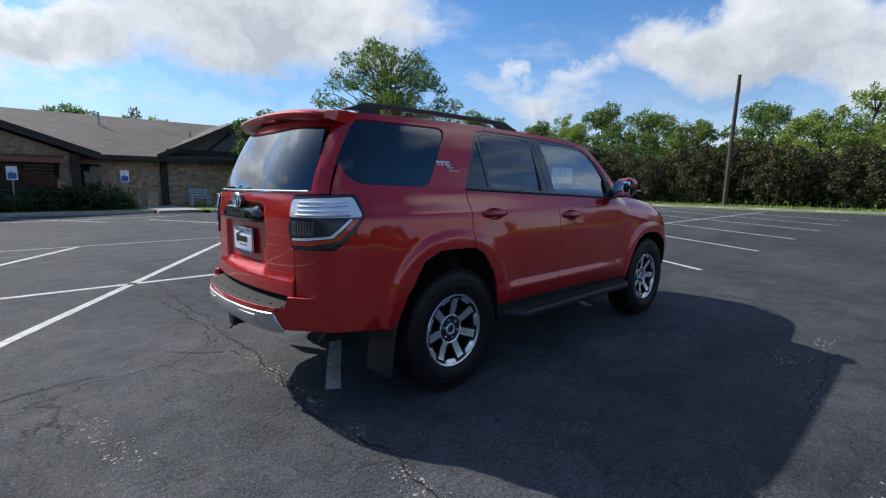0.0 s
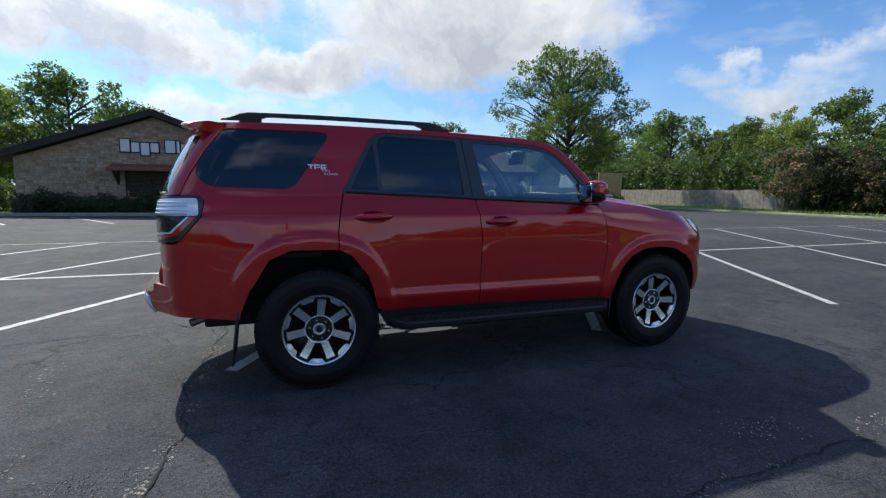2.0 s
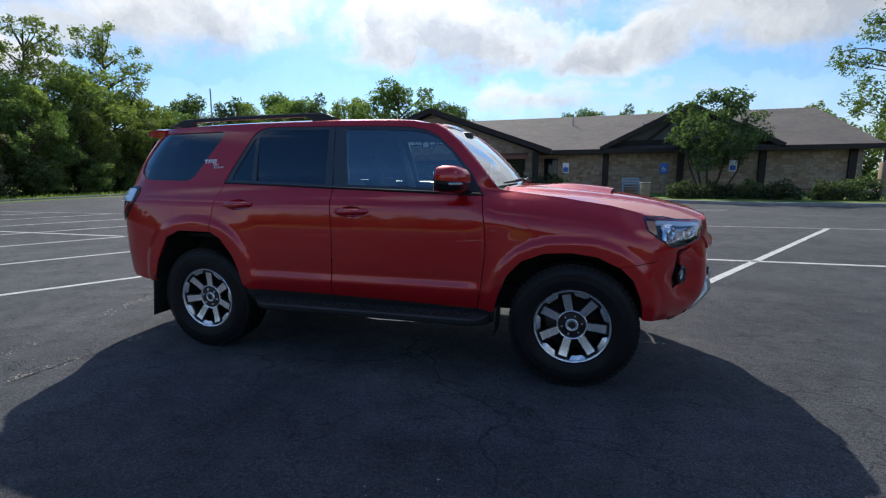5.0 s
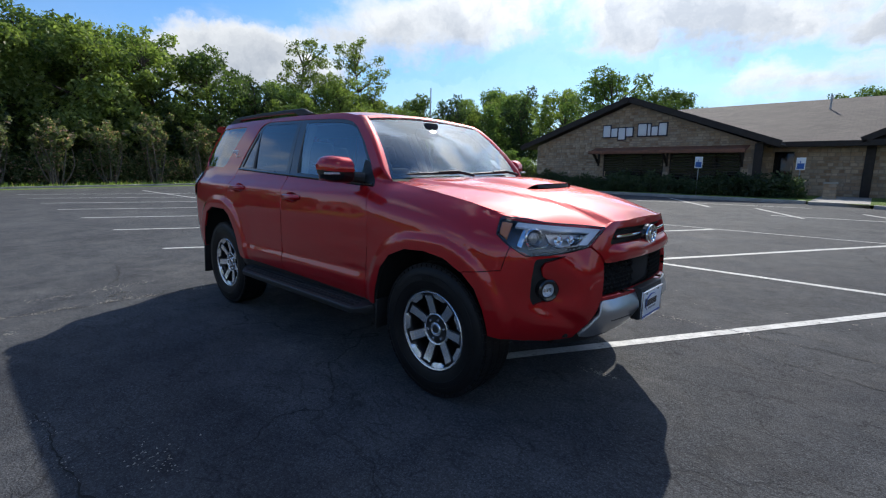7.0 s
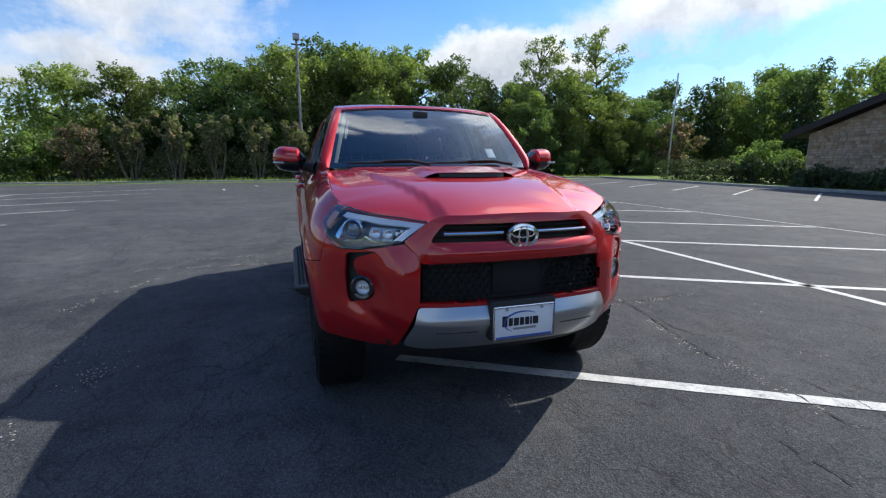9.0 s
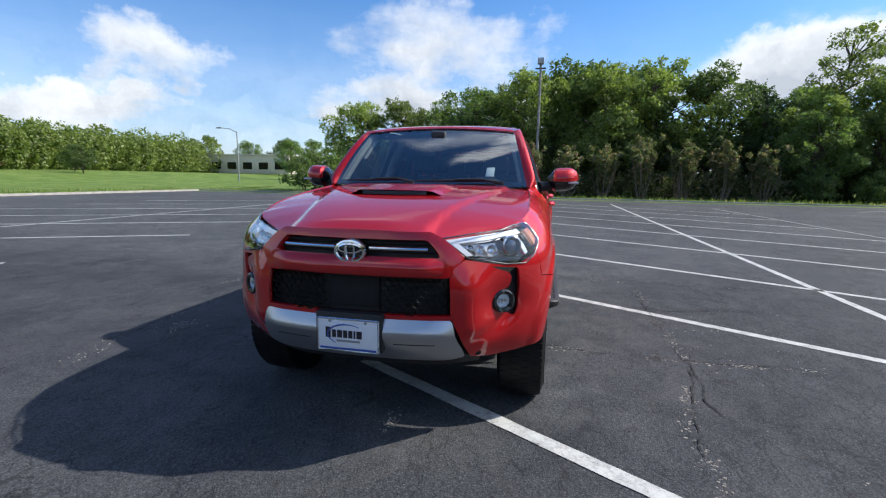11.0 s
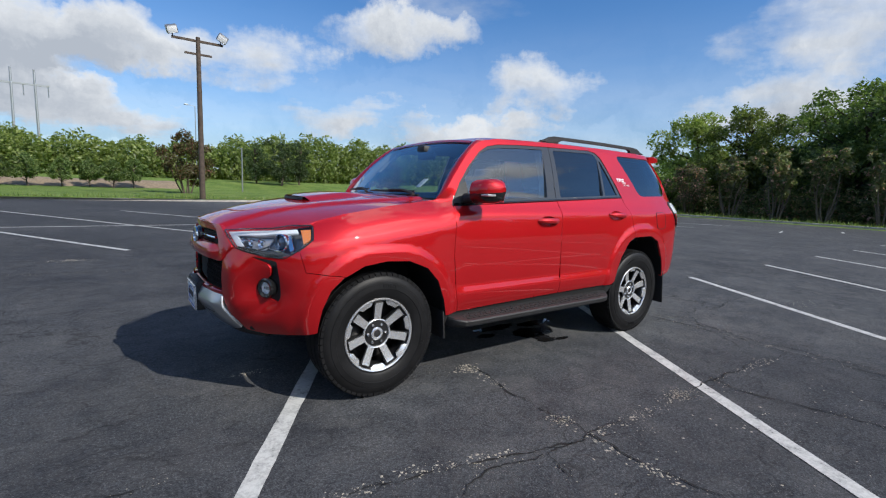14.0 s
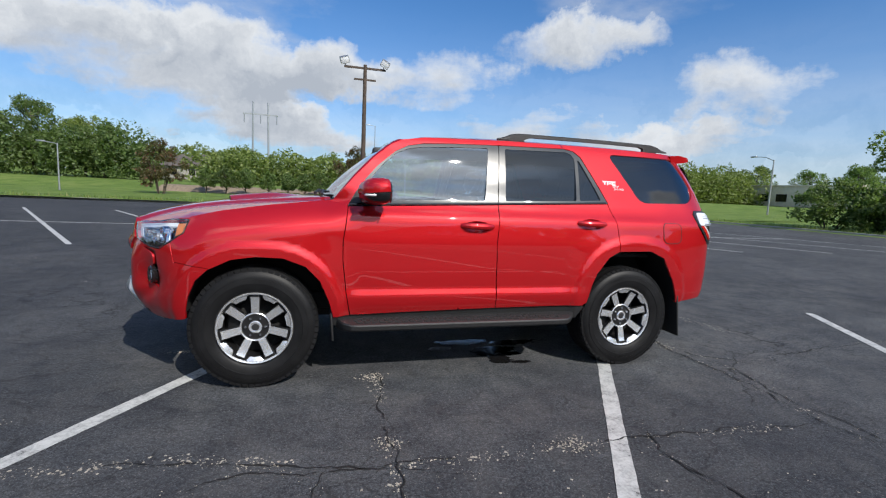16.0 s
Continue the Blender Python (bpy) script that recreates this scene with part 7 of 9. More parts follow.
    tagged(part("mulch_bank", bm, MULCH), "brown bark mulch bank behind the small trees", "flower bed", kind="structure")
    # walkway through the bed
    bm = bmesh.new()
    box_into(bm, (1.3, 20.2, -0.05), (3.1, 25.9, 0.125))
    tagged(part("walkway", bm, CONCRETE, smooth=False), "pale concrete walkway to the building", "path", kind="structure")

    def kerb(points):
        k = thing("kerb", "worn concrete kerb along the car park edge", "kerb", kind="structure")
        for a, b in zip(points, points[1:]):
            a, b = Vector((*a, 0)), Vector((*b, 0))
            n = max(1, int((b - a).length / 3.0))
            d = (b - a) / n
            for i in range(n):
                m = Matrix.Translation(a + d * i) @ Matrix.Rotation(math.atan2(d.y, d.x), 4, "Z")
                o = part("kerb_stone", bevelled_box((0.006, -0.02, -0.15), (d.length - 0.006, 0.14, 0.135), 0.02), CONCRETE, k)
                o.matrix_basis = m
    kerb([(-29.5, 23.8), (-4.0, 21.0), (1.2, 20.6)])
    kerb([(3.2, 19.6), (8.0, 17.2), (14.0, 17.0), (16.0, 18.5), (16.0, 40.0)])
    kerb([(29.5, -28.5), (29.5, 60.0)][::-1])
    kerb([(-29.5, 23.8), (-29.5, -27.5)][::-1])
    kerb([(29.5, -28.5), (-29.5, -27.5)])


def build_lines():
    def stripe(a, b, w=0.10):
        a, b = Vector((*a, 0)), Vector((*b, 0))
        d = b - a
        bm = bmesh.new()
        n = max(2, int(d.length / 0.06))
        nrm = Vector((-d.y, d.x, 0)).normalized()
        rows = []
        for i in range(n + 1):
            p = a + d * (i / n)
            row = []
            for s in (-1, 1):
                q = p + nrm * s * (w / 2 + 0.005 * noise.noise(Vector((p.x * 3.1, p.y * 3.1, s * 4.0))) + 0.0035 * noise.noise(Vector((p.x * 17, p.y * 17, s * 4.0))))
                row.append(bm.verts.new((q.x, q.y, 0.0042)))
            rows.append(row)
        for r0, r1 in zip(rows, rows[1:]):
            bm.faces.new((r0[0], r1[0], r1[1], r0[1]))
        return part("bay_line", bm, LINE_PAINT, lines, smooth=False)
    lines = thing("bay_markings", "worn white painted parking bay lines on asphalt", "road marking", kind="structure")
    run = 9.45 / math.tan(radians(58.6))
    for x in (-24.0, -20.8, -17.6, -14.45, -11.35, -8.25, -5.15, 1.225, 4.70, 8.1, 11.6, 15.2, 18.6, 22.0):
        stripe((x, -0.36), (x + run, 9.08))
    stripe((-1.99, -0.36), (3.65, 9.08))
    stripe((-24.5, 4.50), (27.5, 3.90))
    stripe((-23.0, 9.35), (27.0, 8.95), 0.05)
    run = 12.0 / math.tan(radians(61))
    for x in (19.0, 15.7, 12.3, 9.0, 5.67, 2.43, -0.84, -4.45, -7.95, -11.2, -14.8, -18.4, -22.0):
        stripe((x, -6.75), (x + run, -18.75))
    stripe((-19.0, -11.7), (25.0, -12.2))
    for x in (-23.0, -19.8, -16.6, -13.5, -10.3, -7.15, -4.15, -1.1):
        stripe((x, 16.0), (x - 2.75, 20.4))
    for x in (1.8, 4.6):
        stripe((x, 13.6), (x - 1.6, 16.6))
    stripe((-4.2, 17.5), (1.6, 18.2), 0.09)
    stripe((1.0, 14.0), (6.4, 14.6), 0.09)
    # old marks: a few short scuffed dashes
    for a, b in (((-24.4, -3.0), (-23.4, -2.7)), ((-21.0, -4.2), (-20.0, -4.0))):
        stripe(a, b)


def build_cracks():
    """Open cracks: ragged dark ribbons with crumbled pale edges."""
    rng = random.Random(5)
    behind = [
        [(-2.1, 4.2), (-2.1, 2.6), (-2.13, 0.84), (-2.2, -0.34), (-2.25, -0.46), (-2.16, -1.25), (-2.2, -1.9), (-2.3, -2.9)],
        [(-5.0, 0.7), (-3.58, 0.84), (-3.3, 0.88), (-2.82, 0.9)], [(-2.66, 1.21), (-2.43, 0.94), (-2.13, 0.80), (-1.87, 0.81)], [(-2.13, 0.48), (-2.31, 1.08), (-2.17, 1.79), (-2.22, 2.25), (-2.3, 3.4)],
    ]
    beside = [
        [(0.26, 2.07), (1.64, 1.72), (1.94, 1.70), (2.39, 1.65), (2.85, 1.64), (4.5, 1.55), (6.0, 1.7)], [(1.65, 1.96), (2.35, 1.87), (2.55, 1.89), (3.2, 1.95)], [(2.61, 1.15), (2.87, 1.15), (3.6, 1.08)],
        [(0.59, 0.71), (0.62, 1.29), (0.60, 1.93), (0.64, 2.18), (0.58, 2.7)], [(-2.0, 1.96), (-0.5, 1.92), (0.59, 1.94), (1.46, 1.93), (1.76, 1.96)],
    ]
    beyond = [
        [(-0.7, 2.04), (-0.88, 2.37), (-0.92, 2.54), (-1.0, 3.1)], [(1.11, 2.15), (1.05, 2.03), (0.95, 1.86)], [(-0.92, 1.72), (-0.75, 2.08), (-0.83, 2.44)],
        [(-0.15, -2.52), (1.33, -2.49), (2.22, -2.72), (4.0, -2.9)], [(-4.6, -1.2), (-3.6, -1.3), (-2.9, -1.6)],
        [(-6.0, 3.0), (-4.5, 2.5), (-3.2, 2.9)], [(4.0, 2.6), (5.5, 2.9), (7.0, 2.6)], [(5.0, -2.0), (7.0, -2.6), (9.5, -2.2)], [(2.5, -4.5), (5.0, -4.9), (8.0, -4.4)],
        [(-8.0, -3.0), (-6.0, -3.6), (-3.0, -3.4)], [(-12.0, 1.0), (-10.0, 2.0), (-7.0, 1.8)], [(6.0, 11.5), (1.0, 11.0), (-6.0, 11.6)], [(3.4, 6.0), (3.1, 7.5), (3.3, 9.0)],
    ]
    net = thing("asphalt_cracks", "ragged dark cracks running through the asphalt", "crack", kind="stuff")
    bm, pale = bmesh.new(), bmesh.new()
    for pts in behind + beside + beyond:
        fine = []
        for a, b in zip(pts, pts[1:]):
            a, b = Vector((*a, 0)), Vector((*b, 0))
            n = max(2, int((b - a).length / 0.028))
            nrm = Vector((-(b - a).y, (b - a).x, 0)).normalized()
            for i in range(n):
                p = a.lerp(b, i / n)
                fine.append(p + nrm * (0.06 * noise.noise(p * 2.3) + 0.035 * noise.noise(p * 8.0) + 0.016 * (rng.random() - 0.5)))
        prev = None
        for i, p in enumerate(fine[:-1]):
            d = (fine[i + 1] - p).normalized()
            nrm = Vector((-d.y, d.x, 0))
            w = 0.0032 + 0.0052 * noise.noise(p * 6.3 + Vector((7, 1, 0))) + 0.0050 * (rng.random() - 0.4)
            if w < 0.0006 or noise.noise(p * 0.9 + Vector((1, 5, 8))) < -0.30:
                prev = None
                continue
            edge = min(1.0, i / 6, (len(fine) - i) / 6)
            w *= max(0.15, edge)
            cur = (bm.verts.new(p + nrm * w + Vector((0, 0, 0.0062))), bm.verts.new(p - nrm * w + Vector((0, 0, 0.0062))))
            if prev:
                bm.faces.new((prev[0], prev[1], cur[1], cur[0]))
            prev = cur
            if noise.noise(p * 2.4 + Vector((3, 9, 0))) > 0.02:
                for _ in range(2):
                    c = p + Vector((rng.gauss(0, 0.022), rng.gauss(0, 0.022), 0.001))
                    r = 0.002 + 0.005 * rng.random() ** 2
                    h = r * 0.6
                    base = [pale.verts.new(c + Vector((r * math.cos(t), r * math.sin(t), 0))) for t in (rng.random() * 2, 2.2 + rng.random(), 4.2 + rng.random())]
                    tip = pale.verts.new(c + Vector((0, 0, h)))
                    for k in range(3):
                        pale.faces.new((base[k], base[(k + 1) % 3], tip))
    # loose pale grit in patches
    for cx, cy, s, n in ((0.62, 0.83, 0.06, 90), (0.64, 1.72, 0.05, 60), (-0.33, 1.93, 0.09, 160), (-2.45, -1.6, 0.12, 200), (3.2, -5.8, 0.15, 120), (2.0, 0.10, 0.05, 60), (0.9, -2.2, 0.12, 70), (-4.6, 1.4, 0.15, 80)):
        for _ in range(n):
            c = Vector((rng.gauss(cx, s), rng.gauss(cy, s * 0.5), 0.002))
            r = 0.003 + 0.006 * rng.random()
            base = [pale.verts.new(c + Vector((r * math.cos(t), r * math.sin(t), 0))) for t in (rng.random() * 2, 2.2 + rng.random(), 4.2 + rng.random())]
            tip = pale.verts.new(c + Vector((0, 0, r * 0.6)))
            for k in range(3):
                pale.faces.new((base[k], base[(k + 1) % 3], tip))
    # worn seams: the binder has gone and pale aggregate shows in a broken strip
    def chip(c, r):
        base = [pale.verts.new(c + Vector((r * (0.7 + 0.6 * rng.random()) * math.cos(t), r * (0.7 + 0.6 * rng.random()) * math.sin(t), 0))) for t in (rng.random(), 1.4 + rng.random(), 2.9 + rng.random(), 4.4 + rng.random())]
        tip = pale.verts.new(c + Vector((0, 0, 0.0012 + r * 0.18)))
        for k in range(4):
            pale.faces.new((base[k], base[(k + 1) % 4], tip))
    seams = [([(0.59, 0.72), (0.63, 1.58), (0.66, 2.2), (0.60, 2.8)], 0.020, 230), ([(-2.12, 2.4), (-2.15, 0.98), (-2.16, -1.11), (-2.25, -1.75), (-2.3, -2.9)], 0.035, 300), ([(-3.24, 0.19), (-3.05, -0.6), (-2.87, -1.41), (-2.78, -2.3)], 0.05, 190),
             ([(2.6, 1.66), (1.69, 1.68), (0.6, 1.93), (-0.43, 1.95), (-1.72, 1.98)], 0.028, 170), ([(-1.9, -2.4), (-1.2, -2.75), (-0.6, -3.0)], 0.03, 120)]
    for pts, wide, per in seams:
        for a, b in zip(pts, pts[1:]):
            a, b = Vector((*a, 0)), Vector((*b, 0))
            for _ in range(int((b - a).length * per)):
                q = a.lerp(b, rng.random())
                if noise.noise(q * 1.7 + Vector((4, 2, 1))) + 0.5 * noise.noise(q * 6.1) < -0.12:
                    continue
                chip(q + Vector((rng.gauss(0, wide), rng.gauss(0, wide), 0.0012)), 0.002 + 0.009 * rng.random() ** 2.5)
    # scuffed patches
    for cx, cy, sx, sy, n in ((1.55, -2.35, 0.16, 0.05, 60), (2.9, 2.5, 0.5, 0.3, 70), (-1.1, 2.7, 0.4, 0.3, 70), (0.2, 2.5, 0.5, 0.25, 90)):
        for _ in range(n):
            q = Vector((rng.gauss(cx, sx), rng.gauss(cy, sy), 0.0012))
            if noise.noise(q * 2.6) > 0.0:
                chip(q, 0.002 + 0.008 * rng.random() ** 2.2)
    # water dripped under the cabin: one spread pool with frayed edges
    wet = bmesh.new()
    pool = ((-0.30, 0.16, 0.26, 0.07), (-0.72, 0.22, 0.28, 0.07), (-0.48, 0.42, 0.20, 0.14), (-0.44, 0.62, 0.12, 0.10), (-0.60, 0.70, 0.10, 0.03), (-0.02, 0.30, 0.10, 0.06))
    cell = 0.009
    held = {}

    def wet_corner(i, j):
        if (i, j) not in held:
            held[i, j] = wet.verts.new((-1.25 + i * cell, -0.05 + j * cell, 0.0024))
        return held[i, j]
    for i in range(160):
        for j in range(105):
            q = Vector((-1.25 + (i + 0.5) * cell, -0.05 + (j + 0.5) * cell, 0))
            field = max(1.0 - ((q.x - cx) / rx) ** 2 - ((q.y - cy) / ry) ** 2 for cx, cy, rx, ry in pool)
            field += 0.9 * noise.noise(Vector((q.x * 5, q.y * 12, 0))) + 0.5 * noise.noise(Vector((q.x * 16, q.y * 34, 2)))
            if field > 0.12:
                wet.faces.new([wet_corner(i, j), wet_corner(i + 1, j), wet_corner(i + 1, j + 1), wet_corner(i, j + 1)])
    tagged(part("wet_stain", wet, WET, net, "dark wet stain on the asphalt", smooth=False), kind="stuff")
    tagged(part("crack_line", bm, CRACK, net, smooth=False), kind="stuff")
    tagged(part("loose_grit", pale, SEALED, net, smooth=False), kind="stuff")


# ---------------------------------------------------------------- plants
def leaves_mesh(name, centres, radii, count, size, rng, droop=0.0, flat=0.6, material=None, shell=0.5, ragged=0.09):
    """Many small folded leaves in lobes; each leaf is two triangles."""
    centres, radii = np.array(centres, float), np.array(radii, float)
    weight = radii.prod(axis=1) ** (2 / 3)
    pick = rng.choice(len(centres), count, p=weight / weight.sum())
    d = rng.normal(size=(count, 3))
    d /= np.linalg.norm(d, axis=1)[:, None]
    r = shell + (1 - shell) * rng.random(count) ** 0.6
    r *= 1 + ragged * rng.normal(size=count)
    p = centres[pick] + d * radii[pick] * r[:, None]
    # little twigs of leaves: pull points towards shared anchors
    anchors = p[rng.integers(0, count, count // 9)]
    near = rng.integers(0, len(anchors), count)
    p = np.where((rng.random(count) < 0.55)[:, None], anchors[near] + rng.normal(size=(count, 3)) * size * 0.95, p)
    n = d * 0.5 + rng.normal(size=(count, 3)) * 0.55 + np.array([0, 0, flat])
    n /= np.linalg.norm(n, axis=1)[:, None]
    t = np.cross(n, rng.normal(size=(count, 3)))
    t /= np.linalg.norm(t, axis=1)[:, None]
    b = np.cross(n, t)
    s = size * (0.6 + 0.8 * rng.random(count))[:, None]
    v = np.empty((count, 4, 3))
    v[:, 0] = p - t * s
    v[:, 1] = p + b * s * 0.55 + n * s * 0.12
    v[:, 2] = p + t * s - np.array([0, 0, droop]) * s
    v[:, 3] = p - b * s * 0.55 + n * s * 0.12
    me = bpy.data.meshes.new(name)
    me.from_pydata(v.reshape(-1, 3), [], np.arange(count * 4).reshape(-1, 4).tolist())
    me.materials.append(material)
    return me


def limb_points(a, b, rng, bend=0.12, n=5):
    a, b = Vector(a), Vector(b)
    out = []
    side = Vector(rng.normal(size=3)) * (b - a).length * bend
    for i in range(n):
        t = i / (n - 1)
        out.append(a.lerp(b, t) + side * math.sin(math.pi * t))
    return out


def make_tree(name, label, seed, height, spread, foot, leaf, count, size, lobes=11, trunk=0.2, stems=1, category="tree", round_top=0.75, lobe=0.36, shell=0.45, thin=1.0, vase=False):
    """A tree of its own kind: tapered trunk, limbs to each lobe, a crown of leaves. Stands at the origin."""
    rng = np.random.default_rng(seed)
    ob = thing(name, label, category)
    crown_h = height - foot
    centres, radii = [], []
    for k in range(lobes):
        u = (k + 0.5) / lobes
        ang = 2.399 * k + rng.normal() * 0.5
        h = foot + crown_h * (0.10 + 0.82 * u) + rng.normal() * crown_h * 0.03
        wide = spread * (math.sin(math.pi * (0.16 + round_top * u)) ** 0.8) * (0.88, 0.55, 0.76, 0.30)[k % 4] * (0.85 + 0.3 * rng.random())
        if vase:
            wide = spread * (0.22 + 0.70 * u) * (0.9, 0.5, 0.75, 0.3)[k % 4]
        if k == lobes - 1:
            wide *= 0.25
        r = spread * lobe * (0.55 + 0.75 * rng.random()) * (1.0 - 0.30 * u)
        centres.append((wide * math.cos(ang), wide * math.sin(ang), h))
        radii.append((r, r * (0.8 + 0.4 * rng.random()), r * (0.62 + 0.35 * rng.random()) * thin))
    bm = bmesh.new()
    top_z = foot + crown_h * 0.72
    if stems == 1:
        pts = limb_points((0, 0, -0.1), (rng.normal() * 0.3, rng.normal() * 0.3, top_z), rng, 0.03, 7)
        tube_into(bm, pts, [trunk * (1.25 if i == 0 else 1 - 0.75 * i / 6) for i in range(7)], 8)
        for c in centres:
            h = max(foot * 0.8, c[2] - 0.5 * math.hypot(c[0], c[1]) - 0.3)
            h = min(h, top_z * 0.95)
            i = min(5, int(6 * max(0, h) / top_z))
            t = max(0, h) / top_z * 6 - i
            a = pts[i].lerp(pts[i + 1], min(1, max(0, t)))
            tube_into(bm, limb_points(a, c, rng, 0.08), [trunk * 0.42, trunk * 0.34, trunk * 0.25, trunk * 0.16, trunk * 0.07], 6)
    else:
        for k in range(stems):
            a = 2 * math.pi * k / stems + rng.normal() * 0.3
            c = centres[k % lobes]
            one = bmesh.new()
            tube_into(one, limb_points((0.22 * math.cos(a), 0.22 * math.sin(a), -0.1), (0.55 * spread * math.cos(a), 0.55 * spread * math.sin(a), foot + crown_h * 0.6), rng, 0.06), [trunk, trunk * 0.85, trunk * 0.65, trunk * 0.45, trunk * 0.15], 6)
            part("stem", one, STEM_BARK if vase else BARK, ob)
    if stems == 1:
        part("trunk", bm, BARK, ob)
    else:
        bm.free()
    crown = new("crown", leaves_mesh("crown", centres, radii, count, size, rng, material=leaf, shell=shell, droop=0.25))
    crown.parent = ob
    return ob


def build_plants():
    rng = random.Random(11)
    kinds = {}

    def first(key, *args, **kw):
        kinds[key] = make_tree(*args, **kw)
        kinds[key]["used"] = 0

    first("oak", "oak_tree", "broad green oak tree with a dense rounded crown", 1, 11.0, 5.0, 1.6, LEAF_OAK, 13500, 0.14, lobes=36, trunk=0.24, lobe=0.3)
    first("oak2", "oak_tree", "broad green oak tree with a dense rounded crown", 2, 11.0, 4.6, 1.2, LEAF_BRIGHT, 13500, 0.14, lobes=38, trunk=0.22, lobe=0.3)
    first("tall", "tall_tree", "tall bright green tree with an uneven open crown", 3, 14.0, 4.0, 2.2, LEAF_BRIGHT, 11000, 0.135, lobes=40, trunk=0.2, lobe=0.27)
    first("sparse", "sparse_tree", "thin-leaved tall tree with sky showing through its crown", 4, 14.5, 3.4, 5.0, LEAF_BRIGHT, 7500, 0.11, lobes=40, trunk=0.16, shell=0.2, lobe=0.27)
    first("cedar", "cedar_tree", "dark narrow cedar tree with ragged foliage", 5, 9.5, 2.5, 0.6, LEAF_DARK, 7500, 0.135, lobes=30, trunk=0.16, round_top=0.55, lobe=0.40)
    first("myrtle", "crape_myrtle", "multi-stemmed crape myrtle with faded pink flower heads", 6, 4.1, 1.55, 0.75, LEAF_MYRTLE, 4000, 0.09, lobes=34, trunk=0.05, stems=9, category="shrub", thin=1.5, lobe=0.19, vase=True)
    first("myrtle2", "crape_myrtle", "multi-stemmed crape myrtle with faded pink flower heads", 7, 4.3, 1.5, 0.85, LEAF_MYRTLE, 3900, 0.09, lobes=34, trunk=0.05, stems=10, category="shrub", thin=1.5, lobe=0.19, vase=True)
    first("hedge", "hedge_shrub", "dense dark hedge shrub with faded pink flower heads", 17, 4.3, 1.55, 0.15, LEAF_BANK, 5200, 0.085, lobes=34, trunk=0.04, stems=5, category="shrub", thin=1.25, lobe=0.36, shell=0.7)
    first("bush", "green_bush", "low rounded green bush", 8, 3.4, 2.4, 0.1, LEAF_OAK, 4600, 0.11, lobes=26, trunk=0.05, stems=4, category="shrub", lobe=0.32)
    first("bronze", "bronze_shrub", "bronze-leaved crape myrtle shrub on the lawn", 9, 4.6, 2.0, 0.7, LEAF_BRONZE, 4600, 0.095, lobes=26, trunk=0.05, stems=6, category="shrub", lobe=0.27)
    first("pear", "ornamental_pear", "small round-headed tree on the lawn", 10, 4.0, 1.7, 1.0, LEAF_OAK, 3600, 0.11, lobes=24, trunk=0.09, lobe=0.3)
    first("pink", "crape_myrtle", "crape myrtle tree in pink flower", 15, 4.3, 1.9, 0.7, LEAF_PINK, 4600, 0.09, lobes=30, trunk=0.05, stems=6, category="shrub", lobe=0.28)
    first("low", "foundation_shrub", "low dark evergreen shrub by the wall", 12, 0.72, 0.80, 0.02, LEAF_HEDGE, 2200, 0.055, lobes=8, trunk=0.02, stems=3, category="shrub", lobe=0.5)
    first("front", "crape_tree", "small spreading crape myrtle tree before the building", 13, 5.4, 2.6, 1.6, LEAF_DARK, 9500, 0.085, lobes=34, trunk=0.07, stems=5, lobe=0.27)
    first("big", "elm_tree", "large bright green elm tree with an open crown", 14, 15.4, 7.4, 2.3, LEAF_OAK, 48000, 0.10, lobes=120, trunk=0.24, shell=0.3, lobe=0.18, thin=0.95)

    plan = []
    # tree belt behind the tail
    for k, (key, x, y, s) in enumerate((
            ("oak2", -38, -12.5, 0.80), ("oak", -43, -9.0, 0.80), ("oak2", -37.5, -16.2, 0.82), ("oak", -39, -5.6, 0.90), ("tall", -44, -2.0, 0.88), ("oak2", -38, -0.5, 0.98), ("oak", -43, 3.4, 1.16), ("oak2", -38.5, 5.2, 1.10), ("oak", -44, 9.5, 1.18), ("tall", -39, 9.4, 0.92), ("oak2", -44, 6.0, 1.12), ("oak", -44, -4.5, 0.94),
            ("oak", -39, 13.4, 0.95), ("cedar", -38, 16.8, 1.0), ("cedar", -43, 19.6, 0.98), ("oak2", -37, 20.5, 0.80), ("sparse", -40, 23.8, 0.98), ("oak2", -37, 25.6, 0.88), ("sparse", -41, 30.6, 1.07), ("oak2", -38, 30.0, 0.85), ("tall", -42, 28.0, 0.78), ("oak", -38, 34.5, 0.76),
            ("oak", -40, 40.0, 0.95), ("cedar", -38, 44.0, 1.05), ("oak2", -40, 48.0, 0.90), ("oak", -48, 6, 1.1), ("oak", -48, 24, 1.0), ("oak", -34.5, 19.5, 0.56), ("oak2", -35, 23.5, 0.6), ("oak2", -34.6, 27.8, 0.62), ("oak", -35, 32.5, 0.55))):
        plan.append((key, x, y, s))
    for k in range(12):
        y = -13.9 + k * 2.68
        key = "pink" if k == 0 else "myrtle" if k % 2 else "myrtle2"
        plan.append((key, -32.2 - 0.3 * (k % 3), y, (0.82 if k == 0 else 0.94) + 0.14 * rng.random()))
    for x, y, s in ((-31.6, -18.6, 1.0), (-33.5, -16.3, 0.9), (-36, -18.5, 0.95), (-32.5, 18.6, 0.62), (-32.6, 22.4, 0.7), (-32.3, 30.2, 0.66), (-32.2, 25.6, 0.5)):
        plan.append(("bush", x, y, s))
    plan.append(("pink", -32.6, 34.0, 1.3))
    # beyond the nose: hedge of myrtles, trees behind
    for k in range(27):
        plan.append(("hedge", 35.6 + 0.5 * math.sin(k * 1.9), -17.2 + k * 1.42, 0.86 + 0.16 * rng.random()))
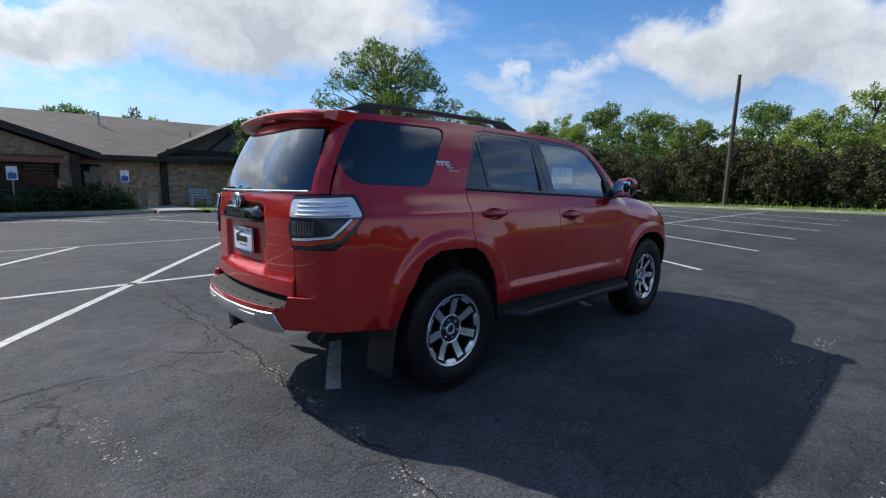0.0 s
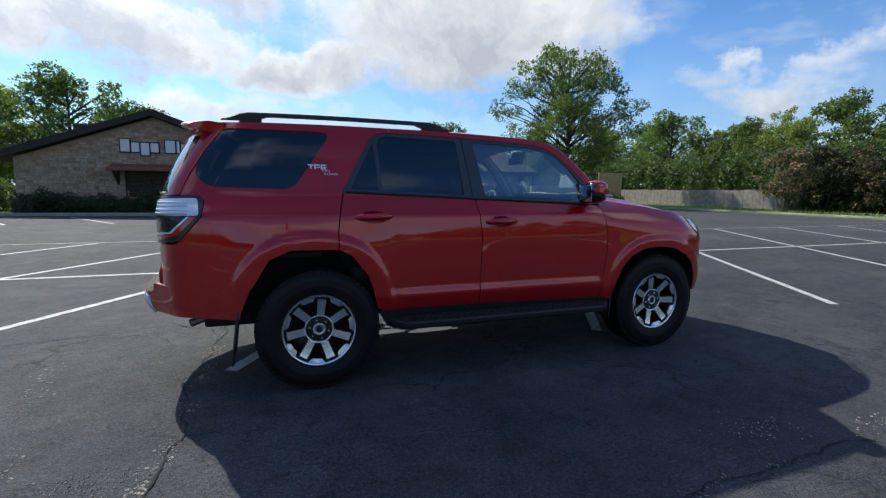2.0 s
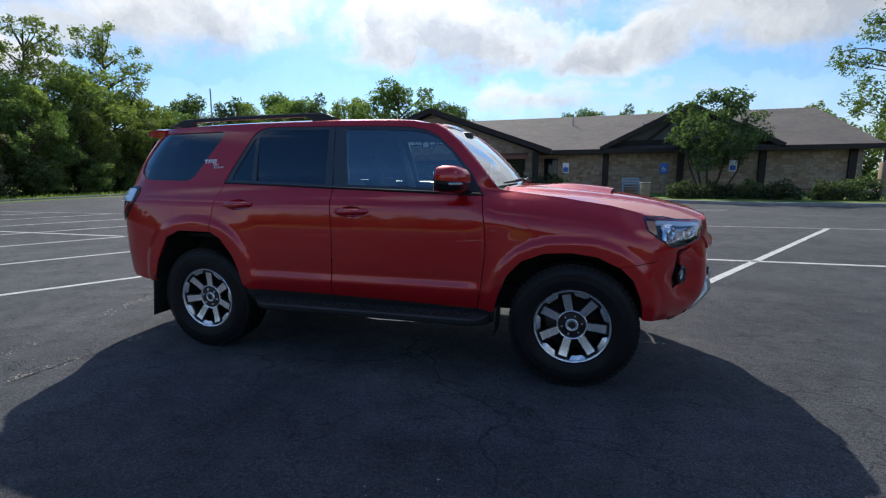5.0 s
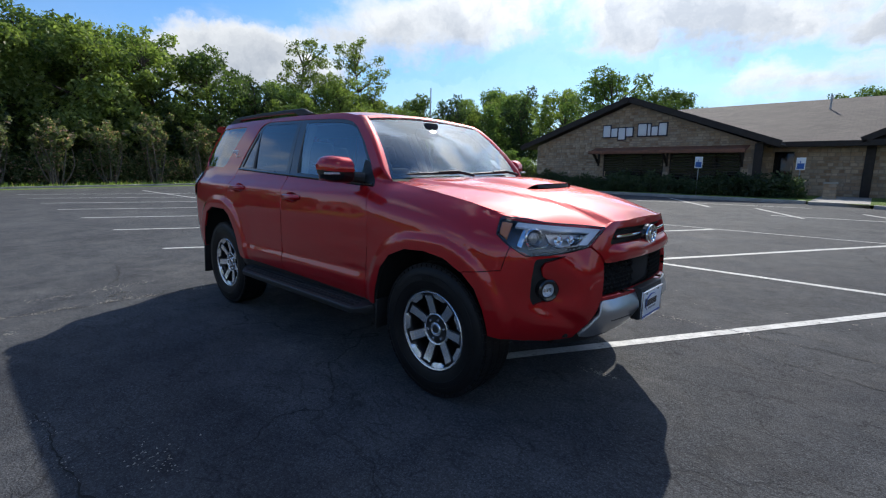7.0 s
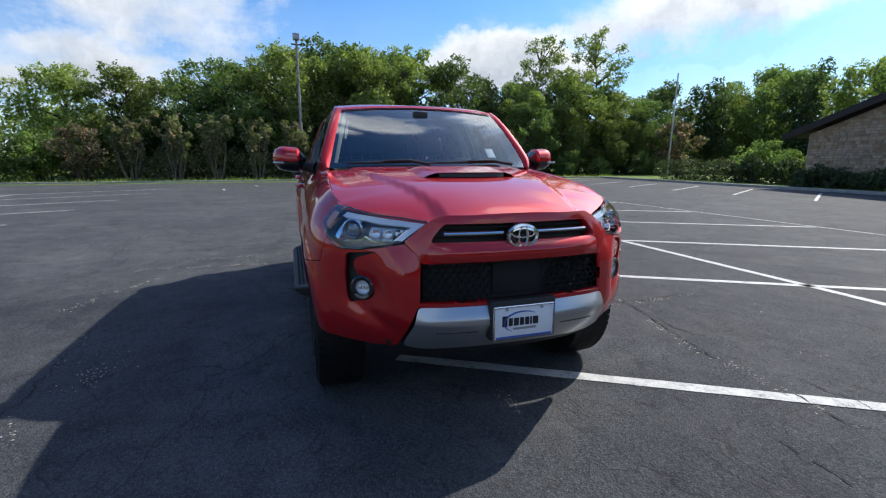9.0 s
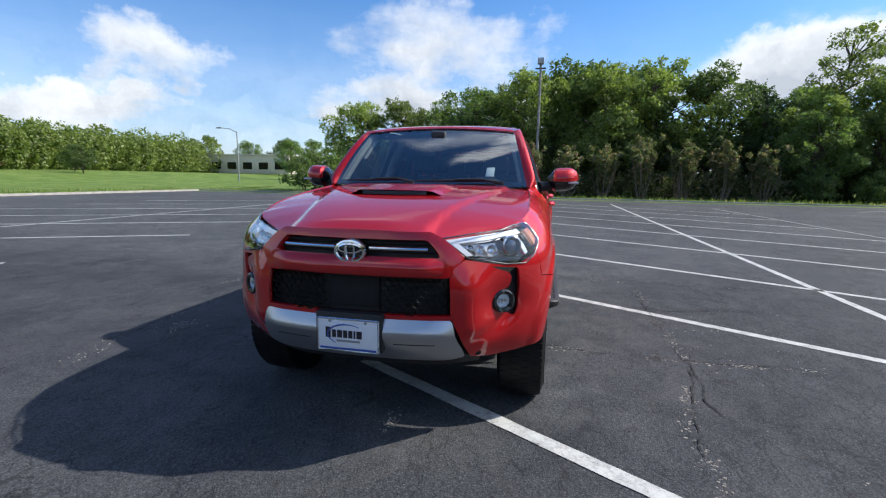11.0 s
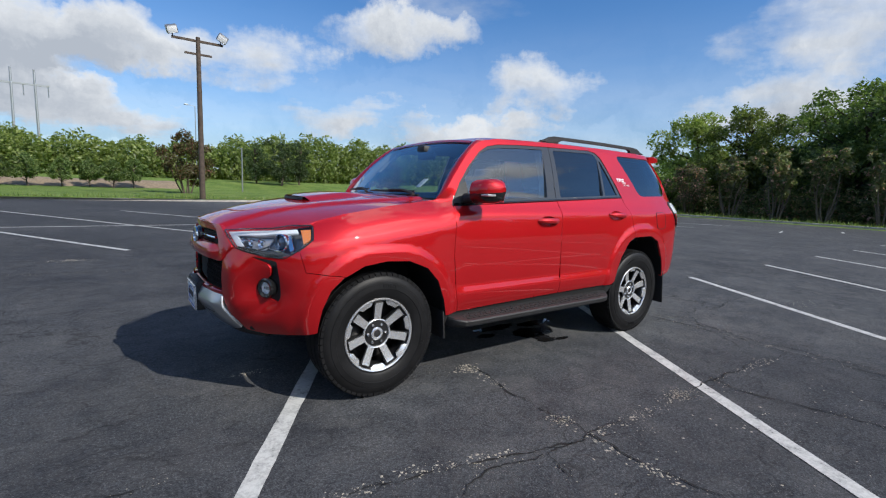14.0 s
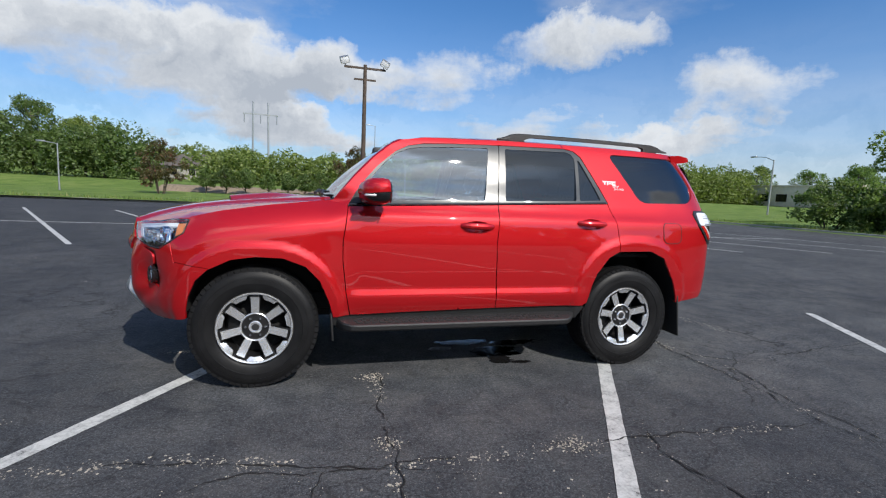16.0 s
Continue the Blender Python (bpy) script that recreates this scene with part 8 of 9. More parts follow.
    for key, x, y, s in (("oak", 50, 20, 0.92), ("oak", 51, 26.5, 0.96), ("sparse", 50, 31.5, 0.72), ("oak2", 49, 34.5, 0.82), ("oak2", 46, 14, 0.74), ("oak", 52, 10.0, 0.80), ("oak2", 47, 5.0, 0.78), ("tall", 50, 2.0, 0.72), ("oak2", 45, -2.0, 0.85), ("oak", 50, -7, 0.98), ("oak2", 46, -12, 0.95),
                         ("oak", 45, 41.8, 0.98), ("oak2", 46, 36.5, 0.75), ("oak", 47, 47.5, 0.90), ("oak", 44, 31.0, 0.80), ("tall", 43, 54, 0.8), ("oak", 50, 60, 1.0), ("oak2", 43, 25.5, 0.72), ("oak", 38, 62, 0.9), ("oak2", 30, 70, 0.9)):
        plan.append((key, x, y, s))
    plan.append(("big", 26.5, 37.5, 1.03))
    plan.append(("pink", 31.2, 18.4, 1.0))
    # behind and beside the building
    for key, x, y, s in (("oak", -18.0, 46.0, 1.02), ("oak2", -23.5, 46.5, 0.94), ("oak", -13.5, 50, 0.88), ("cedar", -30, 48, 1.1), ("oak", -34, 51, 1.0), ("cedar", -27, 52, 1.05), ("oak2", -38, 54, 1.05), ("oak", 2, 56, 0.75), ("cedar", 5.5, 52, 0.82), ("oak2", 10, 58, 0.78), ("oak", -4, 60, 0.70), ("oak", 17, 60, 0.75), ("oak", -43, 58, 1.2), ("cedar", 0, 50, 0.78)):
        plan.append((key, x, y, s))
    plan.append(("front", 7.6, 22.6, 0.96))
    plan.append(("bush", -17.6, 26.2, 0.72))
    plan.append(("bush", -15.2, 25.6, 0.62))
    # lawn shrubs and trees on the far side
    for key, x, y, s in (("bronze", -2.6, -38, 1.05), ("bronze", 13.8, -42, 0.98), ("bronze", -20.2, -38, 0.95), ("pear", 9.6, -48, 0.68), ("pear", 7.7, -48.2, 0.66), ("pear", 5.5, -48, 0.62), ("pear", 1.9, -48, 0.64), ("pear", 0.3, -48.6, 0.66), ("pear", 11.6, -48.8, 0.64), ("pear", 3.6, -48.8, 0.6),
                         ("oak", 38, -74, 0.92), ("oak2", 33, -76, 0.88), ("oak", 29, -72, 0.76), ("oak2", 44, -72, 0.95), ("oak", 51, -70, 0.9), ("cedar", -16, -58, 0.66), ("cedar", -13.5, -60, 0.62), ("cedar", -19, -60, 0.60)):
        plan.append((key, x, y, s))
    for x, y, s in ((-47, -60, 0.34), (-50, -65, 0.36), (-76, -46, 0.66), (-40, -70, 0.6), (-110, -92, 0.9), (-112, -80, 0.85), (-113, -70, 0.9), (-111, -60, 0.85)):
        plan.append(("oak", x, y, s))
    for k in range(17):
        x = -12.6 + k * 0.78 + 0.2 * rng.random()
        plan.append(("low", x, 22.9 + 0.35 * rng.random(), 0.85 + 0.45 * rng.random()))
    for x, y, s in ((6.2, 20.6, 1.0), (7.2, 20.4, 0.9), (8.6, 20.0, 1.0), (9.8, 19.8, 1.0), (11.2, 19.6, 0.9), (12.6, 19.6, 1.1), (17.5, 25.5, 1.0), (19.0, 25.8, 1.2), (21.0, 26.0, 1.1), (23.5, 26.5, 1.3)):
        plan.append(("low", x, y, s))
    for n, (key, x, y, s) in enumerate(plan):
        z = 0.1 if abs(x) < 42 and -34 < y < 66 else lawn_height(x, y) - 0.05
        turn = (n * 2.39996) % 6.283
        ob = kinds[key]
        if not ob["used"]:
            ob["used"] = 1
            ob.matrix_basis = Matrix.Translation((x, y, z)) @ Matrix.Rotation(turn, 4, "Z") @ Matrix.Diagonal((s, s, s, 1))
        else:
            c = copy_thing(ob, Matrix.Identity(4))
            c.matrix_basis = Matrix.Translation((x, y, z)) @ Matrix.Rotation(turn, 4, "Z") @ Matrix.Diagonal((s, s, s * (0.93 + 0.14 * rng.random()), 1))
        if "crape myrtle with" in ob["label"]:
            ob["group"] = "crape myrtles along the kerb"
        if key == "hedge":
            ob["group"] = "hedge shrubs along the kerb"
    for ob in kinds.values():
        del ob["used"]
    for ob in scene.objects:
        if "used" in ob:
            del ob["used"]
    # clipped hedge by the building's left corner
    r2 = np.random.default_rng(21)
    hedge = thing("clipped_hedge", "dark clipped evergreen hedge beside the building", "hedge")
    cs = [(-14.2 - 1.1 * k, 24.6 + 0.5 * (k % 2), 0.75) for k in range(9)]
    c = new("leaves", leaves_mesh("leaves", cs, [(0.9, 0.8, 0.75)] * len(cs), 9000, 0.07, r2, material=LEAF_HEDGE, shell=0.8))
    c.parent = hedge
    tagged(c, kind="stuff")
    under = thing("undergrowth", "dark undergrowth beneath the trees and hedge", "undergrowth", kind="stuff")
    cs = [(-36.2 + 0.8 * math.sin(k * 1.7), -16.0 + 0.85 * k, 0.7 + 0.25 * math.sin(k * 1.1)) for k in range(62)]
    cs += [(36.4 + 0.4 * math.sin(k * 1.7), -18.0 + 0.8 * k, 0.55) for k in range(50)]
    c = new("leaves", leaves_mesh("leaves", cs, [(1.2, 1.1, 1.15)] * len(cs), 54000, 0.12, r2, material=LEAF_HEDGE, shell=0.7, ragged=0.07))
    c.parent = under
    tagged(c, kind="stuff")
    # ragged low growth at the shrubs' feet
    cs = [(-33.6 + 0.5 * math.sin(k * 2.3), -14.5 + 0.62 * k, 0.75 + 0.3 * math.sin(k * 1.7)) for k in range(52)]
    c = new("leaves", leaves_mesh("leaves", cs, [(0.8, 0.9, 1.25)] * len(cs), 26000, 0.09, r2, material=LEAF_MYRTLE, shell=0.6, ragged=0.12))
    c.parent = under
    tagged(c, kind="stuff")
    # thicket that closes the view between the trunks
    cs = [(-38.6 + 1.0 * math.sin(k * 1.9), -13.0 + 0.95 * k, 2.9 + 0.6 * math.sin(k * 1.3)) for k in range(52)]
    thicket = thing("thicket", "dense shaded thicket between the tree trunks", "undergrowth", kind="stuff")
    c = new("leaves", leaves_mesh("leaves", cs, [(1.6, 1.4, 2.7)] * len(cs), 46000, 0.15, r2, material=LEAF_DARK, shell=0.65, ragged=0.08))
    c.parent = thicket
    tagged(c, kind="stuff")
    # dense wood edge behind the board fence
    cs = [(39.5 + 1.2 * math.sin(k * 1.9), 17.0 + 0.9 * k, 2.6 + 0.5 * math.sin(k * 1.3)) for k in range(52)] + [(18.0 + 0.95 * k, 45.5 + 1.0 * math.sin(k * 2.1), 2.4) for k in range(22)]
    edge_wood = thing("wood_edge", "dense dark undergrowth at the edge of the wood", "undergrowth", kind="stuff")
    c = new("leaves", leaves_mesh("leaves", cs, [(1.7, 1.5, 2.9)] * len(cs), 52000, 0.15, r2, material=LEAF_DARK, shell=0.6, ragged=0.08))
    c.parent = edge_wood
    tagged(c, kind="stuff")
    # far woods: one mass of leaves beyond the lawns
    cs, rs = [], []
    for k in range(120):
        u = k / 119
        x = -95 + 112 * u
        y = -80 + 5 * math.sin(k * 1.7) + 6 * (u - 0.5)
        h = 4.4 + 2.4 * ease(-6, -26, x) + 0.8 * math.sin(k * 0.9) + 0.5 * math.sin(k * 2.3)
        cs.append((x, y, lawn_height(x, y) + h * 0.5))
        rs.append((2.6, 2.6, h * 0.56))
    for k in range(60):
        x = 14 + k * 2.0
        cs.append((x, -112 + 3 * math.sin(k), lawn_height(x, -112) + 3.0))
        rs.append((3.0, 3.0, 3.6 + math.sin(k * 1.3)))
    for k in range(70):
        x = -120 + (k % 35) * 1.2
        y = -75 + k * 1.4
        cs.append((-62 - 3 * math.sin(k * 1.1), -30 + k * 1.6, 3.0))
        rs.append((2.6, 2.6, 4.2 + math.sin(k)))
    woods = new("far_woods", leaves_mesh("far_woods", cs, rs, 240000, 0.27, r2, material=LEAF_BRIGHT, shell=0.75, ragged=0.06))
    tagged(woods, "distant belt of green mixed woodland", "woods", kind="stuff")
    cs, rs = [], []
    for k in range(60):
        if k < 20:
            cs.append((24 + k * 1.9, -71 + 2.5 * math.sin(k * 1.7), lawn_height(24 + k * 1.9, -71) + 3.2))
            rs.append((2.8, 2.8, 4.2 + 0.8 * math.sin(k * 0.9)))
        cs.append((56 + 3 * math.sin(k * 1.3), -34 + k * 2.0, 3.2))
        rs.append((2.8, 2.8, 4.0 + math.sin(k * 0.7)))
    woods = new("far_woods", leaves_mesh("far_woods", cs, rs, 85000, 0.23, r2, material=LEAF_OAK, shell=0.4, ragged=0.06))
    tagged(woods, "distant belt of green mixed woodland", "woods", kind="stuff")
    # long grass along the kerbs
    n = 9000
    e = r2.random(n)
    side = r2.integers(0, 3, n)
    px = np.where(side == 0, -29.8 - 1.6 * r2.random(n) ** 2, np.where(side == 1, 29.9 + 2.2 * r2.random(n) ** 2, -29 + 58 * e))
    py = np.where(side == 2, -28.9 - 1.2 * r2.random(n) ** 2, -27 + 52 * e)
    h = 0.10 + 0.22 * r2.random(n) ** 2
    a = r2.random(n) * 6.283
    v = np.empty((n, 3, 3))
    dx, dy = np.cos(a) * 0.03, np.sin(a) * 0.03
    base = np.stack([px, py, np.full(n, 0.10)], 1)
    v[:, 0] = base + np.stack([dx, dy, dx * 0], 1)
    v[:, 1] = base - np.stack([dx, dy, dx * 0], 1)
    v[:, 2] = base + np.stack([r2.normal(size=n) * 0.06, r2.normal(size=n) * 0.06, h], 1)
    me = bpy.data.meshes.new("long_grass")
    me.from_pydata(v.reshape(-1, 3), [], np.arange(n * 3).reshape(-1, 3).tolist())
    me.materials.append(LEAF_BLADE)
    tagged(new("long_grass", me), "tufts of long grass along the kerbs", "grass", kind="stuff")


# ---------------------------------------------------------------- building
def stone_mesh(seed):
    """A unit stone with a chamfered, slightly skewed face."""
    rng = random.Random(seed)
    j = [(rng.random() - 0.5) * 0.07 for _ in range(8)]
    quad = ((-0.5 + j[0], -0.5 + j[1]), (0.5 + j[2], -0.5 + j[3]), (0.5 + j[4], 0.5 + j[5]), (-0.5 + j[6], 0.5 + j[7]))
    verts = [(a, 0, c) for a, c in quad] + [(a * 0.93, -0.7, c * 0.9) for a, c in quad] + [(a * 0.82, -1.0, c * 0.74) for a, c in quad]
    faces = [(8, 9, 10, 11)] + [(b + i, b + (i + 1) % 4, b + 4 + (i + 1) % 4, b + 4 + i) for b in (0, 4) for i in range(4)]
    me = bpy.data.meshes.new("stone")
    me.from_pydata(verts, [], faces)
    me.materials.append(STONE)
    return me


STONE_MESH = [stone_mesh(k) for k in range(6)]


def stone_wall(name, outline, y, parent, holes=(), x_step=0.34, row=0.17, seed=1, depth=0.35, near=None):
    """A wall in the plane y with coursed stones standing proud of the mortar; outline in (x, z)."""
    rng = random.Random(seed)
    bm = bmesh.new()
    f = [bm.verts.new((x, y, z)) for x, z in outline]
    b = [bm.verts.new((x, y + depth, z)) for x, z in outline]
    bm.faces.new(f)
    bm.faces.new(b[::-1])
    for k in range(len(f)):
        n = (k + 1) % len(f)
        bm.faces.new((f[n], f[k], b[k], b[n]))
    bmesh.ops.recalc_face_normals(bm, faces=bm.faces[:])
    wall = part(name, bm, MORTAR, parent, smooth=False)
    verts, faces, single = [], [], 0
    lo_x, hi_x = min(p[0] for p in outline), max(p[0] for p in outline)
    z = min(p[1] for p in outline)
    top_z = max(p[1] for p in outline)
    while z < top_z:
        h = row * (0.75 + 0.6 * rng.random())
        x = lo_x - 0.2 * rng.random()
        while x < hi_x:
            w = x_step * (0.5 + 1.1 * rng.random())
            g = 0.012
            cx, cz = x + w / 2, z + h / 2
            ok = all(inside(p, outline) for p in ((x + g, z + g), (x + w - g, z + g), (x + w - g, z + h - g), (x + g, z + h - g)))
            if ok and not any(hx0 - 0.02 < cx < hx1 + 0.02 and hz0 - 0.02 < cz < hz1 + 0.02 for hx0, hz0, hx1, hz1 in holes):
                out = 0.018 + 0.022 * rng.random()
                if near and near[0] < cx < near[1] and near[2] < cz < near[3] and single < 300:
                    single += 1
                    o = new("stone", STONE_MESH[rng.randrange(len(STONE_MESH))])
                    o.parent = wall
                    o.matrix_basis = Matrix.Translation((cx, y + 0.004, cz)) @ Matrix.Rotation(rng.gauss(0, 0.012), 4, "Y") @ Matrix.Diagonal((w - 2 * g, out + 0.004, h - 2 * g, 1))
                    x += w
                    continue
                k = len(verts)
                j = [(rng.random() - 0.5) * 0.014 for _ in range(8)]
                quad = ((x + g + j[0], z + g + j[1]), (x + w - g + j[2], z + g + j[3]), (x + w - g + j[4], z + h - g + j[5]), (x + g + j[6], z + h - g + j[7]))
                verts += [(a, y + 0.004, c) for a, c in quad] + [(a * 0.94 + cx * 0.06, y - out, c * 0.94 + cz * 0.06) for a, c in quad]
                faces += [(k + 4, k + 5, k + 6, k + 7)] + [(k + i, k + (i + 1) % 4, k + 4 + (i + 1) % 4, k + 4 + i) for i in range(4)]
            x += w
        z += h
    me = bpy.data.meshes.new("stone_facing")
    me.from_pydata(verts, [], faces)
    me.materials.append(STONE)
    o = new("stone_facing", me)
    o.parent = wall
    tagged(o, kind="stuff")
    return wall


def slab(pts, thick, normal=(0, 0, -1)):
    """A flat sheet of given outline with thickness."""
    bm = bmesh.new()
    n = Vector(normal)
    a = [bm.verts.new(p) for p in pts]
    b = [bm.verts.new(Vector(p) + n * thick) for p in pts]
    bm.faces.new(a)
    bm.faces.new(b[::-1])
    for k in range(len(a)):
        j = (k + 1) % len(a)
        bm.faces.new((a[j], a[k], b[k], b[j]))
    bmesh.ops.recalc_face_normals(bm, faces=bm.faces[:])
    return bm


def beam(a, b, w, h):
    """A straight timber between two points."""
    a, b = Vector(a), Vector(b)
    bm = bmesh.new()
    box_into(bm, (0, -w / 2, -h / 2), ((b - a).length, w / 2, h / 2))
    q = (b - a).to_track_quat("X", "Z").to_matrix().to_4x4()
    bmesh.ops.transform(bm, matrix=Matrix.Translation(a) @ q, verts=bm.verts)
    return bm


def build_building():
    b = thing("stone_building", "low limestone building with brown shingle roof and gables", "building")
    gy, my = 24.0, 26.0
    stone_wall("gable_wall", [(-13.2, 0.0), (-1.25, 0.0), (-1.25, 2.62), (-7.3, 4.86), (-13.2, 2.68)], gy, b, holes=((-8.7, 0.85, -5.4, 2.12), (-5.05, 0.75, -1.78, 2.12)), seed=2, x_step=0.25, row=0.135, near=(-8.0, -1.2, 2.45, 4.2))
    stone_wall("main_wall", [(-1.25, 0.0), (15.5, 0.0), (15.5, 2.55), (-1.25, 2.55)], my, b, seed=3, x_step=0.28, row=0.145)
    # end and side walls close the shell
    for lo, hi in (((-13.2, gy + 0.36, 0), (-12.9, 41, 2.62)), ((15.2, my + 0.36, 0), (15.5, 41, 2.55)), ((-13.2, 40.7, 0), (15.5, 41, 2.6)), ((-1.6, gy + 0.36, 0), (-1.3, my, 2.6))):
        bm = bmesh.new()
        box_into(bm, lo, hi)
        part("side_wall", bm, STONE, b, smooth=False)
    # windows: deep openings with dark frames
    for x0, z0, x1, z1 in ((-8.65, 0.9, -5.45, 2.08), (-5.0, 0.8, -1.85, 2.08)):
        w = part("window", bevelled_box((x0, gy - 0.012, z0), (x1, gy - 0.004, z1), 0.0), DARK_PANE, b, "dark window behind the awning", smooth=False)
        for lo, hi in (((x0 - 0.06, gy - 0.06, z0 - 0.06), (x0, gy - 0.002, z1 + 0.06)), ((x1, gy - 0.06, z0 - 0.06), (x1 + 0.06, gy - 0.002, z1 + 0.06)), ((x0, gy - 0.06, z1), (x1, gy - 0.002, z1 + 0.06)), ((x0, gy - 0.08, z0 - 0.06), (x1, gy - 0.002, z0))):
            part("window_frame", bevelled_box(lo, hi, 0.008), FASCIA, w)
        for k in range(1, 3):
            x = x0 + (x1 - x0) * k / 3
            part("mullion", bevelled_box((x - 0.02, gy - 0.05, z0), (x + 0.02, gy - 0.013, z1), 0.006), FASCIA, w)
        for k in range(1, 9):
            z = z0 + (z1 - z0) * k / 9
            part("blind_slat", bevelled_box((x0 + 0.02, gy - 0.03, z - 0.03), (x1 - 0.02, gy - 0.014, z + 0.03), 0.004), FASCIA, w)
    # awning
    aw = part("awning", slab([(-9.25, gy - 0.02, 2.50), (-1.5, gy - 0.02, 2.50), (-1.5, gy - 0.95, 2.24), (-9.25, gy - 0.95, 2.24)], 0.05), AWNING, b, "rust-brown sloping awning", smooth=False)
    part("awning_fascia", bevelled_box((-9.25, gy - 0.99, 2.12), (-1.5, gy - 0.94, 2.30), 0.01), AWNING, aw)
    for x in (-9.0, -5.2, -1.75):
        part("awning_brace", beam((x, gy - 0.03, 1.55), (x, gy - 0.85, 2.18), 0.09, 0.10), FASCIA, aw)
        part("brace_post", bevelled_box((x - 0.05, gy - 0.12, 1.45), (x + 0.05, gy - 0.03, 2.25), 0.01), FASCIA, aw)
    # sign: white blocks with navy edges stand for its letters
    sign = thing("wall_sign", "raised white block lettering with navy edging on the stone gable", "sign")
    x = -8.80
    for w, h, drop in ((0.40, 0.62, 0), (0.34, 0.46, 0), (0.36, 0.46, -0.16), (0.34, 0.46, 0), (-0.24, 0, 0), (0.44, 0.62, 0), (0.13, 0.60, 0), (0.30, 0.46, 0), (0.38, 0.62, 0)):
        if w < 0:
            x += -w
            continue
        z0 = 3.10 + drop
        hh = h - drop
        e = part("letter_edge", bevelled_box((x - 0.055, gy - 0.10, z0 - 0.055), (x + w + 0.055, gy - 0.045, z0 + hh + 0.055), 0.02), SIGN_NAVY, sign)
        part("letter_block", bevelled_box((x, gy - 0.135, z0), (x + w, gy - 0.10, z0 + hh), 0.03), SIGN_WHITE, e)
        x += w + 0.075
    # timber posts
    for x, y in ((-1.1, gy - 0.02), (2.82, my), (6.85, my), (10.9, my), (15.0, my)):
        part("timber_post", bevelled_box((x - 0.17, y - 0.20, 0.0), (x + 0.17, y - 0.045, 2.55), 0.012), FASCIA, b)
    part("entry_door", bevelled_box((-0.75, my - 0.06, 0.05), (0.05, my - 0.045, 2.2), 0.005), DARK_PANE, b, "dark door in the corner")
    # roofs: two gables run into the main ridge
    ridge_y, ridge_z, eave_z, eave_y = 33.4, 5.42, 2.66, 25.2
    back_y = 41.6
    part("main_roof", slab([(-1.0, eave_y, eave_z), (16.0, eave_y, eave_z), (16.0, ridge_y, ridge_z), (-8.0, ridge_y, ridge_z), (-8.0, 27.0, eave_z + 0.6)], 0.12), SHINGLE, b, smooth=False)
    part("roof_back", slab([(-13.8, back_y, eave_z), (16.0, back_y, eave_z), (16.0, ridge_y, ridge_z), (-13.8, ridge_y, ridge_z)], 0.12), SHINGLE, b, smooth=False)
    # left gable roof, ridge along y
    gx, gz = -7.3, 5.14
    part("gable_roof", slab([(gx, gy - 0.55, gz), (-0.25, gy - 0.55, 2.56), (-0.25, ridge_y, 2.56), (gx, ridge_y, gz)], 0.10), SHINGLE, b, smooth=False)
    part("gable_roof", slab([(gx, gy - 0.55, gz), (gx, ridge_y, gz), (-14.1, ridge_y, 2.62), (-14.1, gy - 0.55, 2.62)], 0.10), SHINGLE, b, smooth=False)
    for x1, z1 in ((-0.22, 2.50), (-14.1, 2.56)):
        part("barge_board", beam((gx, gy - 0.58, gz - 0.10), (x1, gy - 0.58, z1), 0.05, 0.30), FASCIA, b)
        part("soffit", beam((gx, gy - 0.28, gz - 0.20), (x1, gy - 0.28, z1 - 0.10), 0.55, 0.03), FASCIA, b)
    part("eave_board", beam((-0.9, eave_y - 0.03, eave_z - 0.12), (16.0, eave_y - 0.03, eave_z - 0.12), 0.05, 0.24), FASCIA, b)
    part("eave_soffit", bevelled_box((-1.0, eave_y, eave_z - 0.24), (16.0, my, eave_z - 0.20), 0.0), FASCIA, b, smooth=False)
    # right gable over the porch with a boarded face
    rx, rz, ry = 7.05, 5.02, 25.9
    part("porch_gable", slab([(3.0, ry, 2.78), (11.1, ry, 2.78), (rx, ry, rz - 0.2)], 0.08, (0, 1, 0)), GABLE_BOARD, b, smooth=False)
    part("porch_beam", beam((3.0, ry - 0.06, 3.02), (11.1, ry - 0.06, 3.02), 0.10, 0.24), FASCIA, b)
    for dx in (-1.6, 1.6):
        part("porch_strut", beam((rx + dx * 0.15, ry - 0.06, 4.55), (rx + dx * 1.25, ry - 0.06, 3.1), 0.08, 0.16), FASCIA, b)
    for sgn in (-1, 1):
        x1 = rx + sgn * 4.6
        part("porch_roof", slab([(rx, ry - 0.7, rz), (x1, ry - 0.7, 2.74), (x1, ridge_y, 2.74), (rx, ridge_y, rz)], 0.10), SHINGLE, b, smooth=False)
        part("barge_board", beam((rx, ry - 0.73, rz - 0.09), (x1, ry - 0.73, 2.66), 0.05, 0.26), FASCIA, b)
    bm = bmesh.new()
    tube_into(bm, [(0.8, 31.0, 4.3), (0.8, 31.0, 5.35)], [0.05, 0.05], 8)
    part("vent_pipe", bm, STEEL, b)
    bm = bmesh.new()
    tube_into(bm, [(5.2, 29.6, 4.0), (5.2, 29.6, 4.45)], [0.05, 0.05], 8)
    part("vent_pipe", bm, STEEL, b)

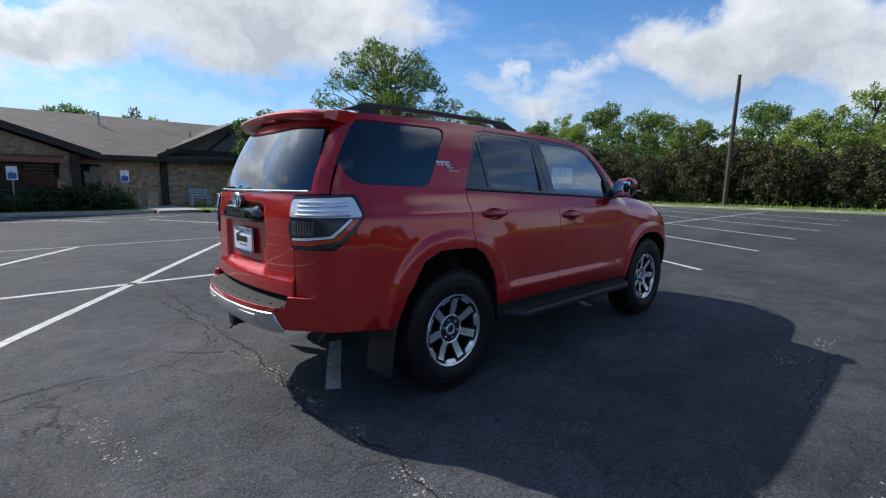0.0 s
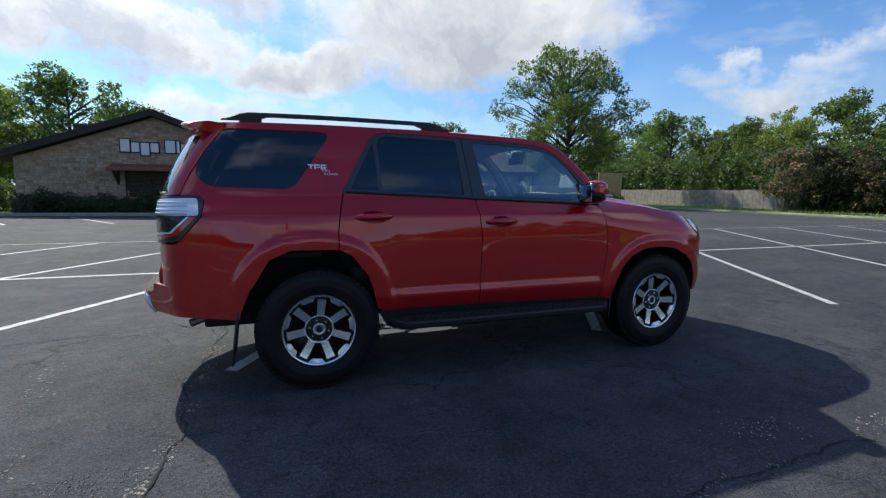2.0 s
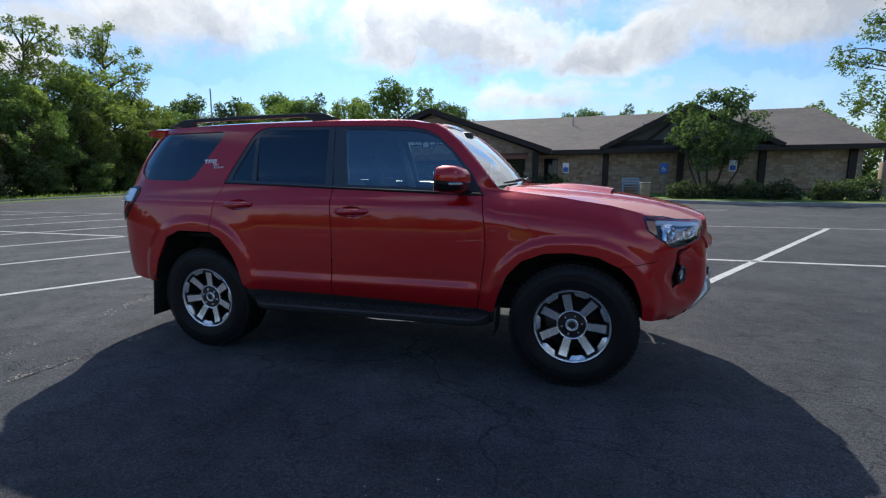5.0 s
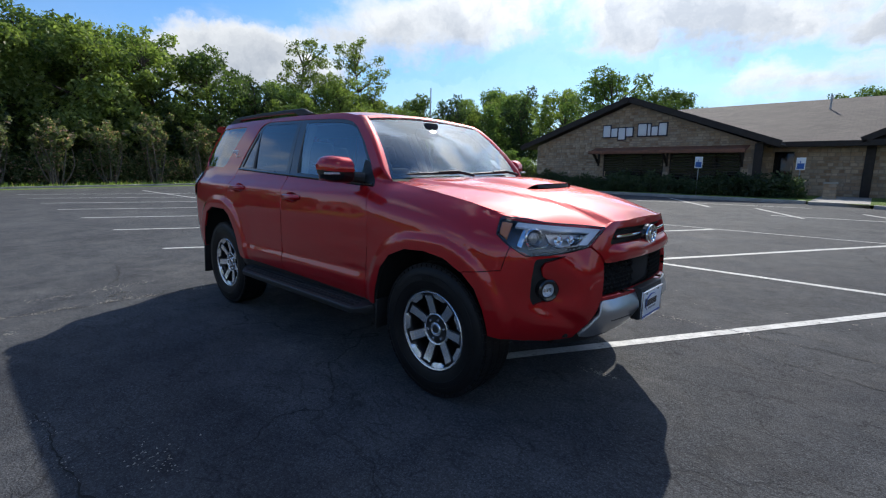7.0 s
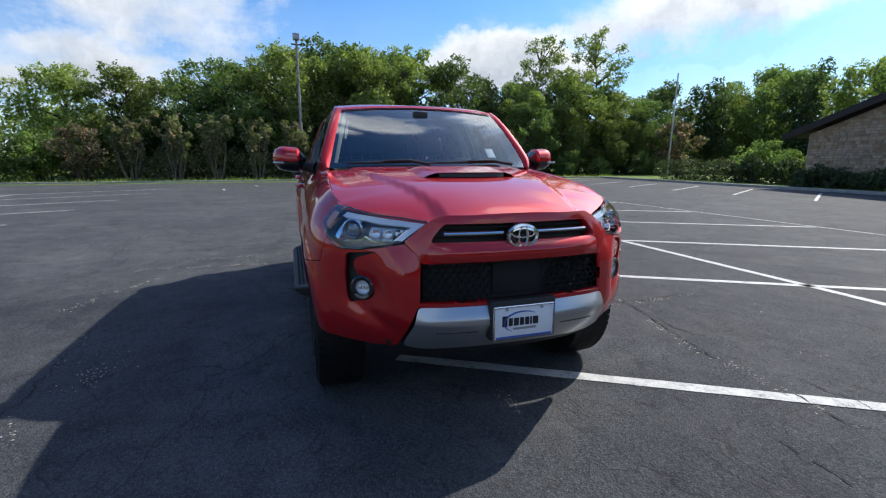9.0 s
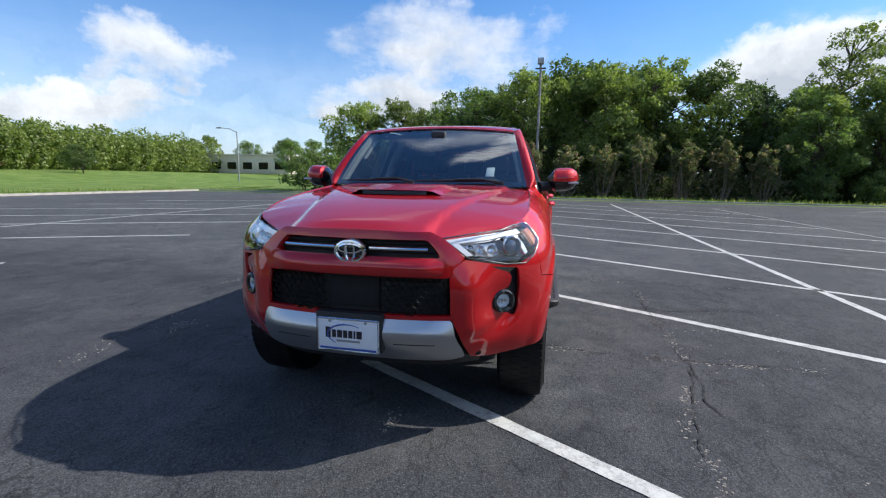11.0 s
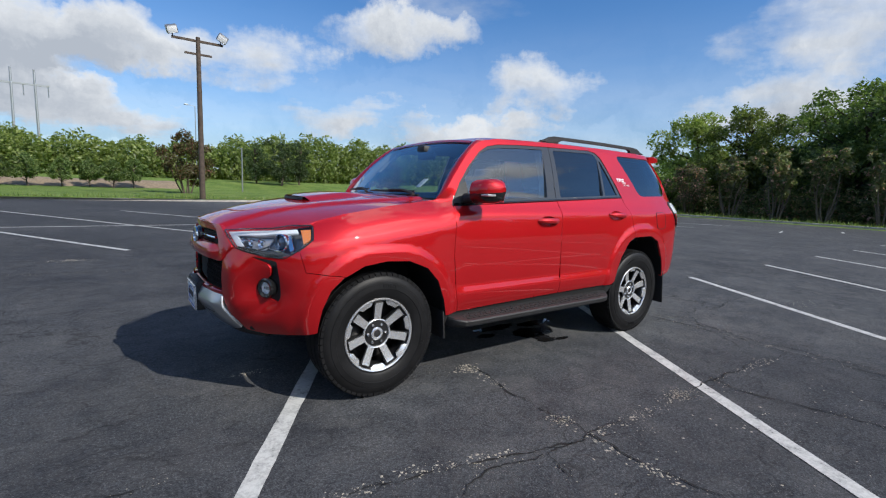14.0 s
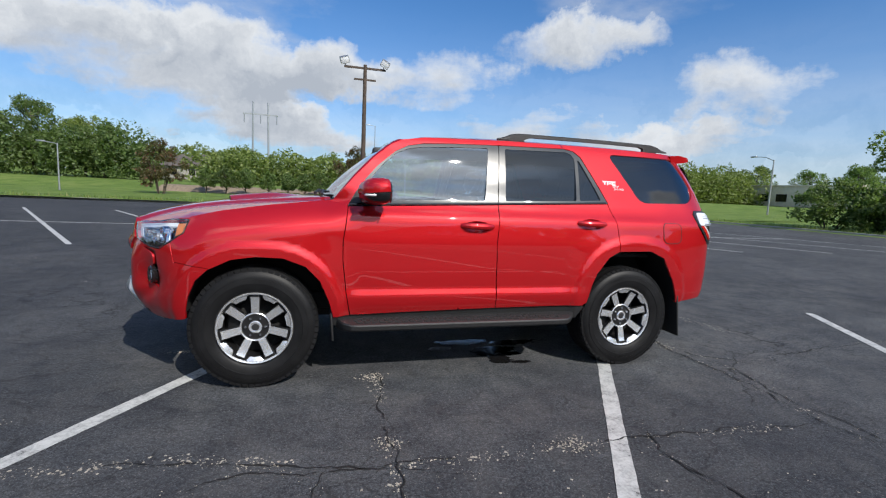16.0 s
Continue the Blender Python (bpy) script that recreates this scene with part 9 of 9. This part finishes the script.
    # small stone pillars, bench, signs
    for x, y in ((1.72, 23.6), (4.62, 22.2)):
        p = thing("stone_pillar", "short square limestone pillar beside the path", "pillar", group="pillars by the path", at=(x, y, 0.1))
        rng = random.Random(int(x * 10))
        bm = bmesh.new()
        box_into(bm, (-0.19, -0.19, -0.05), (0.19, 0.19, 0.66))
        part("core", bm, MORTAR, p, smooth=False)
        for r in range(5):
            for sx, sy in ((-1, -1), (1, -1), (-1, 1), (1, 1)):
                cut = 0.02 + 0.08 * rng.random() * (1 if r % 2 else -1)
                o = part("stone", bevelled_box((min(sx * 0.225, sx * 0.01 + cut), min(sy * 0.225, sy * 0.01), 0.005 + r * 0.13), (max(sx * 0.225, sx * 0.01 + cut), max(sy * 0.225, sy * 0.01), 0.125 + r * 0.13), 0.012, seg=1), STONE, p)
        part("cap", bevelled_box((-0.25, -0.25, 0.655), (0.25, 0.25, 0.72), 0.015), CONCRETE, p)
    bench = thing("garden_bench", "pale blue painted slatted garden bench by the wall", "bench", at=(4.15, 24.6, 0.12))
    for k in range(4):
        part("seat_slat", bevelled_box((-0.45, -0.35 + 0.11 * k, 0.40), (0.45, -0.26 + 0.11 * k, 0.43), 0.008), BENCH_BLUE, bench)
    for k in range(3):
        part("back_slat", bevelled_box((-0.45, 0.10 + 0.03 * k, 0.52 + 0.14 * k), (0.45, 0.13 + 0.03 * k, 0.62 + 0.14 * k), 0.008), BENCH_BLUE, bench)
    for x in (-0.42, 0.42):
        part("leg", bevelled_box((x - 0.035, -0.34, 0.0), (x + 0.035, -0.26, 0.58), 0.01), BENCH_BLUE, bench)
        part("leg", beam((x, 0.06, 0.0), (x, 0.19, 0.92), 0.06, 0.07), BENCH_BLUE, bench)
        part("arm_rest", bevelled_box((x - 0.05, -0.38, 0.58), (x + 0.05, 0.12, 0.61), 0.01), BENCH_BLUE, bench)
    for x, y, z, kind in ((-3.25, 22.4, 1.55, 0), (0.62, 23.2, 1.50, 0), (5.55, 23.0, 1.40, 1), (8.6, 22.6, 1.50, 0)):
        s = thing("parking_sign", "white and blue disabled parking sign on a steel post" if not kind else "blue disabled parking sign on a steel post", "sign", group="disabled parking signs", at=(x, y, 0.1))
        bm = bmesh.new()
        tube_into(bm, [(0, 0, -0.1), (0, 0, z + 0.15)], [0.025, 0.025], 8)
        part("post", bm, STEEL, s)
        f = part("face", bevelled_box((-0.20 if kind else -0.17, -0.035, z - 0.27), (0.20 if kind else 0.17, -0.027, z + 0.27), 0.003), SIGN_BLUE if kind else SIGN_WHITE, s)
        bm = bmesh.new()
        m = SIGN_WHITE if kind else SIGN_BLUE
        tube_into(bm, [(0.075 * math.cos(a) + 0.0, -0.039, z - 0.06 + 0.085 * math.sin(a)) for a in np.linspace(1.9, 6.1, 12)], [0.014] * 12, 6)
        tube_into(bm, [(-0.02, -0.039, z + 0.12), (-0.02, -0.039, z + 0.0), (0.06, -0.039, z - 0.01), (0.09, -0.039, z - 0.10)], [0.016] * 4, 6)
        part("symbol", bm, m, f)
        if not kind:
            part("symbol_ground", bevelled_box((-0.13, -0.0375, z - 0.22), (0.13, -0.0355, z + 0.02), 0.0), SIGN_BLUE, f, smooth=False)


# ---------------------------------------------------------------- poles, fence, distance
def build_poles():
    # wooden lighting mast with two floodlights
    p = thing("light_mast", "dark wooden mast with two floodlights on cross arms", "light pole", at=(-2.2, -28.4, 0.0))
    bm = bmesh.new()
    tube_into(bm, [(0, 0, -0.3), (0, 0, 4.5), (0, 0, 9.55)], [0.17, 0.145, 0.115], 12)
    part("mast", bm, POLE_WOOD, p)
    part("cross_arm", beam((-1.36, 0, 9.33), (1.36, 0, 9.33), 0.10, 0.13), POLE_WOOD, p)
    part("cross_arm", beam((-0.72, 0.02, 8.59), (0.72, 0.02, 8.59), 0.10, 0.11), POLE_WOOD, p)
    for x in (1.30, -1.22):
        m = Matrix.Translation((x, 0, 9.55)) @ Matrix.Rotation(radians(18 if x > 0 else -28), 4, "Y") @ Matrix.Rotation(radians(-25), 4, "X")
        lamp = part("floodlight", bevelled_box((-0.29, -0.10, 0.0), (0.29, 0.24, 0.44), 0.045, m), STEEL, p, "grey floodlight head")
        part("glass", bevelled_box((-0.25, 0.235, 0.04), (0.25, 0.25, 0.40), 0.02, m), WHITE, lamp)
        part("bracket", beam((x, 0, 9.33), (x, 0, 9.62), 0.06, 0.06), STEEL, lamp)
    # steel light behind the hedge
    p = thing("light_mast", "slim mast with one floodlight behind the hedge", "light pole", at=(-33.6, -0.1, 0.0))
    bm = bmesh.new()
    tube_into(bm, [(0, 0, -0.2), (0, 0, 10.1)], [0.12, 0.09], 10)
    part("mast", bm, POLE_PALE, p)
    part("cross_arm", beam((0, -0.4, 9.75), (0, 0.4, 9.75), 0.09, 0.10), POLE_WOOD, p)
    lamp = part("floodlight", bevelled_box((-0.18, -0.24, 10.05), (0.25, 0.24, 10.5), 0.05), STEEL, p)
    # utility pole beyond the nose
    p = thing("utility_pole", "leaning wooden utility pole beside the hedge", "utility pole", at=(32.7, 7.5, 0.0))
    bm = bmesh.new()
    tube_into(bm, [(0, 0, -0.3), (0.0, -0.12, 4.6), (0.0, -0.25, 8.72)], [0.16, 0.135, 0.105], 10)
    part("mast", bm, POLE_WOOD, p)
    bm = bmesh.new()
    tube_into(bm, [(0.17, -0.2, 7.6), (0.17, -0.2, 8.25)], [0.12, 0.12], 10)
    part("fitting", bm, STEEL, p)
    # white leaning pole, flag-like
    for x, y, h, lean in ((-29.9, 31.0, 8.9, 1.3),):
        p = thing("steel_pole", "thin pale leaning steel pole by the hedge", "pole", at=(x, y, 0.0))
        bm = bmesh.new()
        tube_into(bm, [(0, 0, -0.2), (-0.2, lean * 0.35, h)], [0.075, 0.055], 8)
        part("shaft", bm, STEEL, p)
    for x, y, h in ((-8.3, -45.0, 4.3), (20.4, -40.0, 3.8), (-8.2, -70.8, 10.1)):
        p = thing("street_lamp", "slim pale street lamp with a short arm", "street lamp", group="street lamps beyond the lawn", at=(x, y, lawn_height(x, y) - 0.1))
        bm = bmesh.new()
        tube_into(bm, [(0, 0, -0.2), (0, 0, h)], [0.07, 0.05], 8)
        part("shaft", bm, STEEL, p)
        if h > 5 or x > 10:
            part("arm", beam((0, 0, h - 0.03), (1.0, 0, h + 0.12), 0.06, 0.06), STEEL, p)
            part("lamp_head", bevelled_box((0.8, -0.12, h + 0.05), (1.35, 0.12, h + 0.17), 0.03), STEEL, p)
    # taller lamp with a long arm over the drive
    p = thing("street_lamp", "tall pale street lamp with a long arm on the lawn", "street lamp", group="street lamps beyond the lawn", at=(-52.0, -40.0, 0.1))
    bm = bmesh.new()
    tube_into(bm, [(0, 0, -0.2), (0, 0, 7.0)], [0.11, 0.07], 8)
    part("shaft", bm, STEEL, p)
    bm = bmesh.new()
    tube_into(bm, [(0, 0, 6.9), (0.1, -1.0, 7.35), (0.15, -2.3, 7.5)], [0.05, 0.045, 0.04], 6)
    part("arm", bm, STEEL, p)
    part("lamp_head", bevelled_box((-0.02, -2.95, 7.42), (0.32, -2.2, 7.58), 0.04), STEEL, p)
    # high-voltage frame far off
    p = thing("transmission_tower", "distant pale H-frame power line tower", "power line tower", at=(20.5, -189.7, lawn_height(20, -189)))
    for x in (-2.9, 2.9):
        bm = bmesh.new()
        tube_into(bm, [(x, 0, -1), (x * 0.93, 0, 29.5)], [0.42, 0.28], 8)
        part("leg", bm, STEEL, p)
    part("cross_arm", beam((-6.2, 0, 25.0), (6.2, 0, 25.0), 0.4, 0.5), STEEL, p)
    for x in (-5.8, 0.0, 5.8):
        bm = bmesh.new()
        tube_into(bm, [(x, 0, 24.9), (x, 0, 21.6)], [0.16, 0.16], 6)
        part("insulator", bm, STEEL, p)


def build_far():
    # board fence past the nose
    f = thing("board_fence", "weathered grey board fence behind the verge", "fence")
    for k in range(40):
        y = 20.5 + k * 0.9
        part("board", bevelled_box((35.95, y + 0.01, 0.1), (36.0, y + 0.89, 1.62 + 0.03 * math.sin(k * 1.9)), 0.008, seg=1), FENCE_MAT, f)
    for k in range(14):
        y = 20.5 + k * 2.7
        part("post", bevelled_box((36.0, y - 0.06, 0.05), (36.12, y + 0.06, 1.66), 0.01, seg=1), FENCE_MAT, f)
    # ochre enclosure with an iron gate
    e = thing("ochre_enclosure", "low ochre wall and black iron gate beside the building", "wall")
    part("wall", bevelled_box((25.0, 30.0, 0.0), (27.45, 30.4, 3.0), 0.02), YELLOW_WALL, e)
    part("low_wall", bevelled_box((18.4, 30.0, 0.0), (25.0, 30.4, 1.80), 0.02), STONE, e)
    for x in (18.5, 21.7, 24.9):
        part("gate_post", bevelled_box((x - 0.05, 30.1, 1.80), (x + 0.05, 30.2, 2.95), 0.01), FASCIA, e)
    for z in (1.9, 2.8):
        part("gate_rail", bevelled_box((18.5, 30.12, z - 0.03), (24.9, 30.18, z + 0.03), 0.008), FASCIA, e)
    for k in range(40):
        x = 18.62 + k * 0.158
        part("gate_bar", bevelled_box((x - 0.012, 30.135, 1.85), (x + 0.012, 30.165, 2.9), 0.0), FASCIA, e, smooth=False)
    # far low commercial block and house
    h = thing("far_building", "distant low cream commercial building", "building", at=(-98, -78, lawn_height(-98, -78)))
    part("wall", bevelled_box((-3, -15, 0), (3, 20, 4.2), 0.02), CREAM, h)
    part("roof", bevelled_box((-3.2, -15.2, 4.2), (3.2, 20.2, 4.5), 0.02), CREAM, h)
    for k in range(8):
        part("window", bevelled_box((3.0, -13.0 + k * 4.2, 1.0), (3.05, -10.6 + k * 4.2, 2.6), 0.0), DARK_PANE, h, smooth=False)
    h = thing("far_house", "distant brick house with a brown hipped roof", "house", at=(22.5, -96, lawn_height(22, -96) - 0.3))
    part("wall", bevelled_box((-5, -4, 0), (5, 4, 2.6), 0.02), CONCRETE, h)
    bm = bmesh.new()
    v = [bm.verts.new(p) for p in ((-5.6, -4.6, 2.5), (5.6, -4.6, 2.5), (5.6, 4.6, 2.5), (-5.6, 4.6, 2.5), (-2.4, 0, 5.0), (2.4, 0, 5.0))]
    for q in ((0, 1, 5, 4), (2, 3, 4, 5), (1, 2, 5), (3, 0, 4), (3, 2, 1, 0)):
        bm.faces.new([v[i] for i in q])
    part("roof", bm, SHINGLE, h, smooth=False)
    for x in (-3, 0, 3):
        part("window", bevelled_box((x - 0.5, 4.0, 0.9), (x + 0.5, 4.04, 2.0), 0.0), DARK_PANE, h, smooth=False)
    h = thing("far_building", "distant low cream commercial building", "building", at=(-104, -85, lawn_height(-104, -85) - 0.2))
    part("wall", bevelled_box((-6, -3, 0), (6, 3, 3.0), 0.02), CONCRETE, h)
    part("roof", bevelled_box((-6.4, -3.4, 3.0), (6.4, 3.4, 3.7), 0.02), SHINGLE, h)
    for k in range(5):
        part("window", bevelled_box((-5 + k * 2.2, 3.0, 0.9), (-3.9 + k * 2.2, 3.05, 2.1), 0.0), DARK_PANE, h, smooth=False)


build_ground()
build_lines()
build_cracks()
build_building()
build_poles()
build_far()
build_plants()
